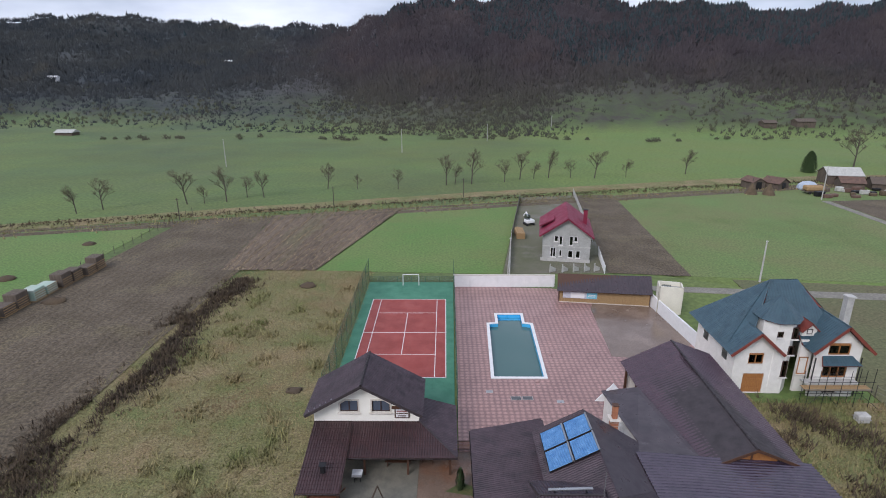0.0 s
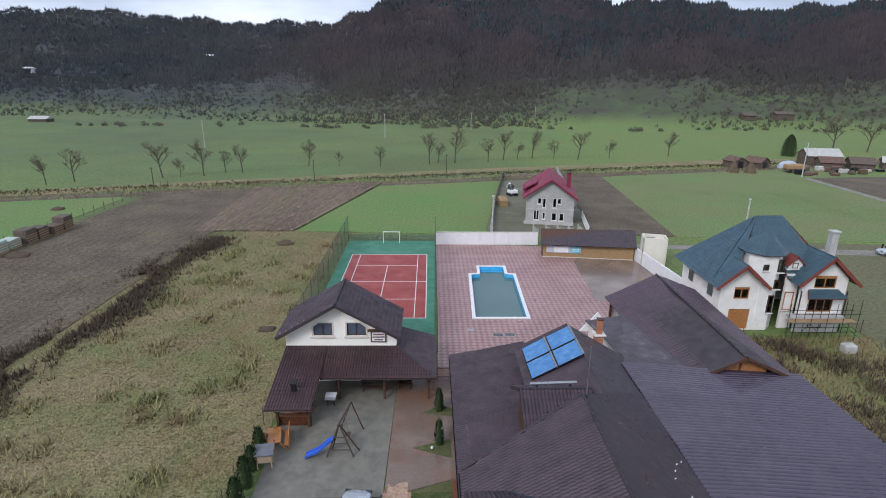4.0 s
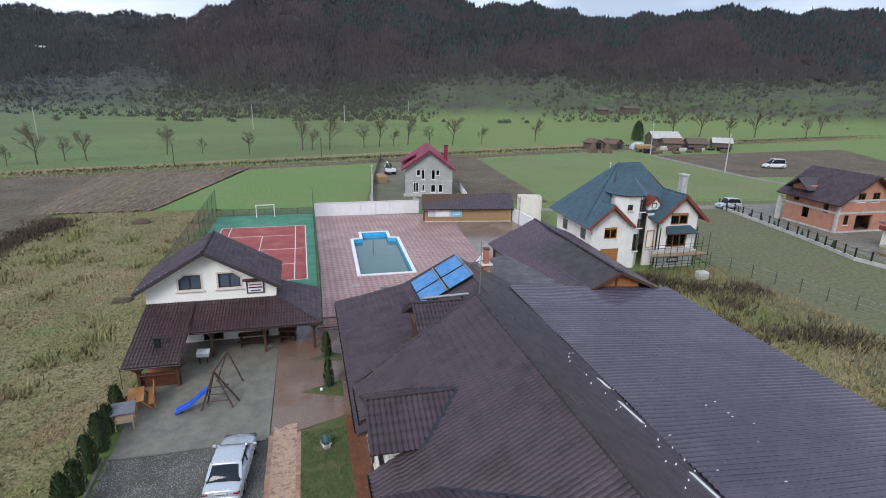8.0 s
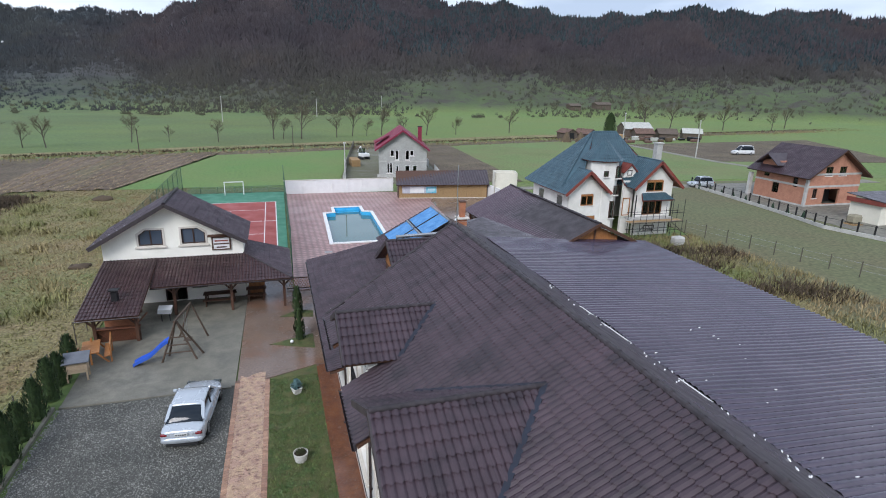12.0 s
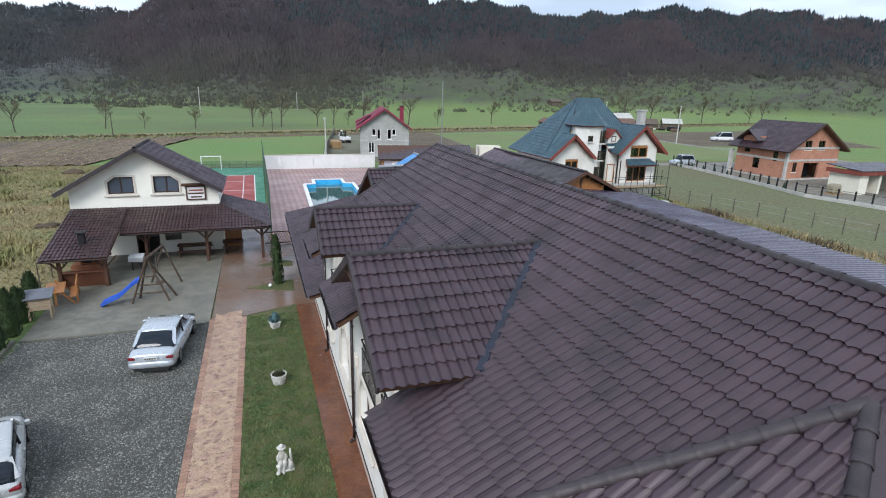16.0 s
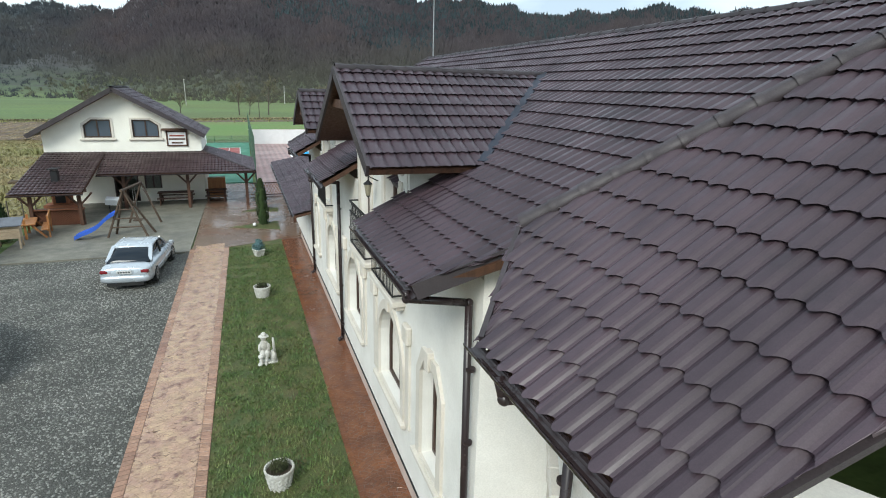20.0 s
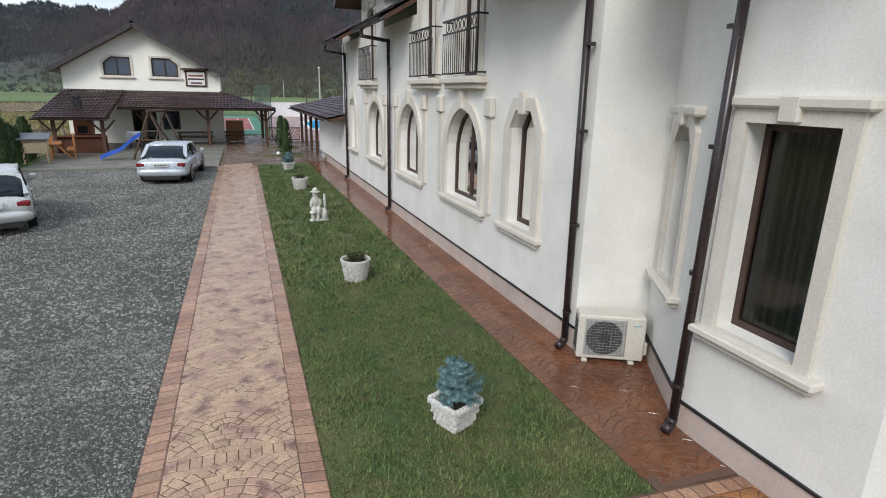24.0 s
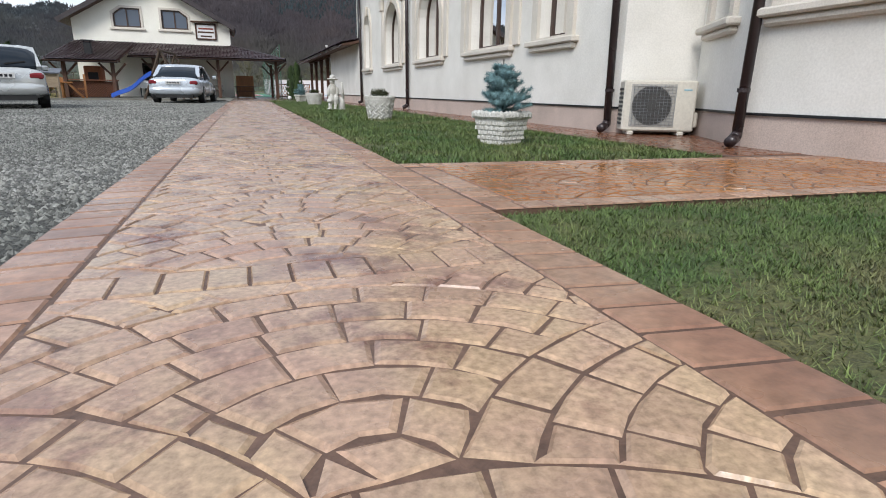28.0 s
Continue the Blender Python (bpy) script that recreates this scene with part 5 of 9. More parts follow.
# roof behind the attic that carries the panels
BK = thing("back_roof", "dark metal roof over the back of the house", "roof")
for poly in ([(8.1, 30.5, 4.95), (8.1, 37.4, 4.95), (12.0, 37.4, 7.05), (12.0, 28.0, 7.05), (10.5, 28.0, 6.2)],):
    dk = part("roof_deck", slab(poly, 0.1), CAP, BK)
    tile_slope(dk, [(x, y, z + 0.01) for x, y, z in poly], ROOF, fine=4)
part("roof_sheet", slab([(12.0, 37.4, 7.05), (12.0, 28.0, 7.05), (9.65, 24.45, 9.05), (EAST_X, 30.4, EAST_Z - 0.01), (16.2, 36.3, 4.85)], 0.08), ROOF_PLAIN, BK, "smooth dark sheet")
part("roof_sheet", slab([(15.9, 45.6, 3.55), (19.2, 45.2, 4.2), (20.4, 34.5, 4.8), (15.5, 34.4, 5.2), (16.2, 36.3, 4.85)], 0.08), ROOF_PLAIN, BK)
part("wall", box(8.6, 15.0, 30.6, 37.0, 0, 4.9), CAP, BK, "dark sheet cladding")
part("wall", box(16.2, 19.2, 36, 45.2, 0, 3.4), STUCCO, BK)
part("gable_wall", prism([(8.6, 4.9), (15.0, 4.9), (12.0, 6.8)], "y", 36.8, 37.1), STUCCO, BK)
part("gable_wall", prism([(15.4, 2.5), (18.6, 2.5), (17.0, 4.4)], "y", 45.4, 45.55), WHITE, BK, "white gable end")
# thermal collectors
TUBES = mat("blue_collector_tubes", (0.08, 0.22, 0.46), (0.12, 0.29, 0.54), rough=0.16, scale=2.0, fine=10, fine_amt=0.1, bump=0.05)
for i in range(2):
    for j in range(2):
        pan = thing("solar_collector", "blue glass-tube solar collector in a dark frame on the roof", "solar panel", "solar collectors on the roof")
        y0, y1 = 32.2 + j * 2.25, 32.2 + j * 2.25 + 2.1
        x0, x1 = 8.5 + i * 1.75, 8.5 + i * 1.75 + 1.62
        sl = 1.9 / 3.4
        zz = lambda x: 5.13 + sl * (x - 8.5) + 0.28
        part("backing", slab([(x0, y0, zz(x0) - 0.05), (x0, y1, zz(x0) - 0.05), (x1, y1, zz(x1) - 0.05), (x1, y0, zz(x1) - 0.05)], 0.04), IRON, pan)
        for k in range(18):
            y = y0 + 0.08 + k * (y1 - y0 - 0.16) / 17
            part("tube", rod((x0 + 0.03, y, zz(x0 + 0.03)), (x1 - 0.03, y, zz(x1 - 0.03)), 0.045, n=6), TUBES, pan)
        part("header", rod((x1, y0, zz(x1) + 0.03), (x1, y1, zz(x1) + 0.03), 0.075, n=8), STEEL, pan)
        part("rail", rod((x0, y0, zz(x0)), (x0, y1, zz(x0)), 0.04, n=6), IRON, pan)
        for y in (y0, y1):
            part("rail", beam((x0, y, zz(x0)), (x1, y, zz(x1)), 0.05, 0.06), IRON, pan)
        for y in (y0 + 0.2, y1 - 0.2):
            part("prop", rod((x1 - 0.2, y, zz(x1) - 0.45), (x1 - 0.2, y, zz(x1)), 0.025, n=5), STEEL, pan)
spare = thing("collector_header", "long silver header tube lying on the ridge", "pipe")
part("tube", rod((7.5, 28.0, 7.62), (10.3, 28.05, 7.68), 0.1, n=10), STEEL, spare)
for x in (7.9, 9.9):
    part("bracket", box(x - 0.03, x + 0.03, 27.8, 28.1, 7.4, 7.62), IRON, spare)
# chimney with a round brick flue
ch = thing("chimney", "orange brick chimney with a stepped cap and flue", "chimney")
part("chimney_body", box(14.25, 14.85, 37.2, 37.8, 4.6, 6.1, bevel=0.02), REDBRICK, ch)
for z in (5.0, 5.3, 5.6, 5.9):
    part("mortar_course", box(14.245, 14.855, 37.195, 37.805, z, z + 0.02), CONC_POLE, ch)
part("collar", box(14.1, 15.0, 37.05, 37.95, 6.1, 6.22, bevel=0.02), STONE_TRIM, ch)
part("flue", box(14.35, 14.75, 37.3, 37.7, 6.22, 7.35, bevel=0.03), REDBRICK, ch)
part("rim", box(14.31, 14.79, 37.26, 37.74, 7.35, 7.43, bevel=0.01), DARKWOOD, ch)
mast = thing("aerial_mast", "thin steel aerial mast on the ridge", "antenna")
part("pole", rod((9.75, 24.4, 8.9), (9.75, 24.4, 12.0), 0.03, 0.018, 8), STEEL, mast)
part("base", rod((9.75, 24.4, 8.85), (9.75, 24.4, 9.15), 0.05, n=8), IRON, mast)

# ---- the long hall with a timber gable ----
hall = thing("hall", "low hall with a ribbed plum metal roof and timber gable", "building")
HR, HR_S, HZ, HZ_S, HN = 24.5, 24.0, 5.92, 6.12, 51.3
for poly in ([(19.6, 34.0, 3.95), (19.4, 51.0, 3.62), (HR, HN, HZ), (HR_S, 33.7, HZ_S)], [(28.2, 34.1, 4.15), (28.9, 51.8, 4.1), (HR, HN, HZ), (HR_S, 33.7, HZ_S)]):
    dk = part("roof_deck", slab([(x, y, z - 0.03) for x, y, z in poly], 0.1), CAP, hall)
    tile_slope(dk, poly, HALLROOF, wave=0.36, step=1.1, amp=0.02, lip=0.012, panel=3, fine=6, profile="tile")
ridge_caps(hall, (HR_S, 33.7, HZ_S + 0.03), (HR, HN, HZ + 0.03), 0.1, 0.6)
for a, b in (((20.9, 33.85, 4.46), (HR_S, 33.68, HZ_S - 0.03)), ((28.1, 34.05, 4.15), (HR_S, 33.68, HZ_S - 0.03))):
    part("barge_board", beam(a, b, 0.06, 0.22), DARKWOOD, hall)
for k in range(22):
    x = 20.9 + k * 0.3
    top = HZ_S - 0.25 - (abs(x + 0.14 - HR_S) * (0.5 if x < HR_S else 0.47))
    if top > 4.9:
        part("gable_board", box(x, x + 0.29, 34.34, 34.39, 4.4, top), WOOD, hall)
part("gable_post", box(HR_S - 0.07, HR_S + 0.07, 34.3, 34.34, 4.6, HZ_S - 0.3), DARKWOOD, hall)
part("wall", box(28.0, 28.3, 35, 50.8, 0, 4.0), STUCCO, hall)
part("wall", box(20.0, 28.0, 50.5, 50.8, 0, 3.75), STUCCO, hall)
part("wall", box(20.4, 28.0, 34.5, 34.8, 0, 4.0), DARKWOOD, hall)
for y in (38, 41, 44, 47, 50):
    part("hall_post", box(19.65, 19.85, y - 0.1, y + 0.1, 0, 3.6), DARKWOOD, hall)
part("wall", box(23.0, 23.3, 34.8, 50.5, 0, 4.4), DARKWOOD, hall)

# ---- the lodge: a white gabled house with a deep porch ----
lodge = thing("lodge", "white gabled lodge with plum roof and a timber porch", "house")
GX0, GX1, GY, GB = -10.37, -1.2, 41.0, 46.0
GRX, GRZ = -6.02, 7.4
LE, RE, EZ = -10.95, -0.88, 4.52
def lodge_win(xc):
    if xc < -6:
        return [(xc - 0.78, 4.3), (xc + 0.78, 4.3), (xc + 0.78, 5.45), (xc - 0.3, 5.45), (xc - 0.78, 5.08)]
    return [(xc - 0.78, 4.3), (xc + 0.78, 4.3), (xc + 0.78, 5.08), (xc + 0.3, 5.45), (xc - 0.78, 5.45)]
WINX = (-7.27, -4.5)
TURNY = Matrix(((0, 1, 0, 0), (1, 0, 0, 0), (0, 0, 1, 0), (0, 0, 0, 1)))   # builds in (y, x, z) and swaps the plan axes
front = wall_with_holes(0, 0, 0, 0, [lodge_win(x) for x in WINX] + [[(-6.75, 0.05), (-5.3, 0.05), (-5.3, 2.15), (-6.75, 2.15)], [(-4.95, 0.9), (-3.9, 0.9), (-3.9, 2.1), (-4.95, 2.1)]], GY, 0.3,
                        TURNY, outer=[(GX0, 0), (GX1, 0), (GX1, EZ + 0.15), (GRX, GRZ - 0.15), (GX0, EZ + 0.2)])
bmesh.ops.recalc_face_normals(front, faces=front.faces[:])
part("front_wall", front, LODGE_STUCCO, lodge, "white stucco gable wall")
part("side_wall", box(GX0, GX0 + 0.3, GY + 0.3, GB, 0, EZ + 0.15), LODGE_STUCCO, lodge)
part("side_wall", box(GX1 - 0.3, GX1, GY + 0.3, GB, 0, EZ + 0.1), LODGE_STUCCO, lodge)
part("back_wall", prism([(GX0, 0), (GX1, 0), (GX1, EZ), (GRX, GRZ - 0.15), (GX0, EZ)], "y", GB - 0.3, GB), LODGE_STUCCO, lodge)


def swap(bm):
    bmesh.ops.transform(bm, matrix=TURNY, verts=bm.verts[:])
    bmesh.ops.recalc_face_normals(bm, faces=bm.faces[:])
    return bm


# blue-grey of the reflected sky is put into the pane's base colour
SKYGLASS = glass_mat("sky_reflection_pane", (0.075, 0.095, 0.13), 0.1)
for xc in WINX:
    o = lodge_win(xc)
    w = part("window", swap(band(shrink(o, xc, 0.09), o, GY + 0.15, 0.06)), FRAME, lodge, "dark brown window with a cut-off head")
    part("pane", swap(fill(shrink(o, xc, 0.07), GY + 0.12)), SKYGLASS, w)
    part("mullion", box(xc - 0.04, xc + 0.04, GY + 0.07, GY + 0.13, 4.3, 5.42), FRAME, w)
    part("surround", swap(band(o, [(xc + (x - xc) * 1.16, z + (0.12 if z > 4.8 else -0.05)) for x, z in o], GY, 0.05)), STONE_TRIM, w)
    part("sill", box(xc - 1.02, xc + 1.02, GY - 0.14, GY + 0.02, 4.13, 4.25, bevel=0.02), STONE_TRIM, w)
    part("curtain", box(xc - 0.7, xc - 0.3, GY + 0.2, GY + 0.22, 4.3, 5.4), CURTAIN, w)
for x0, x1, z0, z1, nm in ((-6.75, -5.3, 0.05, 2.15, "door"), (-4.95, -3.9, 0.9, 2.1, "window")):
    d = part(nm, box(x0, x1, GY + 0.16, GY + 0.2, z0, z1), GLASS, lodge, "dark glazed opening under the porch")
    for a, b, c, e in ((x0, x0 + 0.1, z0, z1), (x1 - 0.1, x1, z0, z1), (x0, x1, z1 - 0.1, z1), ((x0 + x1) / 2 - 0.05, (x0 + x1) / 2 + 0.05, z0, z1)):
        part("frame", box(a, b, GY + 0.12, GY + 0.17, c, e), FRAME, d)
# main roof
for poly in ([(LE, GB, EZ), (LE, 40.1, EZ), (GRX, 40.1, GRZ), (GRX, GB, GRZ)], [(RE, 40.1, EZ), (RE, GB, EZ), (GRX, GB, GRZ), (GRX, 40.1, GRZ)]):
    dk = part("roof_deck", slab([(x, y, z - 0.02) for x, y, z in poly], 0.14), DARKWOOD, lodge, "brown boarded eave")
    tile_slope(dk, poly, ROOF, fine=4)
ridge_caps(lodge, (GRX, 40.1, GRZ + 0.03), (GRX, GB, GRZ + 0.03), 0.11, 0.42)
for ex in (LE, RE):
    part("barge_board", beam((ex, 40.06, EZ - 0.08), (GRX, 40.06, GRZ - 0.06), 0.06, 0.26), CAP, lodge)
for k in range(5):
    part("snow_guard", box(LE + 0.3 + k * 0.5, LE + 0.38 + k * 0.5, 40.3, 40.4, EZ + 0.2 + k * 0.292, EZ + 0.32 + k * 0.292), STEEL, lodge)
# porch roofs
PT = 3.36
porch_polys = [
    [(-6.95, 37.4, 2.42), (2.05, 37.4, 2.42), (-1.2, GY, PT), (-6.95, GY, PT)],
    [(-10.35, 33.9, 1.95), (-6.95, 33.9, 1.95), (-6.95, GY, PT), (-10.35, GY, PT)],
    [(2.05, 37.4, 2.42), (2.05, 44.7, 2.42), (-1.2, 44.7, PT), (-1.2, GY, PT)],
]
for poly in porch_polys:
    dk = part("porch_deck", slab([(x, y, z - 0.02) for x, y, z in poly], 0.08), DARKWOOD, lodge, "boarded underside of the porch roof")
    tile_slope(dk, poly, ROOF_RED if poly[0][0] < 0 else ROOF, fine=4)
ridge_caps(lodge, (2.05, 37.4, 2.46), (-1.2, GY, PT + 0.04), 0.08, 0.4)
part("gutter", half_round((-6.95, 37.32, 2.38), (2.1, 37.32, 2.38), 0.07), GUTTER, lodge)
part("gutter", half_round((-10.4, 33.82, 1.91), (-6.9, 33.82, 1.91), 0.07), GUTTER, lodge)
for x, y, h in ((-5.7, 38.3, 2.4), (-2.05, 38.3, 2.4), (1.5, 38.3, 2.4), (1.5, 44.3, 2.4), (-7.3, 34.6, 1.95), (-9.6, 34.6, 1.95)):
    p = part("porch_post", box(x - 0.09, x + 0.09, y - 0.09, y + 0.09, 0, h, bevel=0.012), DARKWOOD, lodge)
    for s in (-1, 1):
        part("post_brace", beam((x + s * 0.06, y, h - 0.75), (x + s * 0.65, y, h - 0.1), 0.09, 0.1), DARKWOOD, p)
part("porch_beam", box(-6.9, 1.9, 38.2, 38.4, 2.38, 2.54), DARKWOOD, lodge)
part("porch_beam", box(-10.0, -6.9, 34.5, 34.7, 1.9, 2.05), DARKWOOD, lodge)
vent = thing("roof_vent", "black sheet-metal smoke vent on the porch roof", "vent")
part("stack", box(-8.75, -8.4, 35.6, 35.95, 2.2, 2.95, bevel=0.02), IRON, vent)
part("hood", slab([(-8.85, 35.5, 3.08), (-8.3, 35.5, 3.08), (-8.3, 36.05, 3.08), (-8.85, 36.05, 3.08)], 0.05), IRON, vent)
for x in (-8.72, -8.45):
    part("leg", box(x, x + 0.03, 35.62, 35.92, 2.9, 3.05), IRON, vent)
# name board
sign = thing("name_board", "white framed board with dark lines of lettering on the gable", "sign")
part("board", box(-3.25, -2.1, 40.93, 40.97, 3.78, 4.72), WHITE, sign)
for a, b, c, d in ((-3.3, -2.05, 3.74, 3.82), (-3.3, -2.05, 4.66, 4.74), (-3.32, -3.22, 3.74, 4.74), (-2.13, -2.03, 3.74, 4.74)):
    part("frame", box(a, b, 40.89, 40.95, c, d, bevel=0.01), DARKWOOD, sign)
part("cover", slab([(-3.55, 40.7, 4.82), (-1.85, 40.7, 4.82), (-1.85, 41.0, 4.9), (-3.55, 41.0, 4.9)], 0.05), DARKWOOD, sign, "little roof board")
for z, w in ((4.42, 0.9), (4.2, 1.0), (3.95, 0.7)):
    part("lettering", box(-2.67 - w / 2, -2.67 + w / 2, 40.922, 40.93, z - 0.05, z + 0.05), mat("sign_red", (0.30, 0.07, 0.05), rough=0.6) if z > 4.3 else DARKWOOD, sign)
# trellis counter under the porch corner
REDWOOD = mat("red_brown_stained_wood", (0.20, 0.075, 0.035), (0.14, 0.05, 0.025), rough=0.6, scale=3, stretch=(6, 6, 0.6), fine=30)
tr = thing("trellis_counter", "brown timber trellis counter with a plank top", "counter")
part("top", box(-9.65, -7.15, 34.55, 34.95, 0.92, 0.98, bevel=0.01), REDWOOD, tr)
part("frame", box(-9.6, -7.2, 34.85, 34.9, 0.02, 0.9), DARKWOOD, tr)
for k in range(22):
    x = -9.7 + k * 0.13
    for s in (1, -1):
        a = max(-9.58, min(-7.22, x if s > 0 else x + 0.85))
        b = max(-9.58, min(-7.22, x + 0.85 if s > 0 else x))
        if abs(a - b) > 0.1:
            part("lath", beam((a, 34.72 + 0.012 * s, 0.08), (b, 34.72 + 0.012 * s, 0.86), 0.03, 0.02), REDWOOD, tr)
for x in (-9.58, -7.22):
    part("upright", box(x - 0.05, x + 0.05, 34.66, 34.8, 0, 0.92), DARKWOOD, tr)
ov = thing("brick_oven", "soot-dark brick grill and oven under the porch", "oven")
part("hearth", box(-9.5, -7.8, 36.2, 37.2, 0, 0.9, bevel=0.02), REDBRICK, ov)
part("oven_body", box(-9.1, -8.2, 36.4, 37.2, 0.9, 1.75, bevel=0.06), REDBRICK, ov)
part("mouth", box(-8.9, -8.4, 36.37, 36.41, 1.0, 1.4), IRON, ov)
# furniture under the porch
def porch_table(x, y, w):
    t = thing("porch_bench_table", "brown timber table with benches under the porch", "table", "tables under the porch", at=(x, y, 0.04))
    part("tabletop", box(-w / 2, w / 2, -0.35, 0.35, 0.72, 0.77, bevel=0.01), DARKWOOD, t)
    for sx in (-1, 1):
        part("leg", box(sx * (w / 2 - 0.15) - 0.04, sx * (w / 2 - 0.15) + 0.04, -0.3, 0.3, 0, 0.72), DARKWOOD, t)
    for sy in (-1, 1):
        part("bench_seat", box(-w / 2, w / 2, sy * 0.65 - 0.14, sy * 0.65 + 0.14, 0.42, 0.46), DARKWOOD, t)
        for sx in (-1, 1):
            part("bench_leg", box(sx * (w / 2 - 0.2) - 0.03, sx * (w / 2 - 0.2) + 0.03, sy * 0.65 - 0.12, sy * 0.65 + 0.12, 0, 0.42), DARKWOOD, t)
porch_table(-3.0, 40.0, 2.2)
porch_table(-0.5, 40.4, 1.4)
cab = thing("porch_cupboard", "orange-brown wooden cupboard against the lodge wall", "cupboard")
part("body", box(-1.05, 0.1, 41.2, 41.7, 0.1, 1.5, bevel=0.01), WOOD, cab)
for x in (-1.0, -0.45):
    part("door", box(x, x + 0.5, 41.17, 41.2, 0.2, 1.4, bevel=0.005), WOOD, cab)
    part("foot", box(x, x + 0.08, 41.25, 41.65, 0.04, 0.1), DARKWOOD, cab)
cart = thing("covered_grill", "white cover thrown over a small cart", "grill")
part("cover", slab([(-6.6, 37.1, 0.95), (-5.8, 37.2, 0.85), (-5.75, 37.7, 1.0), (-6.6, 37.7, 1.05)], 0.35), WHITE, cart, "crumpled white cover")
for x in (-6.45, -5.95):
    part("leg", box(x - 0.03, x + 0.03, 37.3, 37.36, 0.04, 0.6), IRON, cart)
# lattice gate between the lodge and the wing
gate = thing("lattice_fence", "low brown lattice fence between the lodge and the wing", "fence")
part("rail", box(1.7, 4.0, 41.4, 41.46, 0.95, 1.02), DARKWOOD, gate)
part("rail", box(1.7, 4.0, 41.4, 41.46, 0.1, 0.17), DARKWOOD, gate)
for k in range(12):
    x = 1.75 + k * 0.2
    part("lath", beam((x, 41.42, 0.12), (min(x + 0.5, 3.98), 41.42, 1.0), 0.03, 0.03), WOOD, gate)
    part("lath", beam((min(x + 0.5, 3.98), 41.45, 0.12), (x, 41.45, 1.0), 0.03, 0.03), WOOD, gate)

# ---- tennis court ----
court = setting("court_surround", sheet([(-11.1, 47.9), (2.05, 47.9), (2.36, 82.6), (-11.1, 82.6)], 0.05), GREEN_COURT, "green painted court surround, damp and smooth", "court")
setting("court_field", slab([(-9.66, 53.6, 0.058), (1.22, 53.6, 0.058), (1.14, 75.64, 0.058), (-9.66, 75.64, 0.058)], 0.006), RED_COURT, "brick-red tennis court surface", "court")
lines = thing("court_lines", "white painted court lines", "marking", kind="structure")
LN = [(-9.66, -9.56, 53.6, 75.64), (1.1, 1.2, 53.6, 75.64), (-8.44, -8.36, 53.6, 75.64), (-0.16, -0.08, 53.6, 75.64), (-9.66, 1.15, 75.54, 75.64), (-9.66, 1.2, 53.6, 53.7),
      (-8.36, -0.16, 70.72, 70.80), (-8.36, -0.16, 58.84, 58.92), (-4.24, -4.16, 58.9, 70.7), (-9.66, 1.15, 64.6, 64.7)]
for x0, x1, y0, y1 in LN:
    part("line", box(x0, x1, y0, y1, 0.05, 0.064), WHITE, lines)
goal = thing("football_goal", "white tubular steel goal frame behind the court", "goal")
for x in (-5.6, -3.1):
    part("post", rod((x, 81.2, 0), (x, 81.2, 1.9), 0.06), WHITE, goal)
part("crossbar", rod((-5.66, 81.2, 1.88), (-3.04, 81.2, 1.88), 0.06), WHITE, goal)
# ball-stop fence on the long sides and the back
NET_TEX = bpy.data.materials.new("green_mesh_netting")
NET_TEX.use_nodes = True
_n, _l = NET_TEX.node_tree.nodes, NET_TEX.node_tree.links
_tr = _n.new("ShaderNodeBsdfTransparent")
_mx = _n.new("ShaderNodeMixShader")
_mx.inputs[0].default_value = 0.22
_n["Principled BSDF"].inputs["Base Color"].default_value = (0.10, 0.14, 0.12, 1)
_l.new(_tr.outputs[0], _mx.inputs[1])
_l.new(_n["Principled BSDF"].outputs[0], _mx.inputs[2])
_l.new(_mx.outputs[0], _n["Material Output"].inputs["Surface"])
GREENPOST = mat("green_post", (0.06, 0.13, 0.085), rough=0.6)
def ball_fence(a, b, h, n, name):
    f = thing(name, "tall ball-stop fence of thin green netting on steel posts", "fence", "court fences")
    a, b = Vector((*a, 0)), Vector((*b, 0))
    for i in range(n + 1):
        p = a.lerp(b, i / n)
        part("post", rod(p, p + Vector((0, 0, h)), 0.04, n=6), GREENPOST, f)
    for z in (0.05, h / 2, h - 0.02):
        part("wire", rod(a + Vector((0, 0, z)), b + Vector((0, 0, z)), 0.012, n=4), GREENPOST, f)
    d = (b - a).normalized()
    part("netting", beam(a + Vector((0, 0, h / 2)), b + Vector((0, 0, h / 2)), 0.01, h), NET_TEX, f, "fine green netting")
ball_fence((-11.2, 48), (-11.2, 82.8), 4.0, 10, "court_fence")
ball_fence((2.3, 46.0), (2.42, 82.6), 4.0, 10, "court_fence")
ball_fence((-11.2, 82.8), (2.42, 82.8), 1.0, 6, "court_fence")

# ---- pool ----
pool = thing("swimming_pool", "blue swimming pool with white coping, half full of green water", "pool")
OUT = [(6.0, 53.3), (12.5, 53.3), (12.5, 67.2), (11.6, 67.6), (11.6, 70.6), (7.2, 70.6), (7.2, 67.6), (6.0, 67.2)]
OUT = [(6.15, 53.4), (12.45, 53.4), (12.9, 67.4), (11.85, 67.7), (11.95, 70.6), (7.95, 70.6), (7.85, 67.7), (6.65, 67.5)]
cxp, cyp = 9.5, 61.5
INN = []
for i, (x, y) in enumerate(OUT):
    p0, p1, p2 = Vector(OUT[i - 1]), Vector((x, y)), Vector(OUT[(i + 1) % len(OUT)])
    n1 = Vector((-(p1 - p0).y, (p1 - p0).x)).normalized()
    n2 = Vector((-(p2 - p1).y, (p2 - p1).x)).normalized()
    q = p1 + (n1 + n2) / max(0.3, (1 + n1.dot(n2))) * 0.38
    INN.append((q.x, q.y))
bm = bmesh.new()
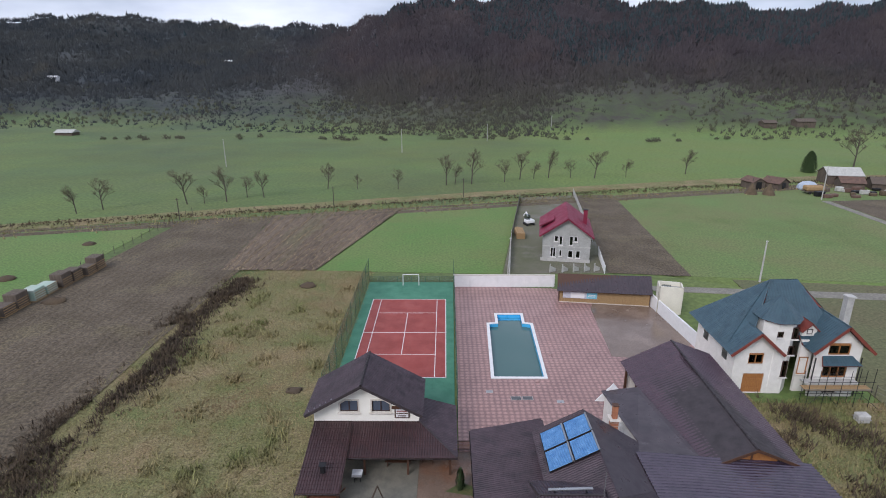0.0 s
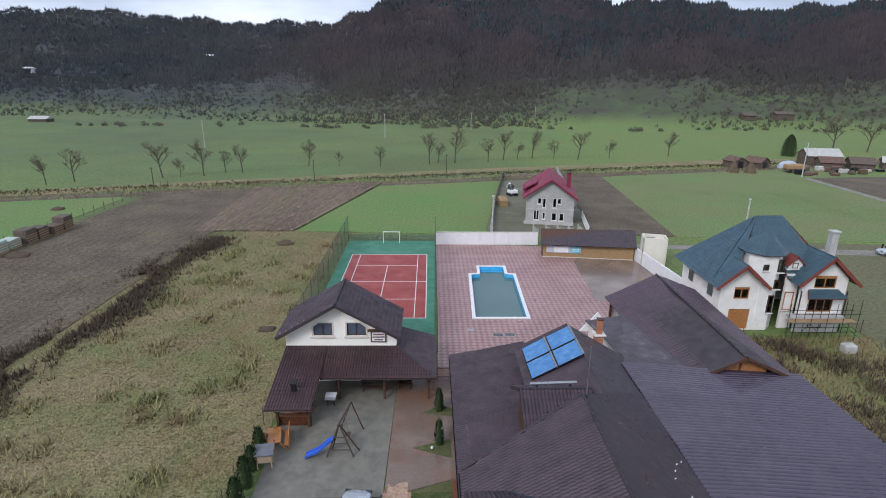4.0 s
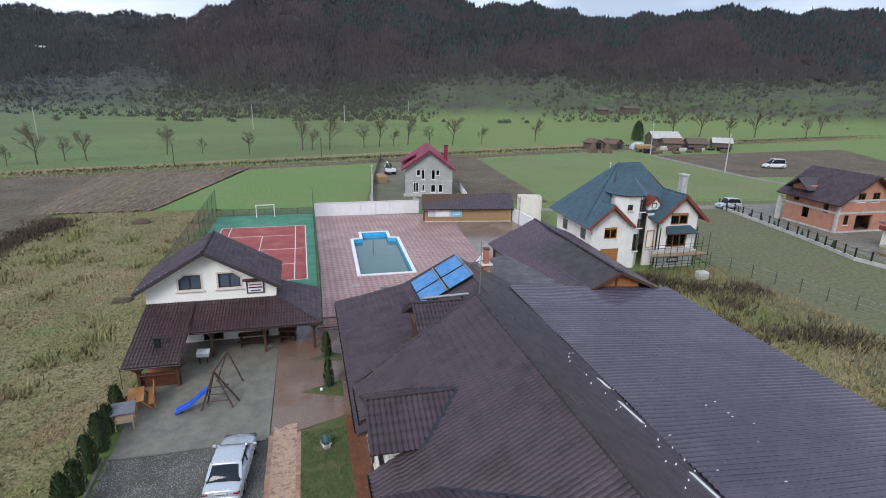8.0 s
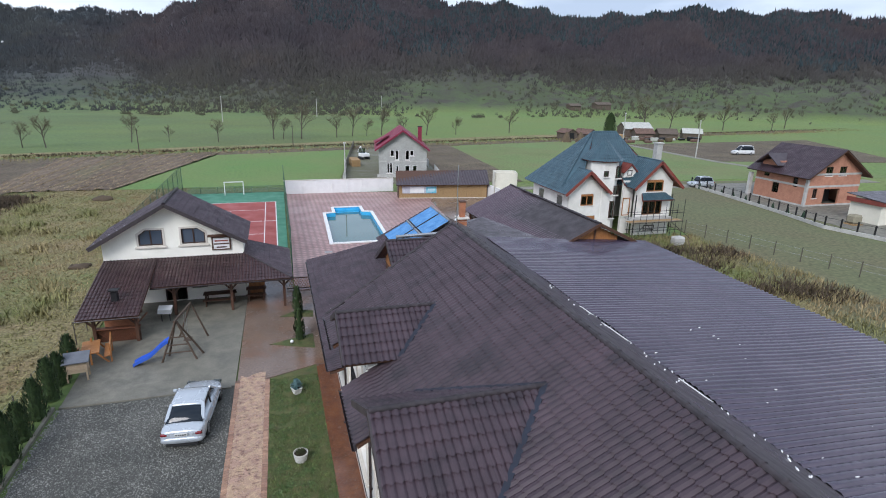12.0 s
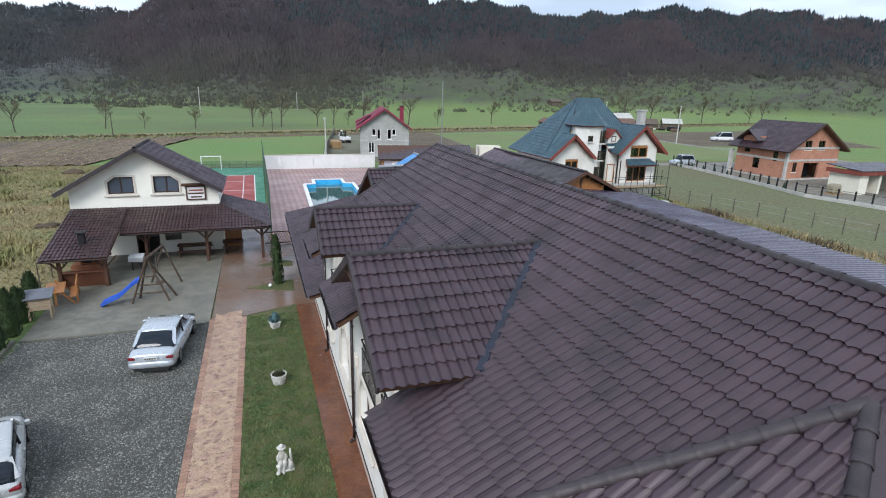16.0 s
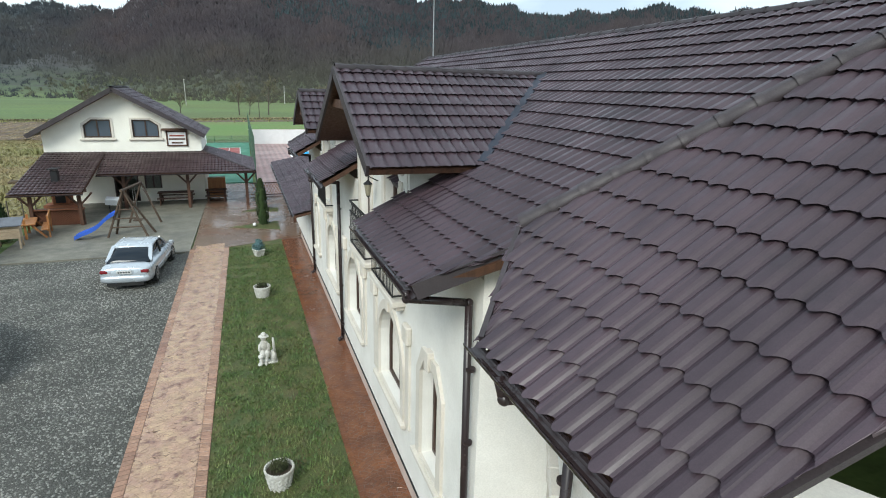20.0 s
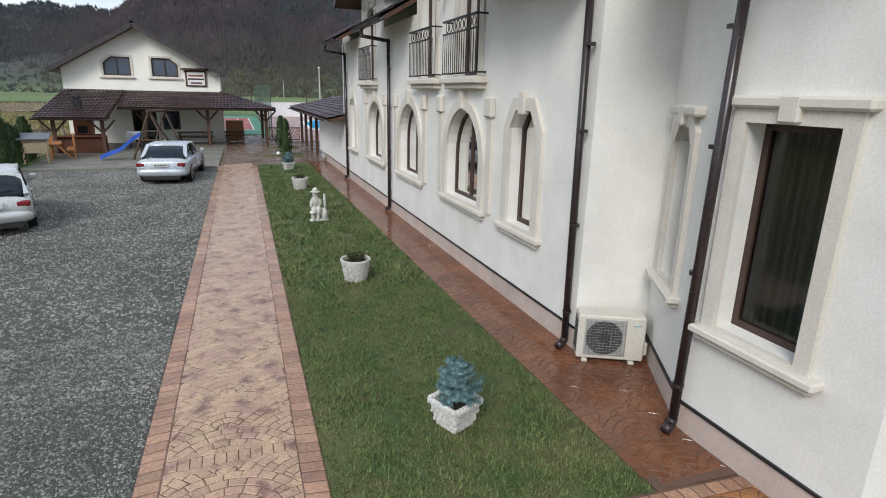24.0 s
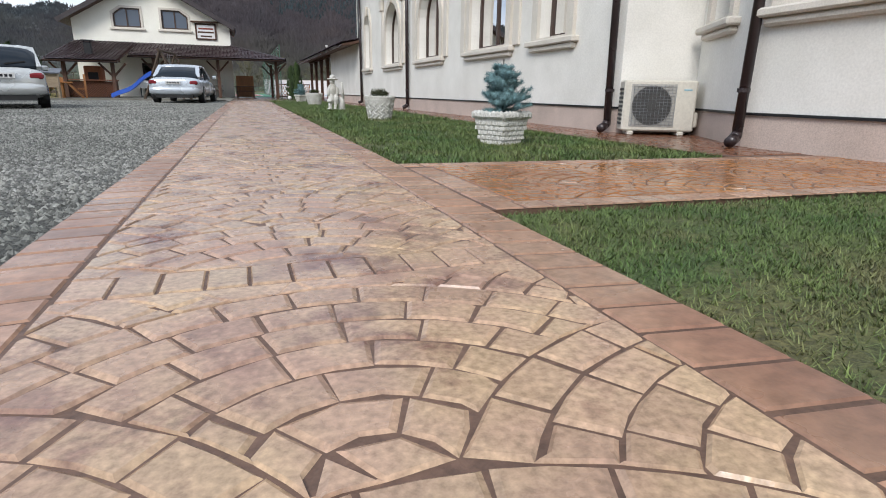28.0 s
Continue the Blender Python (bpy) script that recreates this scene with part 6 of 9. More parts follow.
vo = [bm.verts.new((x, y, 0.13)) for x, y in OUT]
vi = [bm.verts.new((x, y, 0.13)) for x, y in INN]
vb = [bm.verts.new((x, y, 0.0)) for x, y in OUT]
vc = [bm.verts.new((x, y, 0.02)) for x, y in INN]
for i in range(8):
    j = (i + 1) % 8
    for q in ((vo[i], vo[j], vi[j], vi[i]), (vb[i], vb[j], vo[j], vo[i]), (vi[i], vi[j], vc[j], vc[i])):
        bm.faces.new(q)
bmesh.ops.recalc_face_normals(bm, faces=bm.faces[:])
part("coping", bm, WHITE, pool, "white rounded coping")
bm = bmesh.new()
t = [bm.verts.new((x, y, 0.05)) for x, y in INN]
b = [bm.verts.new((x, y, -1.3)) for x, y in INN]
for i in range(8):
    bm.faces.new((t[i], t[(i + 1) % 8], b[(i + 1) % 8], b[i]))
bm.faces.new(b)
part("liner", bm, POOLBLUE, pool, "sky-blue liner")
bm = bmesh.new()
bm.faces.new([bm.verts.new((x, y, -0.42)) for x, y in INN])
part("water", bm, POOLWATER, pool, "murky green water")
for k in range(3):
    part("step", box(8.4, 11.5, 69.9 - 0.5 * k, 70.2 - 0.5 * k, -0.9, -0.15 - 0.25 * k), POOLBLUE, pool)
for x, y in ((8.48, 49.67), (9.69, 49.69), (5.79, 50.91), (12.98, 49.06)):
    g = thing("drain_cover", "grey metal cover plate set in the pavers", "cover", "covers in the terrace")
    w = 0.5 if x in (8.48, 9.69) else 0.32
    part("plate", box(x - w, x + w, y - w * 0.6, y + w * 0.6, 0.03, 0.05, bevel=0.005), STEEL if w < 0.4 else mat("dark_plate", (0.10, 0.105, 0.11), rough=0.5), g)
    part("rim", box(x - w - 0.05, x + w + 0.05, y - w * 0.6 - 0.05, y + w * 0.6 + 0.05, 0.03, 0.04), CONC_POLE, g)

# ---- white walls, shed and annex ----
setting("wall_white_back", box(2.42, 18.3, 80.7, 81.0, 0, 1.95), WHITE, "white rendered boundary wall", "wall")
part("wall_cap", box(2.35, 18.3, 80.65, 81.05, 1.95, 2.0), STONE_TRIM, bpy.data.objects["wall_white_back"])
for k in range(8):
    part("wall_pier", box(2.5 + k * 2.2, 2.7 + k * 2.2, 80.62, 80.7, 0, 1.93), WHITE, bpy.data.objects["wall_white_back"])
ew = wall_with_holes(0, 13.5, 0, 1.9, [], 0, 0.25, Matrix.Translation((31.0, 73.5, 0)) @ Matrix.Rotation(radians(-175), 4, "Z"))
setting("wall_white_east", ew, WHITE, "white rendered boundary wall", "wall")
shed = thing("open_shed", "long timber shed with plum sheet roof and a poster panel", "shed")
SP = [(17.4, 74.2, 2.05), (30.7, 72.6, 2.05), (31.5, 75.9, 3.65), (17.95, 77.2, 3.65)]
dk = part("roof_deck", slab([(x, y, z - 0.02) for x, y, z in SP], 0.08), DARKWOOD, shed)
tile_slope(dk, SP, ROOF_PLAIN, wave=0.4, step=1.2, amp=0.02, lip=0.006, panel=4, fine=5)
REED = mat("reed_cladding", (0.38, 0.25, 0.12), (0.28, 0.18, 0.085), rough=0.85, scale=6, stretch=(8, 8, 0.5), fine=20)
M = Matrix.Translation((17.9, 74.9, 0)) @ Matrix.Rotation(math.atan2(-1.75, 12.7), 4, "Z")
for k in range(34):
    part("board", box(0.05 + k * 0.375, 0.41 + k * 0.375, 0, 0.06, 0.05, 2.0, M), REED, shed)
part("base", box(0, 12.8, -0.05, 0.1, 0, 0.12, M), STONE_TRIM, shed)
part("back", box(0.3, 13, 2.0, 2.2, 0, 3.2, M), DARKWOOD, shed)
for x in (0.0, 12.8):
    part("side", box(x - 0.05, x + 0.05, 0, 2.1, 0, 2.1, M), DARKWOOD, shed)
ban = thing("printed_banner", "long pale printed banner hung on the timber shed", "banner")
part("sheet", box(0.5, 5.4, -0.1, -0.07, 0.75, 1.75, M), mat("banner_grey", (0.55, 0.56, 0.62), (0.45, 0.45, 0.5), rough=0.5, scale=1.5), ban)
part("white_panel", box(1.6, 3.6, -0.115, -0.1, 0.82, 1.68, M), WHITE, ban)
part("blue_panel", box(3.9, 5.35, -0.115, -0.1, 0.8, 1.7, M), mat("banner_blue", (0.10, 0.42, 0.55), (0.25, 0.55, 0.65), rough=0.4, scale=2), ban)
for z in (1.05, 1.3):
    part("lettering", box(4.1, 5.1, -0.125, -0.115, z, z + 0.1, M), WHITE, ban)
annex = thing("pump_house", "plain white pump house with an open flat roof", "building")
M2 = Matrix.Translation((31.4, 73.2, 0)) @ Matrix.Rotation(radians(-14), 4, "Z")
for a in ((0, 3.2, -2.2, -2.0), (0, 3.2, 0.0, 0.2), (0, 0.2, -2.2, 0.2), (3.0, 3.2, -2.2, 0.2)):
    part("wall", box(*a, 0, 4.0, M2), CREAMWALL, annex)
part("roof", box(0.2, 3.0, -2.0, 0.0, 3.3, 3.4, M2), STEEL, annex)
part("roof_light", box(0.6, 1.7, -1.6, -0.4, 3.4, 3.7, M2), GLASS, annex)

# ---- the villa under construction ----
villa = thing("villa", "large unfinished white villa with teal tile roof and red eaves", "house")
BRICKRED = mat("red_brown_trim", (0.22, 0.05, 0.035), (0.17, 0.04, 0.03), rough=0.55, fine=20)


def y_wall(parent, pts, y, t, holes, material, label=""):
    bm = wall_with_holes(0, 0, 0, 0, holes, y, t, TURNY, outer=pts)
    bmesh.ops.recalc_face_normals(bm, faces=bm.faces[:])
    return part("wall", bm, material, parent, label)


def y_window(parent, x0, x1, z0, z1, y, frame_mat=None, arched=False, bars=1, name="window", label=""):
    """A framed window or door set in a wall that faces -y."""
    w = part(name, box(x0, x1, y + 0.1, y + 0.14, z0, z1), GLASS, parent, label)
    fm = frame_mat or WOOD
    for a, b, c, d in ((x0, x0 + 0.09, z0, z1), (x1 - 0.09, x1, z0, z1), (x0, x1, z0, z0 + 0.09), (x0, x1, z1 - 0.09, z1)):
        part("frame", box(a, b, y + 0.04, y + 0.11, c, d), fm, w)
    for k in range(bars):
        c = x0 + (x1 - x0) * (k + 1) / (bars + 1)
        part("mullion", box(c - 0.05, c + 0.05, y + 0.04, y + 0.11, z0, z1), fm, w)
    if arched:
        xc, r = (x0 + x1) / 2, (x1 - x0) / 2
        pts = [(xc + r * math.cos(math.pi * k / 8), z1 + 0.28 * math.sin(math.pi * k / 8)) for k in range(9)]
        part("arch_head", prism(pts, "y", y + 0.05, y + 0.12), fm, w)
    part("sill", box(x0 - 0.12, x1 + 0.12, y - 0.08, y + 0.05, z0 - 0.09, z0), STUCCO, w)
    return w


def hole(x0, x1, z0, z1):
    return [(x0, z0), (x1, z0), (x1, z1), (x0, z1)]


def roof_plane(parent, poly, material, label="", tiles=True, under=None):
    dk = part("roof_deck", slab([(a, b, c - 0.02) for a, b, c in poly], 0.14), under or BRICKRED, parent, label)
    if tiles:
        tile_slope(dk, poly, material, wave=0.3, step=0.42, fine=3, panel=5)
    return dk


VF = 50.8
# left block with the garage
y_wall(villa, [(31.1, 0), (35.3, 0), (35.3, 5.2), (33.1, 7.0), (31.1, 5.3)], VF, 0.3, [hole(32.3, 34.5, 0.1, 2.35), hole(32.55, 34.1, 3.5, 4.75)], STUCCO, "white gable wall with garage")
y_window(villa, 32.55, 34.1, 3.5, 4.6, VF, WOOD, True)
gd = part("garage_door", box(32.3, 34.5, VF + 0.1, VF + 0.16, 0.1, 2.35), WOOD, villa, "brown panelled garage door")
for k in range(4):
    part("door_panel", box(32.4, 34.4, VF + 0.07, VF + 0.1, 0.2 + k * 0.54, 0.64 + k * 0.54, bevel=0.02), WOOD, gd)
part("wall", box(31.1, 31.4, VF + 0.3, 59.3, 0, 4.95), STUCCO, villa)
part("wall", box(31.4, 43.6, 59.0, 59.3, 0, 4.9), STUCCO, villa)
part("wall", box(43.3, 43.6, VF, 59.0, 0, 5.2), STUCCO, villa)
for k, y in enumerate((52.2, 56.6)):
    part("window", box(31.07, 31.11, y, y + 1.1, 3.1, 4.3), GLASS, villa)
# turret
bm = bmesh.new()
TC, TR = (35.75, 52.45), 1.85
res = bmesh.ops.create_cone(bm, cap_ends=True, segments=8, radius1=TR, radius2=TR, depth=8.2, matrix=Matrix.Translation((*TC, 4.1)) @ Matrix.Rotation(radians(22.5), 4, "Z"))
part("turret", bm, STUCCO, villa, "white eight-sided turret")
for k in range(8):
    a0, a1 = radians(22.5 + 45 * k), radians(67.5 + 45 * k)
    R2 = TR + 0.45
    tri = [(TC[0] + R2 * math.cos(a0), TC[1] + R2 * math.sin(a0), 8.25), (TC[0] + R2 * math.cos(a1), TC[1] + R2 * math.sin(a1), 8.25), (*TC, 10.6)]
    roof_plane(villa, tri, TEAL)
    ridge_caps(villa, tri[0], tri[2], 0.07, 0.8, material=TEAL)
for x0, z0, z1 in ((35.0, 6.6, 7.2), (36.5, 6.4, 7.7), (36.4, 4.6, 5.6), (36.1, 2.0, 3.9)):
    y_window(villa, x0, x0 + 0.55, z0, z1, TC[1] - TR + 0.0, FRAME, False, 0)
# right block
y_wall(villa, [(39.0, 0), (43.6, 0), (43.6, 5.9), (41.3, 8.0), (39.0, 5.9)], 50.2, 0.3, [hole(40.2, 42.4, 4.9, 6.2), hole(40.0, 42.5, 2.3, 3.9)], STUCCO, "white gable wall with bay")
y_window(villa, 40.2, 42.4, 4.9, 6.0, 50.2, WOOD, True)
y_window(villa, 40.0, 42.5, 2.3, 3.9, 50.2, WOOD, False, 2)
y_window(villa, 40.4, 41.8, 0.5, 1.1, 50.12, FRAME, False, 0)
part("wall", box(38.0, 39.3, 51.2, 51.5, 0, 6.0), STUCCO, villa)
y_window(villa, 38.05, 39.0, 2.1, 4.1, 51.1, WOOD, False, 0, "door", "tall brown entrance door")
bayr = [(39.2, 49.2, 4.15), (43.2, 49.2, 4.15), (42.7, 50.2, 4.75), (39.7, 50.2, 4.75)]
roof_plane(villa, bayr, TEAL, "little bay roof")
part("balcony", box(37.9, 43.4, 49.3, 50.2, 1.95, 2.12), CONC_POLE, villa)
# main roof
A, B = (36.3, 55.7, 10.95), (39.25, 55.8, 10.95)
W0, W1, E1, E0 = (30.3, 51.5, 4.95), (30.3, 60.2, 5.0), (44.2, 60.2, 5.0), (44.2, 52.0, 5.1)
roof_plane(villa, [W1, W0, A], TEAL, under=TEAL)
roof_plane(villa, [W0, (33.1, 51.6, 7.05), A], TEAL, tiles=False, under=TEAL)
roof_plane(villa, [E1, W1, A, B], TEAL)
roof_plane(villa, [E0, E1, B], TEAL)
roof_plane(villa, [(34.6, 51.9, 6.3), (42.0, 51.9, 6.3), (41.2, 53.2, 7.9), B, A, (34.4, 53.2, 7.6)], TEAL)
for a, b in ((W1, A), (A, B), (E1, B), (A, (33.1, 51.6, 7.2))):
    ridge_caps(villa, a, b, 0.08, 0.8, material=TEAL)
# gable roofs
for xl, xr, xp, ez, pz, y0, y1 in ((30.25, 35.75, 33.05, 4.95, 7.32, 50.0, 56.5), (38.25, 44.5, 41.3, 5.4, 8.3, 49.5, 55.2)):
    roof_plane(villa, [(xl, y1, ez), (xl, y0, ez), (xp, y0, pz), (xp, y1, pz)], TEAL)
    roof_plane(villa, [(xr, y0, ez), (xr, y1, ez), (xp, y1, pz), (xp, y0, pz)], TEAL)
    for xe in (xl, xr):
        part("barge_board", beam((xe, y0 - 0.03, ez - 0.12), (xp, y0 - 0.03, pz - 0.1), 0.06, 0.3), BRICKRED, villa, "red-brown barge board")
    ridge_caps(villa, (xp, y0, pz + 0.02), (xp, y1, pz + 0.02), 0.08, 0.8, material=TEAL)
# small arched dormer between turret and right gable
part("dormer_wall", prism([(38.1, 6.3), (39.6, 6.3), (39.6, 7.0), (38.85, 7.7), (38.1, 7.0)], "y", 51.6, 53.5), STUCCO, villa)
y_window(villa, 38.55, 39.15, 6.5, 7.1, 51.55, FRAME, False, 0)
for s in (-1, 1):
    part("dormer_roof", slab([(38.85 + s * 1.0, 51.3, 6.85), (38.85 + s * 1.0, 53.6, 6.85), (38.85, 53.6, 7.85), (38.85, 51.3, 7.85)], 0.1), BRICKRED, villa)
roof_plane(villa, [(38.0, 51.0, 5.6), (39.3, 51.0, 5.6), (39.3, 52.0, 6.4), (38.0, 52.0, 6.4)], TEAL)
vch = part("chimney", box(43.6, 44.3, 53.6, 54.3, 4.5, 9.7), CONC_POLE, villa, "tall pale block chimney")
part("chimney_cap", box(43.5, 44.4, 53.5, 54.4, 9.7, 9.85), CONC_POLE, vch)
for x, y in ((31.25, 51.0), (31.25, 57.0), (39.0, 50.1), (43.7, 50.1)):
    part("downpipe", rod((x - 0.03, y - 0.05, 0.1), (x - 0.03, y - 0.05, 4.6), 0.06, n=6), IRON, villa)
# scaffolding along the right block
sc = thing("scaffolding", "rusty tube scaffolding with planks before the villa", "scaffolding")
for x in (37.6, 39.2, 40.8, 42.4, 43.9):
    for y in (48.2, 49.2):
        part("standard", rod((x, y, 0), (x, y, 4.4 if y < 49 else 3.6), 0.03, n=5), IRON, sc)
    part("transom", rod((x, 48.1, 1.9), (x, 49.3, 1.9), 0.03, n=5), IRON, sc)
for y in (48.2, 49.2):
    for z in (1.0, 1.9, 2.9):
        part("ledger", rod((37.4, y, z), (44.1, y, z), 0.028, n=5), IRON, sc)
for k in range(4):
    part("plank", box(37.3, 44.0, 48.2 + k * 0.25, 48.42 + k * 0.25, 1.93, 1.98), mat("grey_plank", (0.24, 0.2, 0.14), rough=0.85) if k == 0 else REED, sc)
for a, b in (((37.6, 48.2, 0.1), (39.2, 48.2, 1.9)), ((42.4, 48.2, 1.9), (44.6, 47.6, 0.1)), ((40.8, 48.2, 0.1), (39.2, 48.2, 1.9))):
    part("brace", rod(a, b, 0.025, n=5), IRON, sc)
crate = thing("stone_block", "pale block of building stone in the weeds", "block")
part("block", box(41.0, 42.2, 45.4, 46.3, 0, 0.9, pose(0, 0, 0), bevel=0.12), CONC_POLE, crate)
part("band", box(40.98, 42.22, 45.38, 46.32, 0.4, 0.44), STEEL, crate)

# ---- grey block house with the crimson roof ----
red = thing("grey_house", "small grey block house with crimson tile roof", "house")
RX0, RX1, RY, RB = 18.7, 27.2, 93.6, 106.0
y_wall(red, [(RX0, 0), (RX1, 0), (RX1, 5.0), (22.95, 7.9), (RX0, 5.0)], RY, 0.3,
       [hole(20.1, 21.1, 0.7, 2.5), hole(21.7, 22.2, 0.9, 2.1), hole(23.3, 24.2, 0.7, 2.1), hole(24.7, 25.5, 0.7, 2.1), hole(20.7, 21.4, 3.6, 4.7), hole(21.6, 22.2, 3.0, 4.7), hole(23.4, 24.1, 3.0, 4.7), hole(24.2, 24.9, 3.7, 4.7)], GREYBLOCK, "bare grey block gable wall")
for x0, x1, z0, z1 in ((21.7, 22.2, 0.9, 2.1), (23.3, 24.2, 0.7, 2.1), (24.7, 25.5, 0.7, 2.1), (20.7, 21.4, 3.6, 4.7), (21.6, 22.2, 3.0, 4.7), (23.4, 24.1, 3.0, 4.7), (24.2, 24.9, 3.7, 4.7)):
    y_window(red, x0, x1, z0, z1, RY, WHITE, False, 0)
y_window(red, 20.1, 21.1, 0.7, 2.5, RY, WHITE, False, 1, "door", "white double door")
part("wall", box(RX0, RX0 + 0.3, RY + 0.3, RB, 0, 5.0), GREYBLOCK, red)
part("wall", box(RX1 - 0.3, RX1, RY + 0.3, RB, 0, 5.0), GREYBLOCK, red)
part("wall", prism([(RX0, 0), (RX1, 0), (RX1, 5), (22.95, 7.9), (RX0, 5)], "y", RB - 0.3, RB), GREYBLOCK, red)
part("floor_band", box(RX0 - 0.03, RX1 + 0.03, RY - 0.04, RY, 2.65, 2.85), CONC_POLE, red)
part("plinth", box(RX0 - 0.3, RX1 + 0.1, RY - 0.3, RY, 0, 0.5), CONC_POLE, red)
for xe, s in ((18.0, -1), (27.7, 1)):
    poly = [(xe, RB + 0.4, 4.75), (xe, 92.8, 4.75), (22.95, 92.8, 8.1), (22.95, RB + 0.4, 8.1)]
    roof_plane(red, poly, MAGENTA, under=DARKWOOD)
    part("barge_board", beam((xe, 92.76, 4.66), (22.95, 92.76, 8.0), 0.06, 0.25), MAGENTA, red)
roof_plane(red, [(17.9, 96.5, 5.6), (17.9, 100.5, 5.6), (20.5, 100.5, 6.9), (20.5, 96.5, 6.9)], MAGENTA, under=MAGENTA)
red.matrix_world = Matrix.Translation((22.6, 93.0, 0)) @ Matrix.Rotation(radians(-10), 4, "Z") @ Matrix.Diagonal((0.97, 0.97, 1, 1)) @ Matrix.Translation((-22.95, -93.6, 0))
rc = part("chimney", box(26.0, 26.7, 99, 99.7, 5.0, 8.3), MAGENTA, red, "crimson clad chimney")
part("chimney_cap", box(25.9, 26.8, 98.9, 99.8, 8.3, 8.4), IRON, rc)
for k, x in enumerate((18.8, 20.9, 22.8, 24.7, 26.4)):
    fp = thing("concrete_fence_panel", "raw concrete fence panel leaning in the yard", "fence", "concrete panels in the yard", at=pose(x, 87.3 + 0.1 * k, 0, 0, 0, 12))
    part("post", box(-0.08, 0.08, -0.08, 0.08, 0, 1.5), CONC_POLE, fp)
    part("panel", slab([(0.1, 0, 1.2), (1.1, 0.3, 0.6), (1.1, 0.3, 0.1), (0.1, 0, 0.1)], 0.06), CONC_POLE, fp)
def slat_fence(name, a, b, h, n, material, label):
    f = thing(name, label, "fence")
    a, b = Vector((*a, 0)), Vector((*b, 0))
    for i in range(n + 1):
        p = a.lerp(b, i / n)
        part("post", box(p.x - 0.07, p.x + 0.07, p.y - 0.07, p.y + 0.07, 0, h), material, f)
        if i < n:
            q = a.lerp(b, (i + 1) / n)
            for z in (0.15, 0.5, 0.85):
                if z * h < h:
                    part("panel", beam(p + Vector((0, 0, z * h)), q + Vector((0, 0, z * h)), 0.04, 0.28 * h), material, f)
slat_fence("yard_fence", (11.6, 86.6), (14.7, 108), 1.6, 9, CONC_POLE, "grey precast fence along the neighbour's yard")
slat_fence("yard_fence_far", (14.7, 108), (21.2, 145), 1.3, 12, mat("dull_fence", (0.2, 0.19, 0.15), rough=0.9), "weathered fence along the neighbour's yard")
slat_fence("yard_fence_east", (27.9, 86.8), (29.5, 97.0), 1.5, 6, WHITE, "white precast fence with stepped panels")
slat_fence("yard_wall_east", (30.5, 105), (36.6, 150), 1.4, 10, CONC_POLE, "long grey precast wall")
dg = thing("digger", "small white excavator parked in the yard", "excavator", at=pose(19.6, 117.5, 0, 0, 0, 20))
for s in (-1, 1):
    part("track", box(s * 0.8 - 0.2, s * 0.8 + 0.2, -1.1, 1.1, 0, 0.55, bevel=0.15), IRON, dg)
part("body", box(-0.9, 0.9, -1.0, 0.8, 0.6, 1.3, bevel=0.1), WHITE, dg)
part("cab", box(-0.85, 0.1, -0.5, 0.7, 1.3, 2.4, bevel=0.1), GLASS, dg)
part("boom", rods([(0.4, 0.8, 1.2), (0.4, 2.2, 2.4), (0.4, 3.4, 1.2)], 0.14, 6), WHITE, dg)
lg = thing("timber_stack", "stack of pale sawn timber by the fence", "timber")
for k in range(12):
    part("baulk", box(15.6 + (k % 4) * 0.42, 15.98 + (k % 4) * 0.42, 106.5, 111.5 - 0.3 * (k % 3), 0.05 + (k // 4) * 0.42, 0.43 + (k // 4) * 0.42), REED, lg)

# ---- orange brick shell house ----
og = thing("brick_house", "unfinished orange hollow-brick house with plum roof", "house", at=pose(73.7, 58.8, 0, 0, 0, 0))
y_wall(og, [(0, 0), (10, 0), (10, 4.7), (5, 8.0), (0, 4.7)], 0, 0.3, [hole(3.4, 6.4, 0.3, 2.5), hole(1.3, 2.1, 1.2, 2.6), hole(3.0, 4.3, 4.4, 5.7), hole(5.6, 6.9, 4.4, 5.7)], HOLLOWBRICK, "bare hollow-brick gable wall")
for x0, x1, z0, z1 in ((3.0, 4.3, 4.4, 5.7), (5.6, 6.9, 4.4, 5.7), (1.3, 2.1, 1.2, 2.6)):
    y_window(og, x0, x1, z0, z1, 0.0, FRAME, False, 1)
# black sheet behind the opening stands in for the unlit inside
part("dark_room", box(3.4, 6.4, 1.5, 1.6, 0.3, 2.5), IRON, og)
sw = wall_with_holes(0, 9, 0, 4.7, [hole(1.6, 2.4, 2.6, 4.2), hole(4.6, 5.8, 1.2, 2.7), hole(6.6, 7.6, 3.4, 4.6)], 0, 0.3)
part("wall", sw, HOLLOWBRICK, og, "bare hollow-brick side wall")
for y0, y1, z0, z1 in ((1.6, 2.4, 2.6, 4.2), (4.6, 5.8, 1.2, 2.7), (6.6, 7.6, 3.4, 4.6)):
    part("window", box(0.12, 0.16, y0, y1, z0, z1), GLASS, og)
part("wall", box(9.7, 10, 0.3, 9, 0, 4.7), HOLLOWBRICK, og)
part("wall", box(0.3, 9.7, 8.7, 9, 0, 4.7), HOLLOWBRICK, og)
for z in (0.0, 2.75, 4.5):
    part("ring_beam", box(-0.04, 10.04, -0.04, 0.0, z, z + 0.28), CONC_POLE, og)
    part("ring_beam", box(-0.04, 0.0, 0, 9, z, z + 0.28), CONC_POLE, og)
part("corner_pier", box(-0.06, 0.3, -0.06, 0.3, 0, 4.7), CONC_POLE, og)
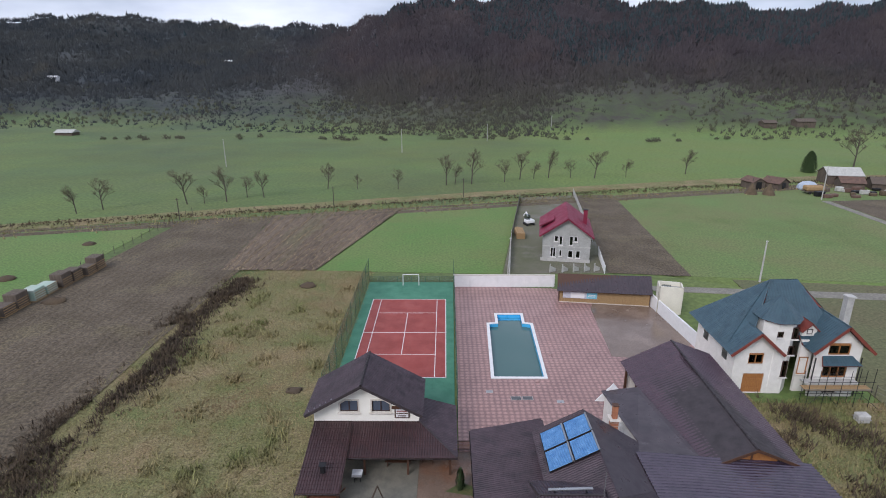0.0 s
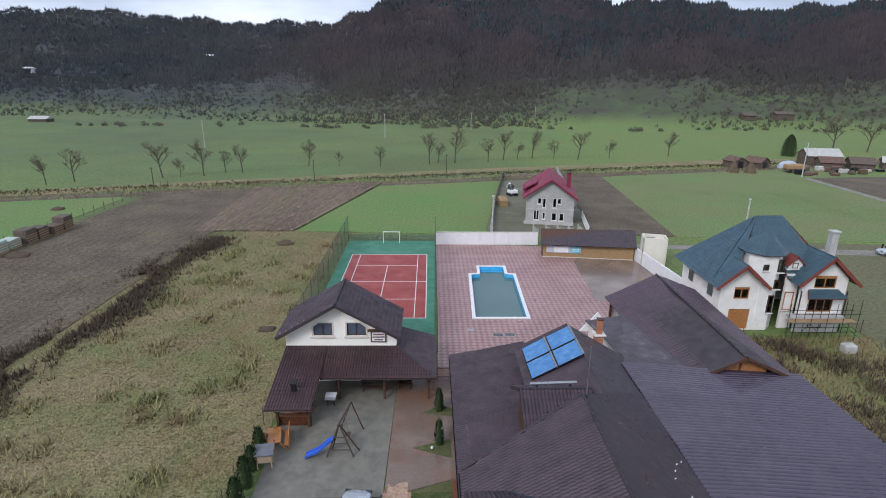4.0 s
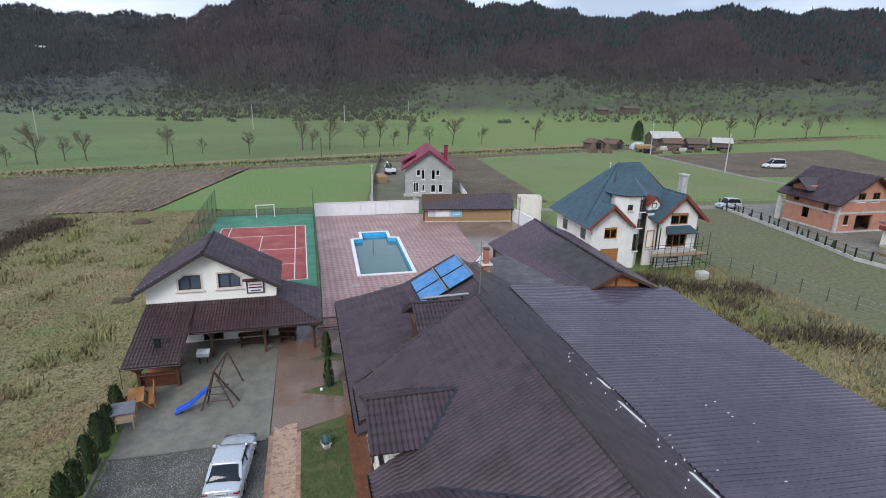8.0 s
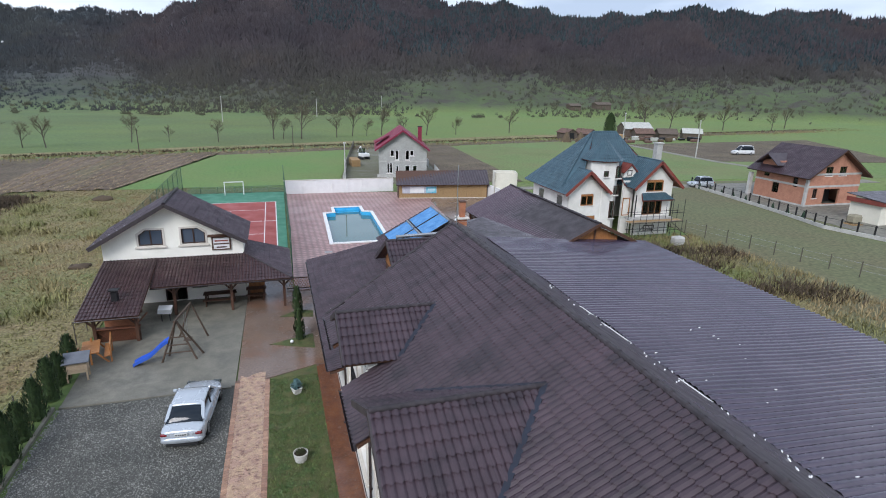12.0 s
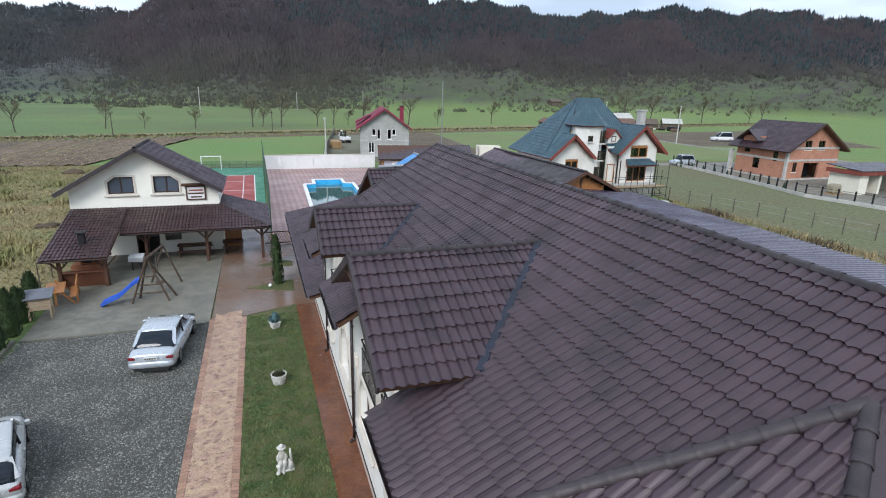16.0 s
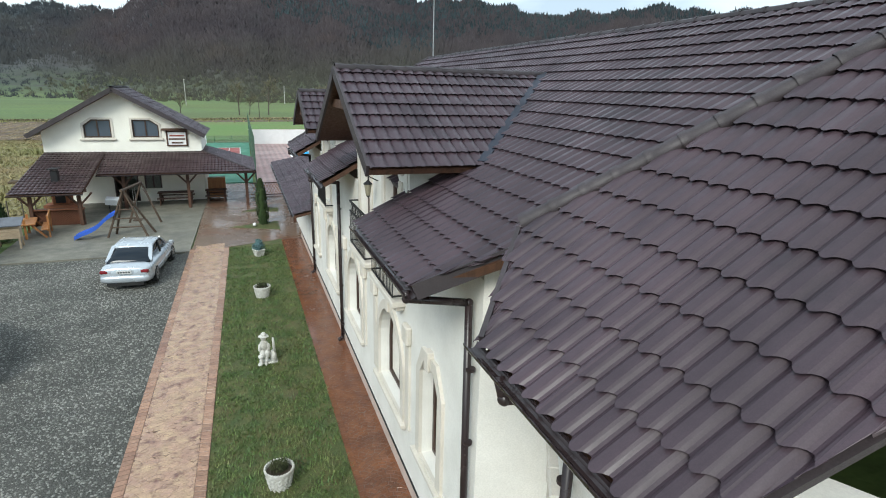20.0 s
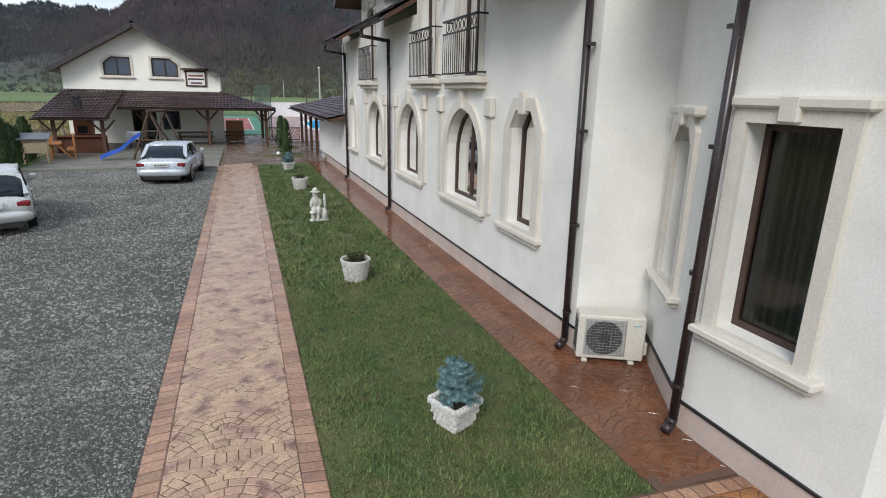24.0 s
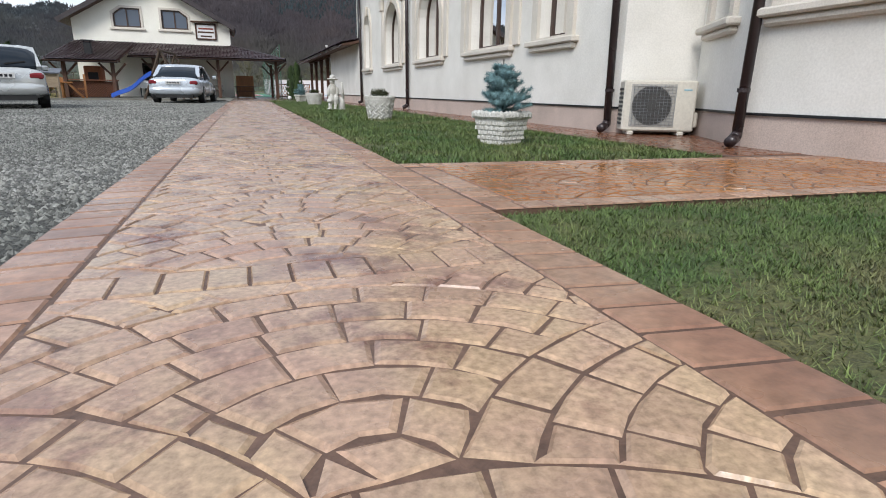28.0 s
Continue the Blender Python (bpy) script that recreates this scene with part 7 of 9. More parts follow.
roof_plane(og, [(-1.0, 10, 4.2), (-1.0, -1.0, 4.2), (5, -1.0, 8.15), (5, 10, 8.15)], ROOF, under=DARKWOOD)
roof_plane(og, [(11.0, -1.0, 4.2), (11.0, 10, 4.2), (5, 10, 8.15), (5, -1.0, 8.15)], ROOF, under=DARKWOOD)
part("dormer_wall", box(0.3, 2.5, 5.2, 8.4, 4.5, 5.9), HOLLOWBRICK, og)
for s in (-1, 1):
    part("dormer_roof", slab([(-0.8, 6.8 + s * 2.1, 5.3), (3.6, 6.8 + s * 2.1, 5.3), (3.6, 6.8, 6.9), (-0.8, 6.8, 6.9)], 0.12), ROOF_PLAIN, og)
for x, y in ((-0.4, 9.6), (2.6, 9.6)):
    part("porch_pier", box(x - 0.25, x + 0.25, y - 0.25, y + 0.25, 0, 3.6), CONC_POLE, og)
cb = thing("garage_block", "low pale garage with a red fascia and open front", "garage")
part("back_wall", box(72.9, 82, 51.3, 51.6, 0, 2.7), CREAMWALL, cb)
for x in (72.9, 76.4, 81.7):
    part("pier", box(x, x + 0.4, 47.6, 51.3, 0, 2.7), CREAMWALL, cb)
part("front_wall", box(73.3, 74.4, 47.6, 47.9, 0, 2.7), CREAMWALL, cb)
part("fascia", box(72.6, 82.3, 47.2, 47.35, 2.5, 3.05), BRICKRED, cb)
part("side_fascia", box(72.45, 72.6, 47.2, 51.9, 2.5, 3.05), BRICKRED, cb)
part("roof", slab([(72.4, 47.1, 3.1), (82.4, 47.1, 3.1), (82.4, 52, 3.5), (72.4, 52, 3.5)], 0.1), ROOF_PLAIN, cb)
# black sheet added for the shade inside the open garage
part("dark_room", box(74.4, 81.7, 50.8, 51.2, 0, 2.6), IRON, cb)
wp = thing("wrapped_pallet", "pallet wrapped in torn pale sheeting", "pallet")
part("load", box(69.8, 71.2, 48.3, 49.5, 0.15, 1.3, bevel=0.2), CURTAIN, wp)
part("pallet", box(69.7, 71.3, 48.2, 49.6, 0, 0.15), REED, wp)
setting("pavement_brickhouse", sheet([(67.2, 40), (90, 40), (90, 78), (69.4, 77)], 0.05), CONCRETE, "bare concrete yard of the brick house", "yard")
kerb = thing("garden_kerb", "low concrete garden wall with a row of dark posts", "fence")
pts = [(69.2, 76.4), (67.9, 66), (66.4, 56.3), (64.6, 48.0), (66.6, 39.5)]
for (ax, ay), (bx, by) in zip(pts, pts[1:]):
    part("kerb_wall", beam((ax, ay, 0.2), (bx, by, 0.2), 0.25, 0.5), CONC_POLE, kerb)
    for k in range(5):
        x, y = ax + (bx - ax) * k / 5, ay + (by - ay) * k / 5
        part("post", box(x - 0.07, x + 0.07, y - 0.07, y + 0.07, 0.4, 1.6), IRON, kerb)
        part("rail", rod((x, y, 1.4), (x + (bx - ax) / 5, y + (by - ay) / 5, 1.4), 0.02, n=4), IRON, kerb)
for k in range(9):
    th = thing("small_conifer", "tiny dark cone-shaped conifer in the kerb bed", "shrub", "conifers along the kerb", at=(68.9 - 0.2 * k, 74 - 2.6 * k, 0.05))
    part("crown", rod((0, 0, 0), (0, 0, 0.95), 0.3, 0.03, 7), CONIFER, th)
    part("stem", rod((0, 0, -0.05), (0, 0, 0.1), 0.04, n=5), BARK, th)
wf = thing("wire_fence", "thin wire fence on weathered posts", "fence")
for k in range(16):
    x, y = 46 + 1.15 * k * 0.6, 50 - 2.4 * k
    part("post", rod((x, y, 0), (x, y, 1.5), 0.05, n=5), BARK, wf)
    for z in (0.7, 1.3):
        part("wire", rod((x, y, z), (x + 0.69, y - 2.4, z), 0.008, n=3), STEEL, wf)

# ---- cars ----
SILVER = mat("silver_car_paint", (0.52, 0.56, 0.60), (0.49, 0.53, 0.57), rough=0.25, metal=0.35, fine=60, fine_amt=0.04, bump=0)
CHAMPAGNE = mat("pale_silver_paint", (0.56, 0.57, 0.56), (0.52, 0.53, 0.52), rough=0.3, metal=0.4, fine=60, fine_amt=0.05, bump=0)
WHITECAR = mat("white_car_paint", (0.74, 0.75, 0.75), rough=0.3, fine=40, fine_amt=0.04, bump=0)
RUBBER = mat("black_rubber", (0.02, 0.02, 0.02), rough=0.85, fine=60)
RIM = mat("alloy_rim", (0.45, 0.46, 0.47), rough=0.35, metal=0.7, fine=40, bump=0)
TAIL = mat("red_tail_lamp", (0.20, 0.014, 0.02), rough=0.2, fine=20, bump=0)
CARGLASS = glass_mat("tinted_car_glass", (0.012, 0.018, 0.026), 0.06)
CARGLASS.node_tree.nodes["Principled BSDF"].inputs["Specular IOR Level"].default_value = 0.3
PLATE = mat("plate_white", (0.7, 0.7, 0.68), rough=0.5)


def loft(stations, power=3.2, n=20):
    """A closed body through stations (y, half width, z low, z high), each a rounded section."""
    bm = bmesh.new()
    rings = []
    for y, hw, z0, z1 in stations:
        ring = []
        for k in range(n):
            a = 2 * math.pi * (k + 0.5) / n
            c, s = math.cos(a), math.sin(a)
            ex = 2 / power
            ring.append(bm.verts.new((hw * math.copysign(abs(c) ** ex, c), y, (z0 + z1) / 2 + (z1 - z0) / 2 * math.copysign(abs(s) ** ex, s))))
        rings.append(ring)
    for r0, r1 in zip(rings, rings[1:]):
        for k in range(n):
            bm.faces.new((r0[k], r0[(k + 1) % n], r1[(k + 1) % n], r1[k]))
    bm.faces.new(rings[0][::-1])
    bm.faces.new(rings[-1])
    bmesh.ops.recalc_face_normals(bm, faces=bm.faces[:])
    return bm


def car(name, label, at, paint, kind):
    """A car that faces +y, its middle on the ground at the origin."""
    c = thing(name, label, "car", at=at)
    wagon = kind != "sedan"
    L = {"sedan": 4.9, "wagon": 4.7, "mpv": 4.2, "van": 5.6}[kind]
    H = {"sedan": 1.46, "wagon": 1.5, "mpv": 1.8, "van": 2.4}[kind]
    W = {"sedan": 0.925, "wagon": 0.89, "mpv": 0.88, "van": 0.98}[kind]
    h = L / 2
    sh = {"sedan": 0.96, "wagon": 0.98, "mpv": 1.08, "van": 1.25}[kind]
    part("body", loft([(-h, W * 0.80, 0.42, sh - 0.12), (-h + 0.06, W * 0.93, 0.28, sh - 0.02), (-h + 0.5, W * 0.99, 0.22, sh), (-h + 1.4, W, 0.2, sh + 0.01), (0.2, W, 0.2, sh - 0.01), (h - 1.5, W * 0.99, 0.2, sh - 0.05), (h - 0.6, W * 0.96, 0.22, sh - 0.18), (h - 0.12, W * 0.84, 0.26, sh - 0.3), (h, W * 0.66, 0.36, sh - 0.4)], 4.2), paint, c, smooth=True)
    if wagon:
        roof = [(-h + 0.12, W * 0.80, sh - 0.1, sh + 0.05), (-h + 0.42, W * 0.84, sh - 0.1, H - 0.07), (-h + 0.8, W * 0.84, sh - 0.1, H), (0.1, W * 0.84, sh - 0.1, H), (0.55, W * 0.82, sh - 0.1, H - 0.06), (h - 1.25, W * 0.82, sh - 0.1, sh + 0.04)]
        rl = (-h + 0.5, 0.5)
    else:
        roof = [(-h + 0.62, W * 0.84, sh - 0.1, sh + 0.03), (-h + 1.3, W * 0.80, sh - 0.1, H - 0.1), (-h + 1.9, W * 0.79, sh - 0.1, H), (-0.1, W * 0.79, sh - 0.1, H), (0.45, W * 0.79, sh - 0.1, H - 0.08), (h - 1.35, W * 0.83, sh - 0.1, sh + 0.0)]
        rl = (-h + 1.35, 0.42)
    part("glasshouse", loft(roof, 3.4), CARGLASS, c, "dark tinted glass", True)
    y0, y1 = rl
    part("roof_panel", loft([(y0, W * 0.70, H - 0.16, H - 0.055), (y0 + 0.25, W * 0.78, H - 0.16, H + 0.005), (0, W * 0.78, H - 0.14, H + 0.015), (y1 - 0.15, W * 0.77, H - 0.16, H - 0.02), (y1, W * 0.72, H - 0.18, H - 0.06)], 3.4), paint, c, smooth=True)
    for s in (-1, 1):
        rear_low = (s * W * 0.83, -h + (0.2 if wagon else 0.75), sh - 0.02)
        part("pillar", beam(rear_low, (s * W * 0.72, y0 + 0.12, H - 0.08), 0.14, 0.12), paint, c)
        part("pillar", beam((s * W * 0.86, h - 1.42, sh - 0.03), (s * W * 0.73, y1 - 0.05, H - 0.07), 0.07, 0.07), paint, c)
        part("pillar", beam((s * W * 0.89, -0.25, sh - 0.05), (s * W * 0.77, -0.2, H - 0.06), 0.06, 0.05), RUBBER, c)
        part("side_trim", box(s * W - 0.012, s * W + 0.012, -h + 0.9, h - 0.9, 0.52, 0.57), RUBBER if kind == "wagon" else paint, c)
        part("mirror", box(s * (W + 0.09) - 0.09, s * (W + 0.09) + 0.09, h - 1.62, h - 1.48, sh - 0.02, sh + 0.13, bevel=0.03), paint, c)
        part("tail_lamp", box(s * W * 0.76 - 0.15, s * W * 0.76 + 0.15, -h - 0.02, -h + 0.24, sh - 0.28, sh - 0.13, bevel=0.04), TAIL, c, "red tail lamp")
        part("head_lamp", box(s * W * 0.68 - 0.2, s * W * 0.68 + 0.2, h - 0.35, h - 0.06, sh - 0.45, sh - 0.28, bevel=0.04), GLASS, c)
        part("door_handle", box(s * W - 0.02, s * W + 0.025, -0.55, -0.38, sh - 0.16, sh - 0.12), paint, c)
    part("rear_bumper", loft([(-h - 0.06, W * 0.78, 0.36, 0.58), (-h + 0.02, W * 0.93, 0.3, 0.62), (-h + 0.3, W * 1.0, 0.28, 0.6)], 4.0), paint, c, smooth=True)
    part("under_bumper", box(-W * 0.7, W * 0.7, -h - 0.02, -h + 0.2, 0.2, 0.32), RUBBER, c)
    pl = part("number_plate", box(-0.26, 0.26, -h - 0.085 if wagon else -h - 0.05, -h + 0.05, sh - 0.27, sh - 0.15), PLATE, c, "white number plate")
    for k in range(5):
        part("plate_mark", box(-0.21 + k * 0.09, -0.15 + k * 0.09, -h - 0.09 if wagon else -h - 0.055, -h - 0.03, sh - 0.24, sh - 0.18), IRON, pl)
    r = 0.33 if kind != "van" else 0.36
    for s in (-1, 1):
        for y in (-h + 0.98, h - 0.92):
            w = part("wheel", rod((s * (W - 0.2), y, r), (s * (W + 0.0), y, r), r, n=20), RUBBER, c, "black tyre")
            part("rim", rod((s * (W - 0.02), y, r), (s * (W + 0.012), y, r), r * 0.66, n=16), RIM, w)
            for k in range(5):
                a = 2 * math.pi * k / 5
                part("spoke_gap", rod((s * (W + 0.006), y + 0.13 * math.cos(a), r + 0.13 * math.sin(a)), (s * (W + 0.016), y + 0.13 * math.cos(a), r + 0.13 * math.sin(a)), 0.045, n=6), RUBBER, w)
    if wagon:
        part("rear_wiper", beam((0.1, -h + 0.1, sh + 0.06), (0.5, -h + 0.16, sh + 0.12), 0.03, 0.03), RUBBER, c)
    return c


car("sedan", "silver four-door saloon parked on the gravel", pose(-2.98, 25.0, 0.03, 0, 0, -5.5), SILVER, "sedan")
car("estate_car", "pale silver estate car parked on the gravel", pose(-6.82, 17.3, 0.03, 0, 0, 17), CHAMPAGNE, "wagon")
car("minivan", "silver minivan at the brick house gate", pose(70.3, 75.6, 0.03, 0, 0, 80), SILVER, "mpv")
car("delivery_van", "white delivery van on the far track", pose(118, 115.2, 0.0, 0, 0, 78), WHITECAR, "van")

# ---- pots, statue and shrubs on the lawn ----
POT = mat("whitewashed_basket_pot", (0.62, 0.61, 0.57), (0.5, 0.49, 0.45), rough=0.85, scale=8, fine=50, fine_amt=0.4, bump=0.5, depth=0.01, stain=(0.33, 0.31, 0.26), stain_scale=3, stain_amt=0.6)
EARTH = mat("pot_soil", (0.06, 0.045, 0.03), rough=0.95, fine=60, fine_amt=0.6)
SPRUCE = mat("blue_spruce_needles", (0.10, 0.19, 0.20), (0.15, 0.26, 0.27), rough=0.75, scale=9, fine=40, fine_amt=0.3, bump=0, island=0.3)
SHRUB = mat("brown_green_shrub", (0.06, 0.065, 0.022), (0.038, 0.052, 0.017), rough=0.9, scale=9, fine=40, bump=0, island=0.3)


def round_pot(x, y, r, h):
    """A tapered basket-weave pot with a rope rim and two small ears."""
    p = thing("flower_pot", "whitewashed round basket-pattern pot with a clipped brown shrub", "pot", "pots on the lawn", at=(x, y, 0.03))
    bm = bmesh.new()
    n = 28
    prof = [(0.56, 0), (0.6, 0.02), (0.77, 0.5), (0.93, 0.9), (0.93, 1.0), (0.84, 1.0), (0.82, 0.86)]
    rings = [[bm.verts.new((r * q * math.cos(2 * math.pi * k / n), r * q * math.sin(2 * math.pi * k / n), h * z)) for k in range(n)] for q, z in prof]
    for a, b in zip(rings, rings[1:]):
        for k in range(n):
            bm.faces.new((a[k], a[(k + 1) % n], b[(k + 1) % n], b[k]))
    bm.faces.new(rings[0][::-1])
    part("bowl", bm, POT, p, smooth=False)
    for i in range(6):
        for k in range(n // 2):
            a = 2 * math.pi * (k + 0.5 * (i % 2)) / (n // 2)
            z = h * (0.08 + 0.13 * i)
            q = r * (0.665 + 0.26 * z / h)
            tilt = Matrix.Rotation(0.75 if i % 2 else -0.75, 4, "X")
            part("weave", box(-0.014, 0.012, -q * 0.19, q * 0.19, -h * 0.032, h * 0.032, Matrix.Translation((q * math.cos(a), q * math.sin(a), z)) @ Matrix.Rotation(a, 4, "Z") @ tilt, bevel=0.008), POT, p)
    for k in range(30):
        a = 2 * math.pi * k / 30
        part("rope_bead", rod((r * 0.9 * math.cos(a), r * 0.9 * math.sin(a), h * 0.96), (r * 0.9 * math.cos(a + 0.24), r * 0.9 * math.sin(a + 0.24), h * 1.05), 0.022, n=5), POT, p)
    part("soil", rod((0, 0, h * 0.8), (0, 0, h * 0.88), r * 0.83, n=20), EARTH, p)
    V, F = [], []
    for k in range(900):
        a, q = random.uniform(0, 6.28), 0.5 * r * random.random() ** 0.4
        out = Vector((math.cos(a), math.sin(a), 0))
        zz = h * 0.88 + random.random() ** 0.8 * (0.19 - 0.45 * q * q / r) * (1 + 0.12 * math.sin(3 * a))
        c = out * q * (1 + 0.12 * math.sin(2 * a + 1)) + Vector((0, 0, zz))
        d = (out * 0.6 + Vector((random.gauss(0, 0.6), random.gauss(0, 0.6), random.gauss(0.7, 0.5)))).normalized() * 0.05
        s = d.cross(Vector((0, 0, 1))).normalized() * 0.009
        b = len(V)
        V += [c - s, c + s, c + d]
        F.append((b, b + 1, b + 2))
    from_arrays("shrub", V, F, SHRUB, p, "clipped brown-green shrub")
    return p


round_pot(1.62, 9.5, 0.31, 0.42)
round_pot(1.72, 20.45, 0.33, 0.42)


def spruce_pot(x, y, k):
    """A square basket planter with a little blue spruce."""
    p = thing("spruce_planter", "white square basket planter with a small blue spruce", "planter", "spruces on the lawn", at=pose(x, y, 0.03, 0, 0, 24))
    bm = bmesh.new()
    w0, w1, h = 0.135 * k, 0.19 * k, 0.26 * k
    rings = []
    for w, z in ((w0, 0), (w1, h), (w1 * 1.1, h), (w1 * 1.12, h + 0.05 * k), (w1 * 0.88, h + 0.05 * k), (w1 * 0.85, h - 0.03)):
        rings.append([bm.verts.new((sx * w, sy * w, z)) for sx, sy in ((-1, -1), (1, -1), (1, 1), (-1, 1))])
    for a, b in zip(rings, rings[1:]):
        for i in range(4):
            bm.faces.new((a[i], a[(i + 1) % 4], b[(i + 1) % 4], b[i]))
    bm.faces.new(rings[0][::-1])
    bmesh.ops.recalc_face_normals(bm, faces=bm.faces[:])
    part("box", bm, POT, p)
    for side in range(4):
        rm = Matrix.Rotation(side * math.pi / 2, 4, "Z")
        for i in range(5):
            z = h * (0.1 + 0.18 * i)
            w = w0 + (w1 - w0) * z / h
            for j in range(5):
                c = -w * 0.8 + w * 0.4 * j + (0.03 if i % 2 else 0)
                part("weave", box(c - w * 0.16, c + w * 0.16, -w - 0.012, -w + 0.02, z - h * 0.07, z + h * 0.07, rm, bevel=0.006), POT, p)
        for j in range(8):
            c = -w1 + w1 * 2 * (j + 0.5) / 8
            bm = bmesh.new()
            bmesh.ops.create_icosphere(bm, subdivisions=1, radius=0.042 * k, matrix=rm @ Matrix.Translation((c, -w1 * 1.06, h + 0.035 * k)))
            part("rim_scroll", bm, POT, p)
    part("soil", box(-w1 * 0.88, w1 * 0.88, -w1 * 0.88, w1 * 0.88, h - 0.05, h - 0.01), EARTH, p)
    part("stem", rod((0, 0, h - 0.03), (0, 0, h + 0.55 * k), 0.015 * k, 0.006, 6), BARK, p)
    V, F = [], []
    def needle_branch(o, d, ln):
        side = d.cross(Vector((0, 0, 1)))
        side = side.normalized() if side.length > 1e-3 else Vector((1, 0, 0))
        up = side.cross(d).normalized()
        m = int(ln / 0.012)
        for i in range(m):
            c = o + d * (ln * i / m)
            for q in range(6):
                a = q * math.pi / 3 + i * 0.7
                n2 = (d * 0.55 + (side * math.cos(a) + up * math.sin(a))).normalized() * 0.045 * k
                s = d.cross(n2).normalized() * 0.005
                b = len(V)
                V.extend([c - s, c + s, c + n2])
                F.append((b, b + 1, b + 2))
    for i in range(64):
        t = (i + 0.5) / 64
        a = i * 2.399
        z = h + (0.03 + 0.42 * t) * k
        ln = (0.27 * (1 - t) ** 0.6 + 0.05) * k * random.uniform(0.6, 1.25)
        d = Vector((math.cos(a), math.sin(a), 0.4 + 0.8 * t * t + random.uniform(-0.35, 0.4))).normalized()
        o = Vector((0, 0, z))
        needle_branch(o, d, ln)
        for s in (-0.7, 0.7):
            dd = (Matrix.Rotation(s, 3, "Z") @ d).normalized()
            needle_branch(o + d * ln * 0.45, dd, ln * 0.5)
    from_arrays("spruce", V, F, SPRUCE, p, "blue-grey spruce needles")
    return p


spruce_pot(1.68, 4.22, 1.06)
spruce_pot(1.78, 26.0, 1.06)

# garden figure: one plain white shape
def garden_statue():
    bm = bmesh.new()
    def ball(x, y, z, rx, ry, rz):
        bmesh.ops.create_icosphere(bm, subdivisions=2, radius=1.0, matrix=Matrix.Translation((x, y, z)) @ Matrix.Diagonal((rx, ry, rz, 1)))
    for b in ((-0.05, 0, 0.78, 0.08, 0.08, 0.1), (-0.05, 0, 0.84, 0.15, 0.15, 0.025), (-0.05, 0, 0.89, 0.075, 0.075, 0.06), (-0.05, 0, 0.56, 0.13, 0.1, 0.18), (-0.17, -0.04, 0.5, 0.05, 0.06, 0.13), (0.07, -0.05, 0.52, 0.05, 0.06, 0.13),
              (-0.1, -0.03, 0.3, 0.09, 0.1, 0.16), (0.03, -0.03, 0.3, 0.09, 0.1, 0.16), (-0.14, -0.06, 0.12, 0.05, 0.06, 0.13), (0.0, -0.06, 0.13, 0.05, 0.06, 0.13), (-0.18, -0.14, 0.03, 0.06, 0.1, 0.04), (-0.02, -0.14, 0.03, 0.05, 0.1, 0.04), (-0.16, -0.12, 0.26, 0.08, 0.07, 0.06)):
        ball(*b)
    add_rod(bm, (0.2, 0.04, 0), (0.2, 0.02, 0.35), 0.1, 0.07, 9)
    add_rod(bm, (0.22, 0.0, 0.3), (0.2, -0.02, 0.76), 0.045, 0.03, 7)
    add_box(bm, -0.2, 0.3, -0.1, 0.14, -0.02, 0.03)
    for v in bm.verts:
        v.co += Vector((noise.noise(v.co * 9), noise.noise(v.co * 9 + Vector((5, 0, 0))), noise.noise(v.co * 9 + Vector((0, 7, 0))))) * 0.02
    ob = part("garden_statue", bm, POT, None, smooth=True)
    ob.matrix_world = pose(1.62, 14.95, 0.04)
    return tagged(ob, "weathered white stone garden figure standing on the lawn", "statue")


garden_statue()
ball = thing("lawn_lamp", "small white globe lamp in the grass bed", "lamp")
bm = bmesh.new()
bmesh.ops.create_uvsphere(bm, u_segments=14, v_segments=10, radius=0.11, matrix=Matrix.Translation((1.75, 31.95, 0.16)))
part("globe", bm, WHITE, ball, smooth=True)
part("foot", rod((1.75, 31.95, 0.02), (1.75, 31.95, 0.1), 0.07, n=8), IRON, ball)
field("ground_bed", [(0.42, 32.1), (3.08, 31.0), (3.1, 33.1)], 0.045, LAWN, "triangular bed of grass in the yard", "bed")
field("ground_bed_far", [(1.1, 36.3), (3.3, 35.8), (3.35, 36.9), (2.4, 37.3)], 0.045, LAWN, "triangular bed of grass in the yard", "bed")
DARKGREEN = mat("thuja_foliage", (0.03, 0.06, 0.018), (0.045, 0.075, 0.022), rough=0.85, scale=3, fine=20, bump=0, island=0.35)


def thuja(x, y, h, r, name="thuja", label="slim dark green thuja column in the grass bed", group="thujas in the yard"):
    """A conifer column of many small flat sprays."""
    t = thing(name, label, "shrub", group, at=(x, y, 0.03))
    part("stem", rod((0, 0, 0), (0, 0, h * 0.8), 0.05, 0.02, 6), BARK, t)
    V, F = [], []
    for i in range(int(520 * h * r)):
        z = h * random.random() ** 0.85
        rr = r * (1 - (z / h) ** 2.2) ** 0.6 * (0.75 + 0.3 * random.random())
        a = random.uniform(0, 6.283)
        c = Vector((rr * math.cos(a), rr * math.sin(a), z))
        d = Vector((math.cos(a) * 0.35, math.sin(a) * 0.35, 1)).normalized() * random.uniform(0.1, 0.22)
        s = Vector((-math.sin(a), math.cos(a), 0)) * random.uniform(0.03, 0.06)
        b = len(V)
        V += [c - s, c + s, c + d + s * 0.6, c + d * 1.25, c + d - s * 0.6]
        F.append((b, b + 1, b + 2, b + 3, b + 4))
    from_arrays("crown", V, F, DARKGREEN, t)
    part("core", rod((0, 0, 0.05), (0, 0, h * 0.93), r * 0.72, r * 0.15, 9), DARKGREEN, t)
    return t


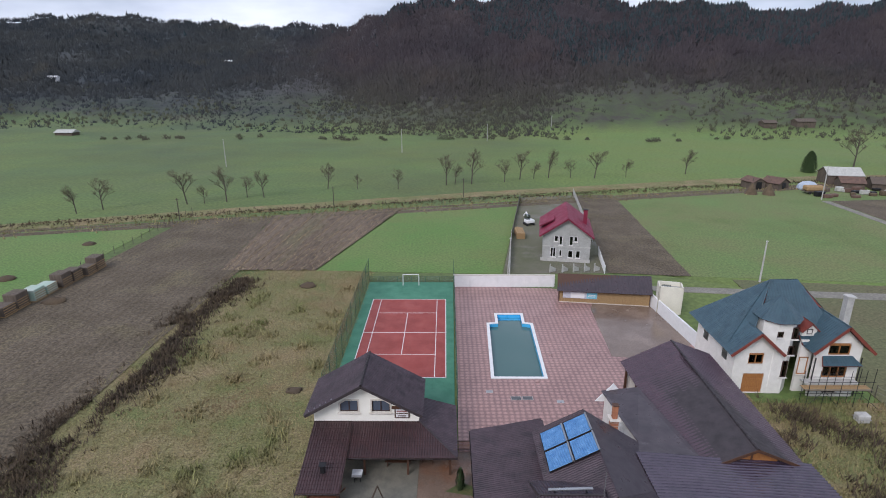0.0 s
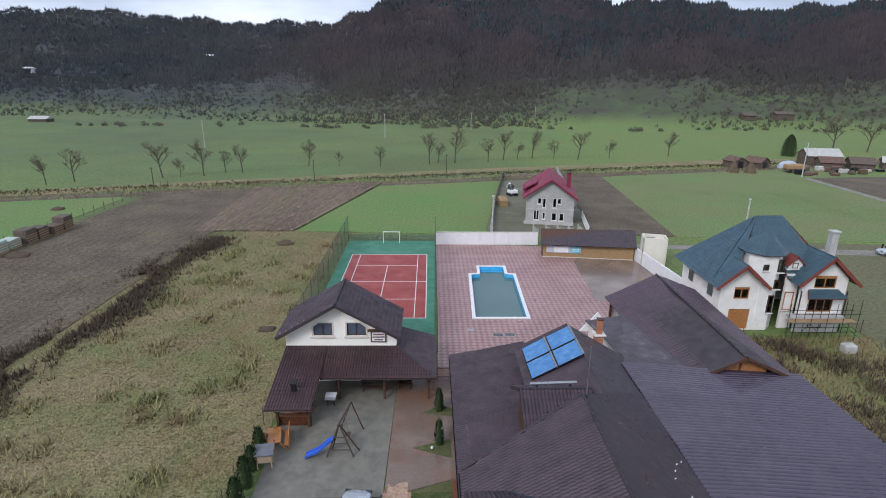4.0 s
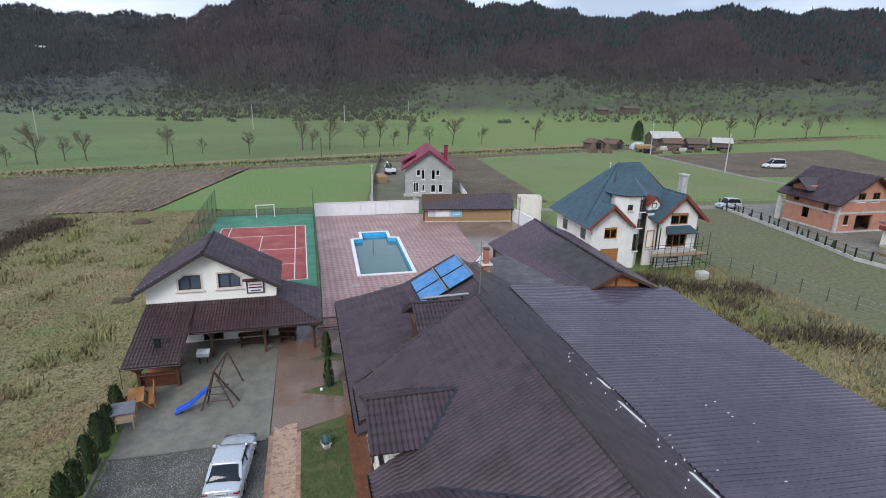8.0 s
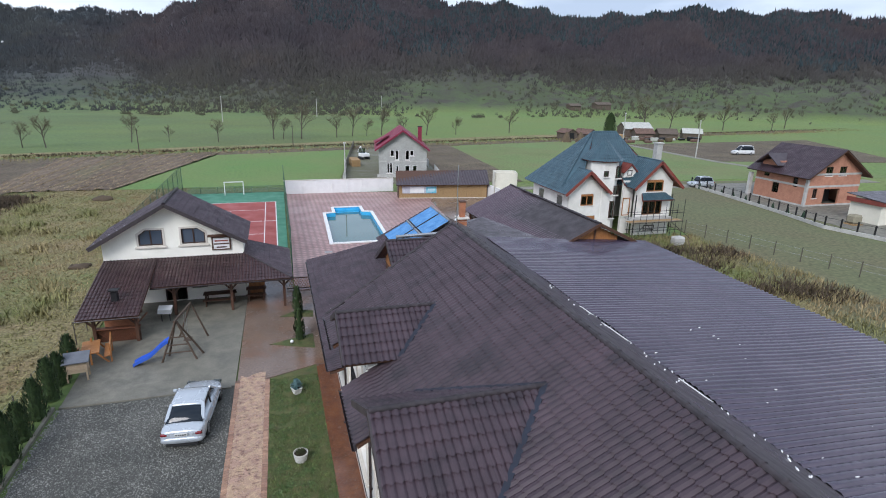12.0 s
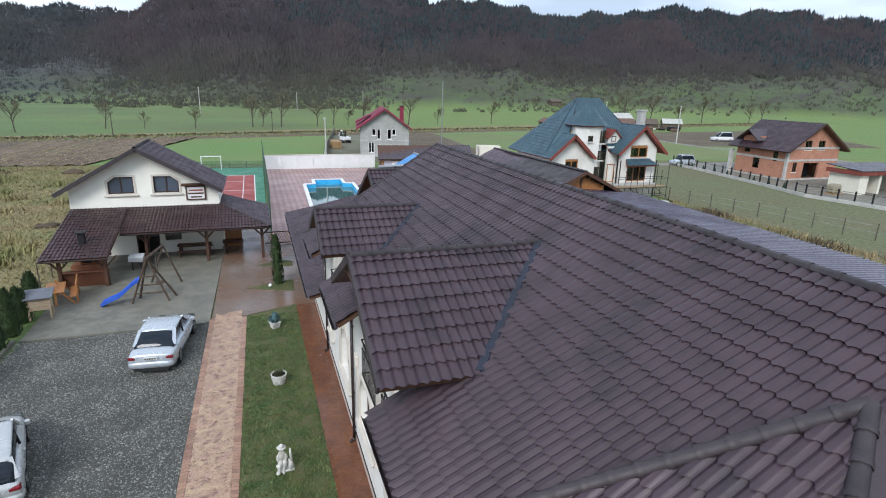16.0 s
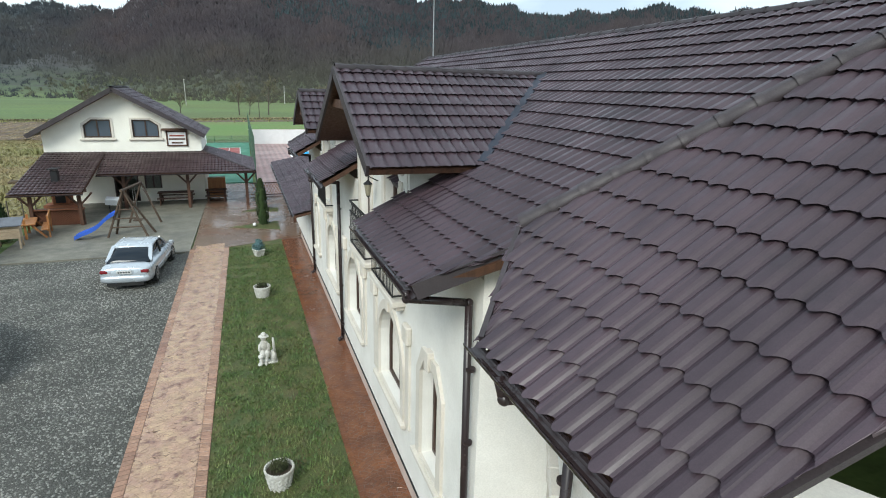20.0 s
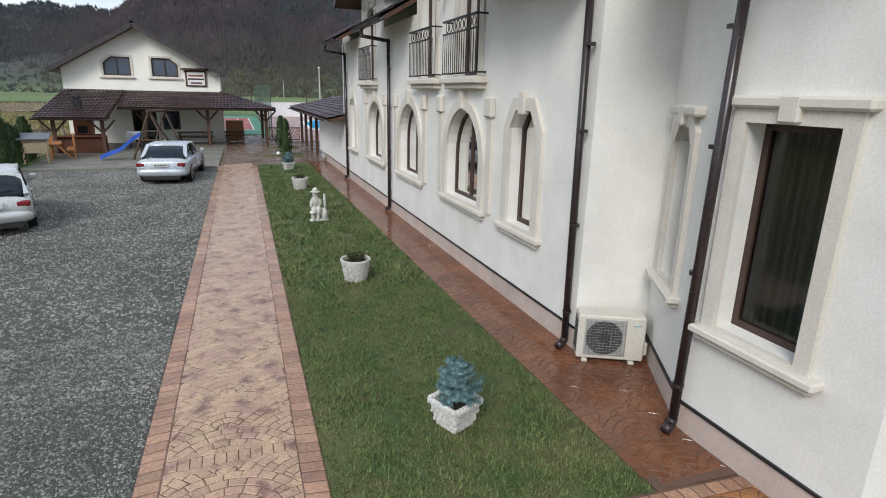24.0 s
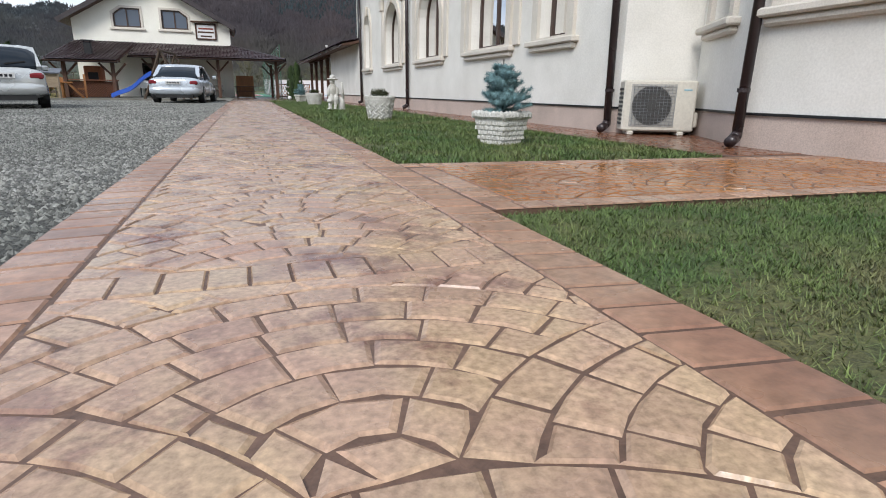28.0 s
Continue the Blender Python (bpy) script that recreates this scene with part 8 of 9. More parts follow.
thuja(2.25, 32.5, 1.9, 0.34)
thuja(2.3, 36.6, 1.9, 0.36)
hd = []
for k in range(11):
    y = 15.5 + 1.62 * k
    thuja(-10.15 + 0.05 * (k % 3), y, 1.7 + 0.25 * ((k * 7) % 3), 0.5, "hedge_shrub", "bushy dark green hedge conifer along the boundary", "hedge along the gravel")
bf = thing("boundary_fence", "wire mesh boundary fence on thin posts", "fence")
for k in range(26):
    y = -5 + 2.1 * k
    part("post", rod((-10.75, y, 0), (-10.75, y, 1.5), 0.035, n=5), BARK, bf)
    for z in (0.4, 0.9, 1.4):
        part("wire", rod((-10.75, y, z), (-10.75, y + 2.1, z), 0.006, n=3), STEEL, bf)
kb = setting("kerb_patio", box(-9.4, -1.5, 27.35, 27.6, -0.05, 0.1), CONCRETE, "low concrete edge of the patio", "kerb")
setting("kerb_gravel", box(-9.75, -9.6, -20, 27.5, -0.05, 0.12), CONCRETE, "concrete edging along the gravel", "kerb")

# ---- playground ----
sw = thing("swing_frame", "dark timber swing frame with a ladder and blue slide", "swing")
TIM = mat("weathered_round_timber", (0.09, 0.06, 0.04), (0.065, 0.045, 0.03), rough=0.8, fine=30, stretch=(4, 4, 1))
top0, top1 = Vector((-4.55, 31.5, 2.45)), Vector((-4.1, 34.2, 2.4))
part("top_beam", rod(top0 + Vector((-0.05, -0.25, 0)), top1, 0.07), TIM, sw)
for a, t in (((-5.45, 31.2, 0), top0), ((-3.6, 31.2, 0), top0), ((-5.0, 34.6, 0), top1), ((-3.3, 34.3, 0), top1), ((-3.3, 31.9, 0), top0), ((-5.2, 32.0, 0), top0)):
    part("leg", rod(a, t, 0.06, 0.05), TIM, sw)
for z in (0.55, 1.0, 1.45):
    f = z / 2.45
    part("cross_bar", rod(Vector((-5.45, 31.2, 0)).lerp(top0, f), Vector((-3.6, 31.2, 0)).lerp(top0, f), 0.04), TIM, sw)
for x in (-0.2, 0.2):
    part("swing_rope", rod(top0.lerp(top1, 0.55 + x * 0.3), top0.lerp(top1, 0.55 + x * 0.3) - Vector((0, 0, 1.8)), 0.012, n=4), STEEL, sw)
part("swing_seat", box(-4.5, -4.05, 32.8, 33.3, 0.5, 0.54), TIM, sw)
SL = mat("blue_plastic", (0.04, 0.12, 0.55), (0.05, 0.14, 0.6), rough=0.35, fine=30, fine_amt=0.05, bump=0)
bm = bmesh.new()
prev = None
for k in range(13):
    t = k / 12
    c = Vector((-5.05 - 1.85 * t, 31.45 - 0.3 * t, 1.15 * (1 - t) ** 1.25 + 0.1 + 0.05 * math.sin(t * 9)))
    sec = [bm.verts.new(c + Vector((0.03, o, u))) for o, u in ((-0.25, 0.16), (-0.21, 0.16), (-0.19, 0.0), (0.19, 0.0), (0.21, 0.16), (0.25, 0.16), (0.23, -0.04), (-0.23, -0.04))]
    if prev:
        for i in range(8):
            bm.faces.new((prev[i], prev[(i + 1) % 8], sec[(i + 1) % 8], sec[i]))
    prev = sec
bmesh.ops.recalc_face_normals(bm, faces=bm.faces[:])
part("slide", bm, SL, sw, "blue plastic slide")
tb = thing("picnic_bench", "orange varnished timber bench set by the fence", "bench", at=pose(-9.3, 32.6, 0.04, 0, 0, 12))
part("tabletop", box(-0.45, 0.45, -0.9, 0.9, 0.72, 0.78, bevel=0.01), WOOD, tb)
for s in (-1, 1):
    part("seat", box(s * 0.8 - 0.16, s * 0.8 + 0.16, -0.9, 0.9, 0.42, 0.47), WOOD, tb)
    part("backrest", box(s * 1.0 - 0.03, s * 1.0 + 0.03, -0.9, 0.9, 0.55, 1.15), WOOD, tb)
    for y in (-0.75, 0.75):
        part("leg", beam((s * 0.85, y, 0), (s * 0.25, y, 0.74), 0.07, 0.09), WOOD, tb)
        part("back_post", box(s * 0.98 - 0.04, s * 0.98 + 0.04, y - 0.04, y + 0.04, 0, 1.15), WOOD, tb)
for y in (-0.75, 0.75):
    part("canopy_post", box(-0.05, 0.05, y - 0.05, y + 0.05, 0, 1.0), WOOD, tb)
ht = thing("rabbit_hutch", "pale timber hutch on legs with a grey felt roof", "hutch", at=pose(-9.35, 30.35, 0.04, 0, 0, 8))
PALE = mat("pale_plank", (0.52, 0.40, 0.27), (0.44, 0.33, 0.22), rough=0.8, scale=4, stretch=(1, 1, 8), fine=30)
for k in range(4):
    part("plank", box(-0.5, 0.5, -0.36, -0.32, 0.5 + k * 0.17, 0.66 + k * 0.17, bevel=0.005), PALE, ht)
part("body", box(-0.48, 0.48, -0.32, 0.35, 0.5, 1.15), PALE, ht)
part("roof", slab([(-0.62, -0.5, 1.16), (0.62, -0.5, 1.16), (0.62, 0.5, 1.38), (-0.62, 0.5, 1.38)], 0.05), mat("grey_felt", (0.14, 0.15, 0.17), rough=0.6, fine=20), ht, "grey felt roof")
for x in (-0.45, 0.45):
    for y in (-0.3, 0.32):
        part("leg", box(x - 0.04, x + 0.04, y - 0.04, y + 0.04, 0, 0.5), PALE, ht)

# ---- grass, gravel and weeds ----
rng = np.random.default_rng(7)


def blades(name, pts, h, w, lean, material, label, category, kind="stuff", per=3, z0=0.03):
    """Tufts of narrow triangular blades at plan points."""
    pts = np.repeat(np.asarray(pts), per, 0)
    n = len(pts)
    a = rng.uniform(0, 2 * np.pi, n)
    hh = h * rng.uniform(0.45, 1.25, n)
    ln = lean * rng.uniform(0.2, 1.2, n) * hh
    jit = rng.normal(0, 0.25 * h, (n, 2))
    b = np.column_stack([pts + jit, np.full(n, z0 - 0.005)])
    side = np.column_stack([-np.sin(a), np.cos(a), np.zeros(n)]) * (w * rng.uniform(0.6, 1.3, n))[:, None]
    tip = b + np.column_stack([np.cos(a) * ln, np.sin(a) * ln, hh])
    V = np.stack([b - side, b + side, tip], 1).reshape(-1, 3)
    F = np.arange(3 * n).reshape(-1, 3)
    ob = from_arrays(name, V.tolist(), F.tolist(), material)
    return tagged(ob, label, category, "", kind)


def scatter_poly(n, x0, x1, y0, y1, keep):
    p = np.column_stack([rng.uniform(x0, x1, n), rng.uniform(y0, y1, n)])
    return p[keep(p[:, 0], p[:, 1])]


patchy = lambda x, y: np.array([noise.noise((px * 1.7, py * 1.7, 4.0)) for px, py in zip(x, y)]) + rng.normal(0, 0.25, len(x)) > -0.3
lawn1 = lambda x, y: patchy(x, y) & (x > 0.14 + 0.0115 * y) & (x < 3.1 - 0.004 * y) & (y > 2.8 - 0.07 * x) & (y < 27.8)
lawn2 = lambda x, y: patchy(x, y) & (x > 0.14 + 0.0115 * y) & (x < 4.8) & (y < 1.03 - 0.055 * x)
blades("lawn_grass", scatter_poly(24000, 0.1, 3.2, 2.5, 9, lawn1), 0.045, 0.006, 1.3, BLADE, "short damp green lawn grass", "grass")
blades("lawn_grass_far", scatter_poly(26000, 0.1, 3.2, 9, 27.9, lawn1), 0.07, 0.013, 1.2, BLADE, "short damp green lawn grass", "grass", per=2)
blades("front_lawn_grass", scatter_poly(42000, 0.1, 4.8, -1.6, 1.05, lawn2), 0.026, 0.0028, 1.5, BLADE, "short damp green lawn grass", "grass", per=4)


def pebbles(name, pts, r0, r1, material, label):
    """Small angular stones, each a squashed eight-sided bead."""
    n = len(pts)
    r = rng.uniform(r0, r1, n)
    base = np.array([(1, 0, 0), (0, 1, 0), (-1, 0, 0), (0, -1, 0), (0, 0, 0.75)])
    tri = np.array([(0, 1, 4), (1, 2, 4), (2, 3, 4), (3, 0, 4)])
    a = rng.uniform(0, 6.283, n)
    s = rng.uniform(0.6, 1.4, (n, 2))
    off = rng.uniform(-0.35, 0.35, (n, 2))
    X = base[None, :, 0] * s[:, :1] * r[:, None]
    Y = base[None, :, 1] * s[:, 1:] * r[:, None]
    X[:, 4] += off[:, 0] * r
    Y[:, 4] += off[:, 1] * r
    Z = base[None, :, 2] * r[:, None] + 0.014
    V = np.stack([X * np.cos(a)[:, None] - Y * np.sin(a)[:, None] + pts[:, :1], X * np.sin(a)[:, None] + Y * np.cos(a)[:, None] + pts[:, 1:], Z], -1).reshape(-1, 3)
    F = (tri[None] + 5 * np.arange(n)[:, None, None]).reshape(-1, 3)
    return tagged(from_arrays(name, V.tolist(), F.tolist(), material), label, "gravel", "", "stuff")


PEBBLE = mat("gravel_stones", (0.215, 0.213, 0.192), (0.15, 0.152, 0.137), rough=0.75, scale=0.5, fine=60, fine_amt=0.3, bump=0, island=0.6)
gk = lambda x, y: x < -1.62 + 0.0095 * y
pebbles("gravel_stones", scatter_poly(42000, -5.5, -1.4, -0.8, 8, gk), 0.012, 0.03, PEBBLE, "loose grey crushed gravel stones")
pebbles("gravel_stones_far", scatter_poly(45000, -9.5, -1.4, 6, 27.3, gk), 0.02, 0.045, PEBBLE, "loose grey crushed gravel stones")

dry = lambda x, y: (x > -38.5 + 0.035 * y) & (x < -10.9) & (y < 88)
blades("dry_grass", scatter_poly(34000, -38, -10.9, 8, 88, dry), 0.16, 0.035, 1.6, DRYBLADE, "tufts of tawny dead grass", "grass", per=3, z0=0.0)
blades("weeds", scatter_poly(9000, 29, 47, 5, 49.5, lambda x, y: (x > 29.0) & (x < 46 + (50 - y) * 0.05)), 0.45, 0.035, 0.9, DRYBLADE, "dead weeds beside the hall", "grass", per=3, z0=0.0)
DRYSTALK = mat("pale_stubble", (0.40, 0.32, 0.20), (0.30, 0.23, 0.14), rough=0.9, scale=0.3, fine=4, fine_amt=0.3, bump=0, island=0.3)
SCRUB = mat("dark_bramble_scrub", (0.06, 0.042, 0.026), (0.085, 0.06, 0.035), rough=0.95, scale=0.3, fine=6, bump=0, island=0.4)
band_pts = np.column_stack([rng.normal(0, 1.5, 5200), rng.uniform(10, 84, 5200)])
band_pts[:, 0] += -35.6 + 0.035 * band_pts[:, 1] + 1.2 * np.sin(band_pts[:, 1] * 0.25)
band_pts = band_pts[np.array([noise.noise((px * 0.3, py * 0.12, 1.0)) for px, py in band_pts]) > -0.3]
blades("bramble_scrub", band_pts, 0.6, 0.06, 1.1, SCRUB, "dark bramble scrub along the field edge", "scrub", per=4, z0=0.0)
clump = rng.uniform((-30, 20), (-13, 80), (40, 2))
cl = np.concatenate([c + rng.normal(0, 0.7, (40, 2)) for c in clump])
blades("dead_tussocks", cl, 0.6, 0.06, 1.0, DRYBLADE, "taller dead tussocks", "grass", per=3, z0=0.0)
cl2 = np.concatenate([c + rng.normal(0, 1.0, (60, 2)) for c in rng.uniform((31, 30), (45, 48), (16, 2))])
blades("bramble_weeds", cl2, 0.7, 0.06, 1.1, SCRUB, "dark dead weeds behind the hall", "scrub", per=4, z0=0.0)
for x, y, r in ((-56.7, 74.5, 1.3), (-68.9, 102.7, 1.0), (-70.9, 83.6, 1.2), (-15.1, 51.0, 0.7), (-20.7, 80.9, 1.0)):
    mound = thing("earth_mound", "small dark heap of earth and brush", "mound", "heaps in the fields")
    bm = bmesh.new()
    bmesh.ops.create_icosphere(bm, subdivisions=3, radius=1.0, matrix=Matrix.Translation((x, y, 0)) @ Matrix.Diagonal((r * 1.3, r, r * 0.5, 1)))
    for v in bm.verts:
        v.co += Vector((1, 1, 0.6)) * noise.noise(v.co * 1.7) * 0.3
    part("mound_body", bm, SCRUB, mound)

# ---- bare trees ----
def bare_tree(seed, h, spread):
    """A winter tree: tapered trunk, forked limbs and a crown of fine twigs."""
    r = random.Random(seed)
    t = thing("tree", "bare winter tree with a fine spreading crown", "tree", "trees along the bank", at=(0, 0, -50))
    trunk, twig = bmesh.new(), ([], [])
    def limb(p, d, ln, rad, depth):
        q = p + d * ln
        if depth < 2:
            add_rod(trunk, p, q, rad, rad * 0.62, 5, False)
        else:
            s = d.cross(Vector((r.gauss(0, 1), r.gauss(0, 1), r.gauss(0, 1)))).normalized() * rad
            b = len(twig[0])
            twig[0].extend([p - s, p + s, q])
            twig[1].append((b, b + 1, b + 2))
        if depth >= 5:
            return
        n = (8, 5, 4, 4, 3)[depth]
        for k in range(n):
            f = 0.3 + 0.7 * (k + 1) / n
            o = p + d * ln * f
            a = r.uniform(0, 6.283)
            e = Vector((math.cos(a), math.sin(a), 0)) * spread
            nd = (d * 0.8 + e * r.uniform(0.5, 1.0) + Vector((0, 0, 0.12))).normalized()
            limb(o, nd, ln * (1.15 - 0.45 * f if depth == 0 else 1) * r.uniform(0.42, 0.62), max(rad * 0.46, 0.024), depth + 1)
    limb(Vector((0, 0, 0)), Vector((r.uniform(-0.1, 0.1), r.uniform(-0.1, 0.1), 1)).normalized(), h * 0.52, h * 0.016, 0)
    part("trunk", trunk, BARK, t)
    from_arrays("crown", twig[0], twig[1], TWIG, t)
    return t


kinds = [bare_tree(3, 8.6, 0.95), bare_tree(11, 8.0, 1.1), bare_tree(23, 9.2, 0.85), bare_tree(31, 7.0, 1.2)]
TREES = [(-87, 127, 0.8), (-83, 131, 1.0), (-65, 137, 1.0), (-61, 138, 0.7), (-56, 140, 1.05), (-52.3, 145, 0.75), (-47.8, 145, 0.8), (-32.8, 156, 1.1), (-24.2, 156, 0.5), (-12.5, 156, 0.75), (1.4, 162, 1.0), (4, 163, 0.9), (9, 163.5, 1.2),
         (19.3, 167, 0.9), (24.5, 171, 1.0), (29, 172, 0.8), (34, 174, 1.05), (41, 174, 0.75), (48.4, 173, 1.0), (59, 175, 0.9), (80.6, 181, 0.95), (146, 195, 1.7), (158.7, 195, 1.2), (170.7, 192, 1.2), (183, 192, 1.3), (207, 190, 1.0), (225, 200, 1.1)]
for i, (x, y, s) in enumerate(TREES):
    c = copy_thing(kinds[i % 4], pose(x, y, -0.05, 0, 0, i * 77))
    c.scale = (s * 1.25,) * 3
for k in kinds:
    for o in (k, *k.children):
        bpy.data.objects.remove(o)

# ---- woods on the hills: far too many to count ----
def hill_z(x, y):
    return hill(np.asarray(x), np.asarray(y))


def upward(ob, jitter, lean=0.35):
    """Twigs catch the light of the open sky from all round: shading normals lean up and downhill."""
    me = ob.data
    co = np.empty(len(me.vertices) * 3)
    me.vertices.foreach_get("co", co)
    co = co.reshape(-1, 3)
    nv = np.column_stack([-co[:, :2] / np.linalg.norm(co[:, :2], axis=1)[:, None] * lean, np.ones(len(co))])
    nv += np.repeat(rng.normal(0.0, jitter, (len(co) // 3 + 1, 3)), 3, 0)[:len(co)]
    nv[:, 2] = np.maximum(nv[:, 2], 0.3)
    nv /= np.linalg.norm(nv, axis=1)[:, None]
    me.normals_split_custom_set_from_vertices(nv.tolist())
    return ob


def wood_line(az):
    """Height above which the slope is wooded."""
    return 5.0 + 17.0 * np.clip((az - 3) / 16, 0, 1)


def far_woods(name, n, a0, a1, smin, smax, hgt, material, label, conifer=False, dens=None, wooded=True, q=8):
    az = rng.uniform(a0, a1, n)
    s = rng.uniform(smin, smax, n)
    foot, far = np.interp(az, CREST_AZ, FOOT_D), np.interp(az, CREST_AZ, CREST_D)
    d = foot + (far - foot) * s
    x, y = d * np.sin(np.radians(az)), d * np.cos(np.radians(az))
    z = hill_z(x, y) - 0.6
    keep = np.ones(n, bool)
    if dens is not None:
        g = np.array([noise.noise((px * 0.011, py * 0.011, 2.0)) for px, py in zip(x, y)])
        keep = g > dens
    if not conifer:
        g = np.array([noise.noise((px * 0.012, py * 0.012, 5.0)) for px, py in zip(x, y)])
        over = z + 16 * g + 9 * rng.normal(0, 1, n) - wood_line(az) - 1
        keep &= (over > 0) if wooded else (over > -16) & (over < 8)
    x, y, z = x[keep], y[keep], z[keep]
    m = len(x)
    h = hgt * rng.uniform(0.5, 1.3, m) * (np.clip(0.35 + (z - 2) / 34, 0.4, 1) if wooded and not conifer else 1)
    V, F = [], []
    if conifer:
        ring = [(math.cos(2 * math.pi * k / 6), math.sin(2 * math.pi * k / 6)) for k in range(6)]
        wide = rng.uniform(0.75, 1.35, m)
        for i in range(m):
            tx, ty = rng.normal(0, 0.06, 2) * h[i]
            for lo, hi, r in ((0.02, 0.62, 0.30), (0.28, 0.84, 0.24), (0.56, 1.0, 0.15)):
                b = len(V)
                r *= wide[i]
                V.extend([(x[i] + tx * lo + cx * r * h[i] * rng.uniform(0.7, 1.2), y[i] + ty * lo + cy * r * h[i], z[i] + (lo + rng.uniform(-0.05, 0.05)) * h[i]) for cx, cy in ring])
                V.append((x[i] + tx, y[i] + ty, z[i] + hi * h[i]))
                F.extend([(b + k, b + (k + 1) % 6, b + 6) for k in range(6)])
        return tagged(from_arrays(name, V, F, material), label, "woods", "", "stuff")
    hh, X, Y, Z = (np.repeat(v, q) for v in (h, x, y, z))
    k = m * q
    a = rng.uniform(0, 6.283, k)
    r = hh * 0.42 * np.sqrt(rng.uniform(0, 1, k))
    face = np.arctan2(X, Y) + rng.normal(0, 0.6, k)
    side = np.column_stack([np.cos(face), -np.sin(face), np.zeros(k)]) * (hh * rng.uniform(0.05, 0.12, k))[:, None]
    base = np.column_stack([X + np.cos(a) * r * 0.6, Y + np.sin(a) * r * 0.6, Z + hh * rng.uniform(0, 0.45, k)])
    tip = base + np.column_stack([np.cos(a) * r * 0.7, np.sin(a) * r * 0.7, hh * rng.uniform(0.3, 0.6, k)])
    V = np.stack([base - side, base + side, tip], 1).reshape(-1, 3).tolist()
    F = np.arange(3 * k).reshape(-1, 3).tolist()
    return tagged(upward(from_arrays(name, V, F, material), 0.13), label, "woods", "", "stuff")


def woods_material(name, dark, vary):
    m = mat(name, (0.06, 0.05, 0.05), rough=0.95, scale=0.02, fine=0.5, fine_amt=0.15, bump=0, island=vary)
    nt = m.node_tree
    bsdf = nt.nodes["Principled BSDF"]
    last = bsdf.inputs["Base Color"].links[0].from_node
    x = nt.nodes.new("ShaderNodeMix")
    x.data_type, x.blend_type = "RGBA", "MULTIPLY"
    x.inputs["Factor"].default_value = 1.0
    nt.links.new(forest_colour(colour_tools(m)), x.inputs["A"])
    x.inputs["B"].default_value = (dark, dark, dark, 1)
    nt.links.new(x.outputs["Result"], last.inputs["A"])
    return m


WOODS = woods_material("brown_winter_woods", 0.95, 0.14)
BUSH = mat("hillside_scrub", (0.070, 0.082, 0.040), (0.066, 0.062, 0.042), rough=0.95, scale=0.03, fine=0.5, fine_amt=0.2, bump=0, island=0.25)
PINE = mat("dark_pine_woods", (0.022, 0.038, 0.043), (0.015, 0.027, 0.032), rough=0.95, scale=0.02, fine=0.5, fine_amt=0.2, bump=0, island=0.35)
far_woods("winter_woods", 62000, -62, 66, 0.0, 1.03, 6.5, WOODS, "leafless brown woods covering the hills")
far_woods("hillside_bushes", 5500, -60, 66, 0.02, 0.5, 2.8, BUSH, "scattered bare bushes on the lower slopes", dens=-0.15, wooded=False, q=14)
far_woods("pine_woods", 15000, 2, 66, 0.55, 1.04, 5.6, PINE, "dark pine woods along the crest", True, -0.02)
far_woods("pine_crest", 1900, -6, 66, 0.93, 1.04, 6.5, PINE, "dark pines on the skyline", True)
far_woods("hill_pines_west", 400, -60, -5, 0.75, 1.03, 5.5, PINE, "scattered pines on the far ridge", True, 0.12)
V = []
for x in np.linspace(-170, 200, 150):
    if noise.noise((x * 0.03, 5, 0)) < -0.1 or rng.uniform() < 0.45:
        continue
    yb, size = 276 - 0.02 * x + 5 * math.sin(x * 0.05) + rng.normal(0, 3), rng.uniform(0.9, 2.3)
    for k in range(70):
        e = rng.normal(0, 1, 3)
        e *= size * rng.uniform(0.3, 1.0) / np.linalg.norm(e)
        c = np.array((x + e[0] * 1.2, yb + e[1], 0.1 + abs(e[2]) * 1.1))
        w = rng.uniform(0.12, 0.3)
        lean = rng.normal(0, 0.25, 2)
        V += [c - (w, 0, 0), c + (w, 0, 0), c + (lean[0], lean[1], rng.uniform(0.3, 0.8))]
V = np.array(V)
tagged(upward(from_arrays("hedgerow", V.tolist(), np.arange(len(V)).reshape(-1, 3).tolist(), BUSH), 0.2), "long bare hedgerow at the foot of the hill", "hedge", "", "stuff")
# weedy bank of the railway
t = rng.uniform(0, 1, 5200)
bx = -260 + 520 * t
by = 68 + 130 * t + rng.normal(0, 1.3, 5200) + 8 * np.sin(t * 3.1416)
blades("bank_scrub", np.column_stack([bx, by]), 0.4, 0.10, 0.8, SCRUB, "dark scrub along the bank", "scrub", per=3, z0=0.0)
blades("bank_grass", np.column_stack([bx, by - 6 + rng.normal(0, 2.0, 5200)]), 0.5, 0.12, 0.9, DRYBLADE, "yellow dead grass before the bank", "grass", per=2, z0=0.0)

# rows of stubble along the pale field
pts = []
for i in range(15):
    a = (i + 0.5) / 15
    x0, y0, x1, y1 = -37.3 + 16.3 * a, 88.0, -38.6 + 29.3 * a, 125.4 + 7.6 * a
    t = rng.uniform(0, 1, 330)
    pts.append(np.column_stack([x0 + (x1 - x0) * t + rng.normal(0, 0.16, 330), y0 + (y1 - y0) * t]))
blades("stubble_rows", np.concatenate(pts), 0.16, 0.07, 1.0, DRYSTALK, "pale rows of maize stubble", "stubble", per=2, z0=0.1)

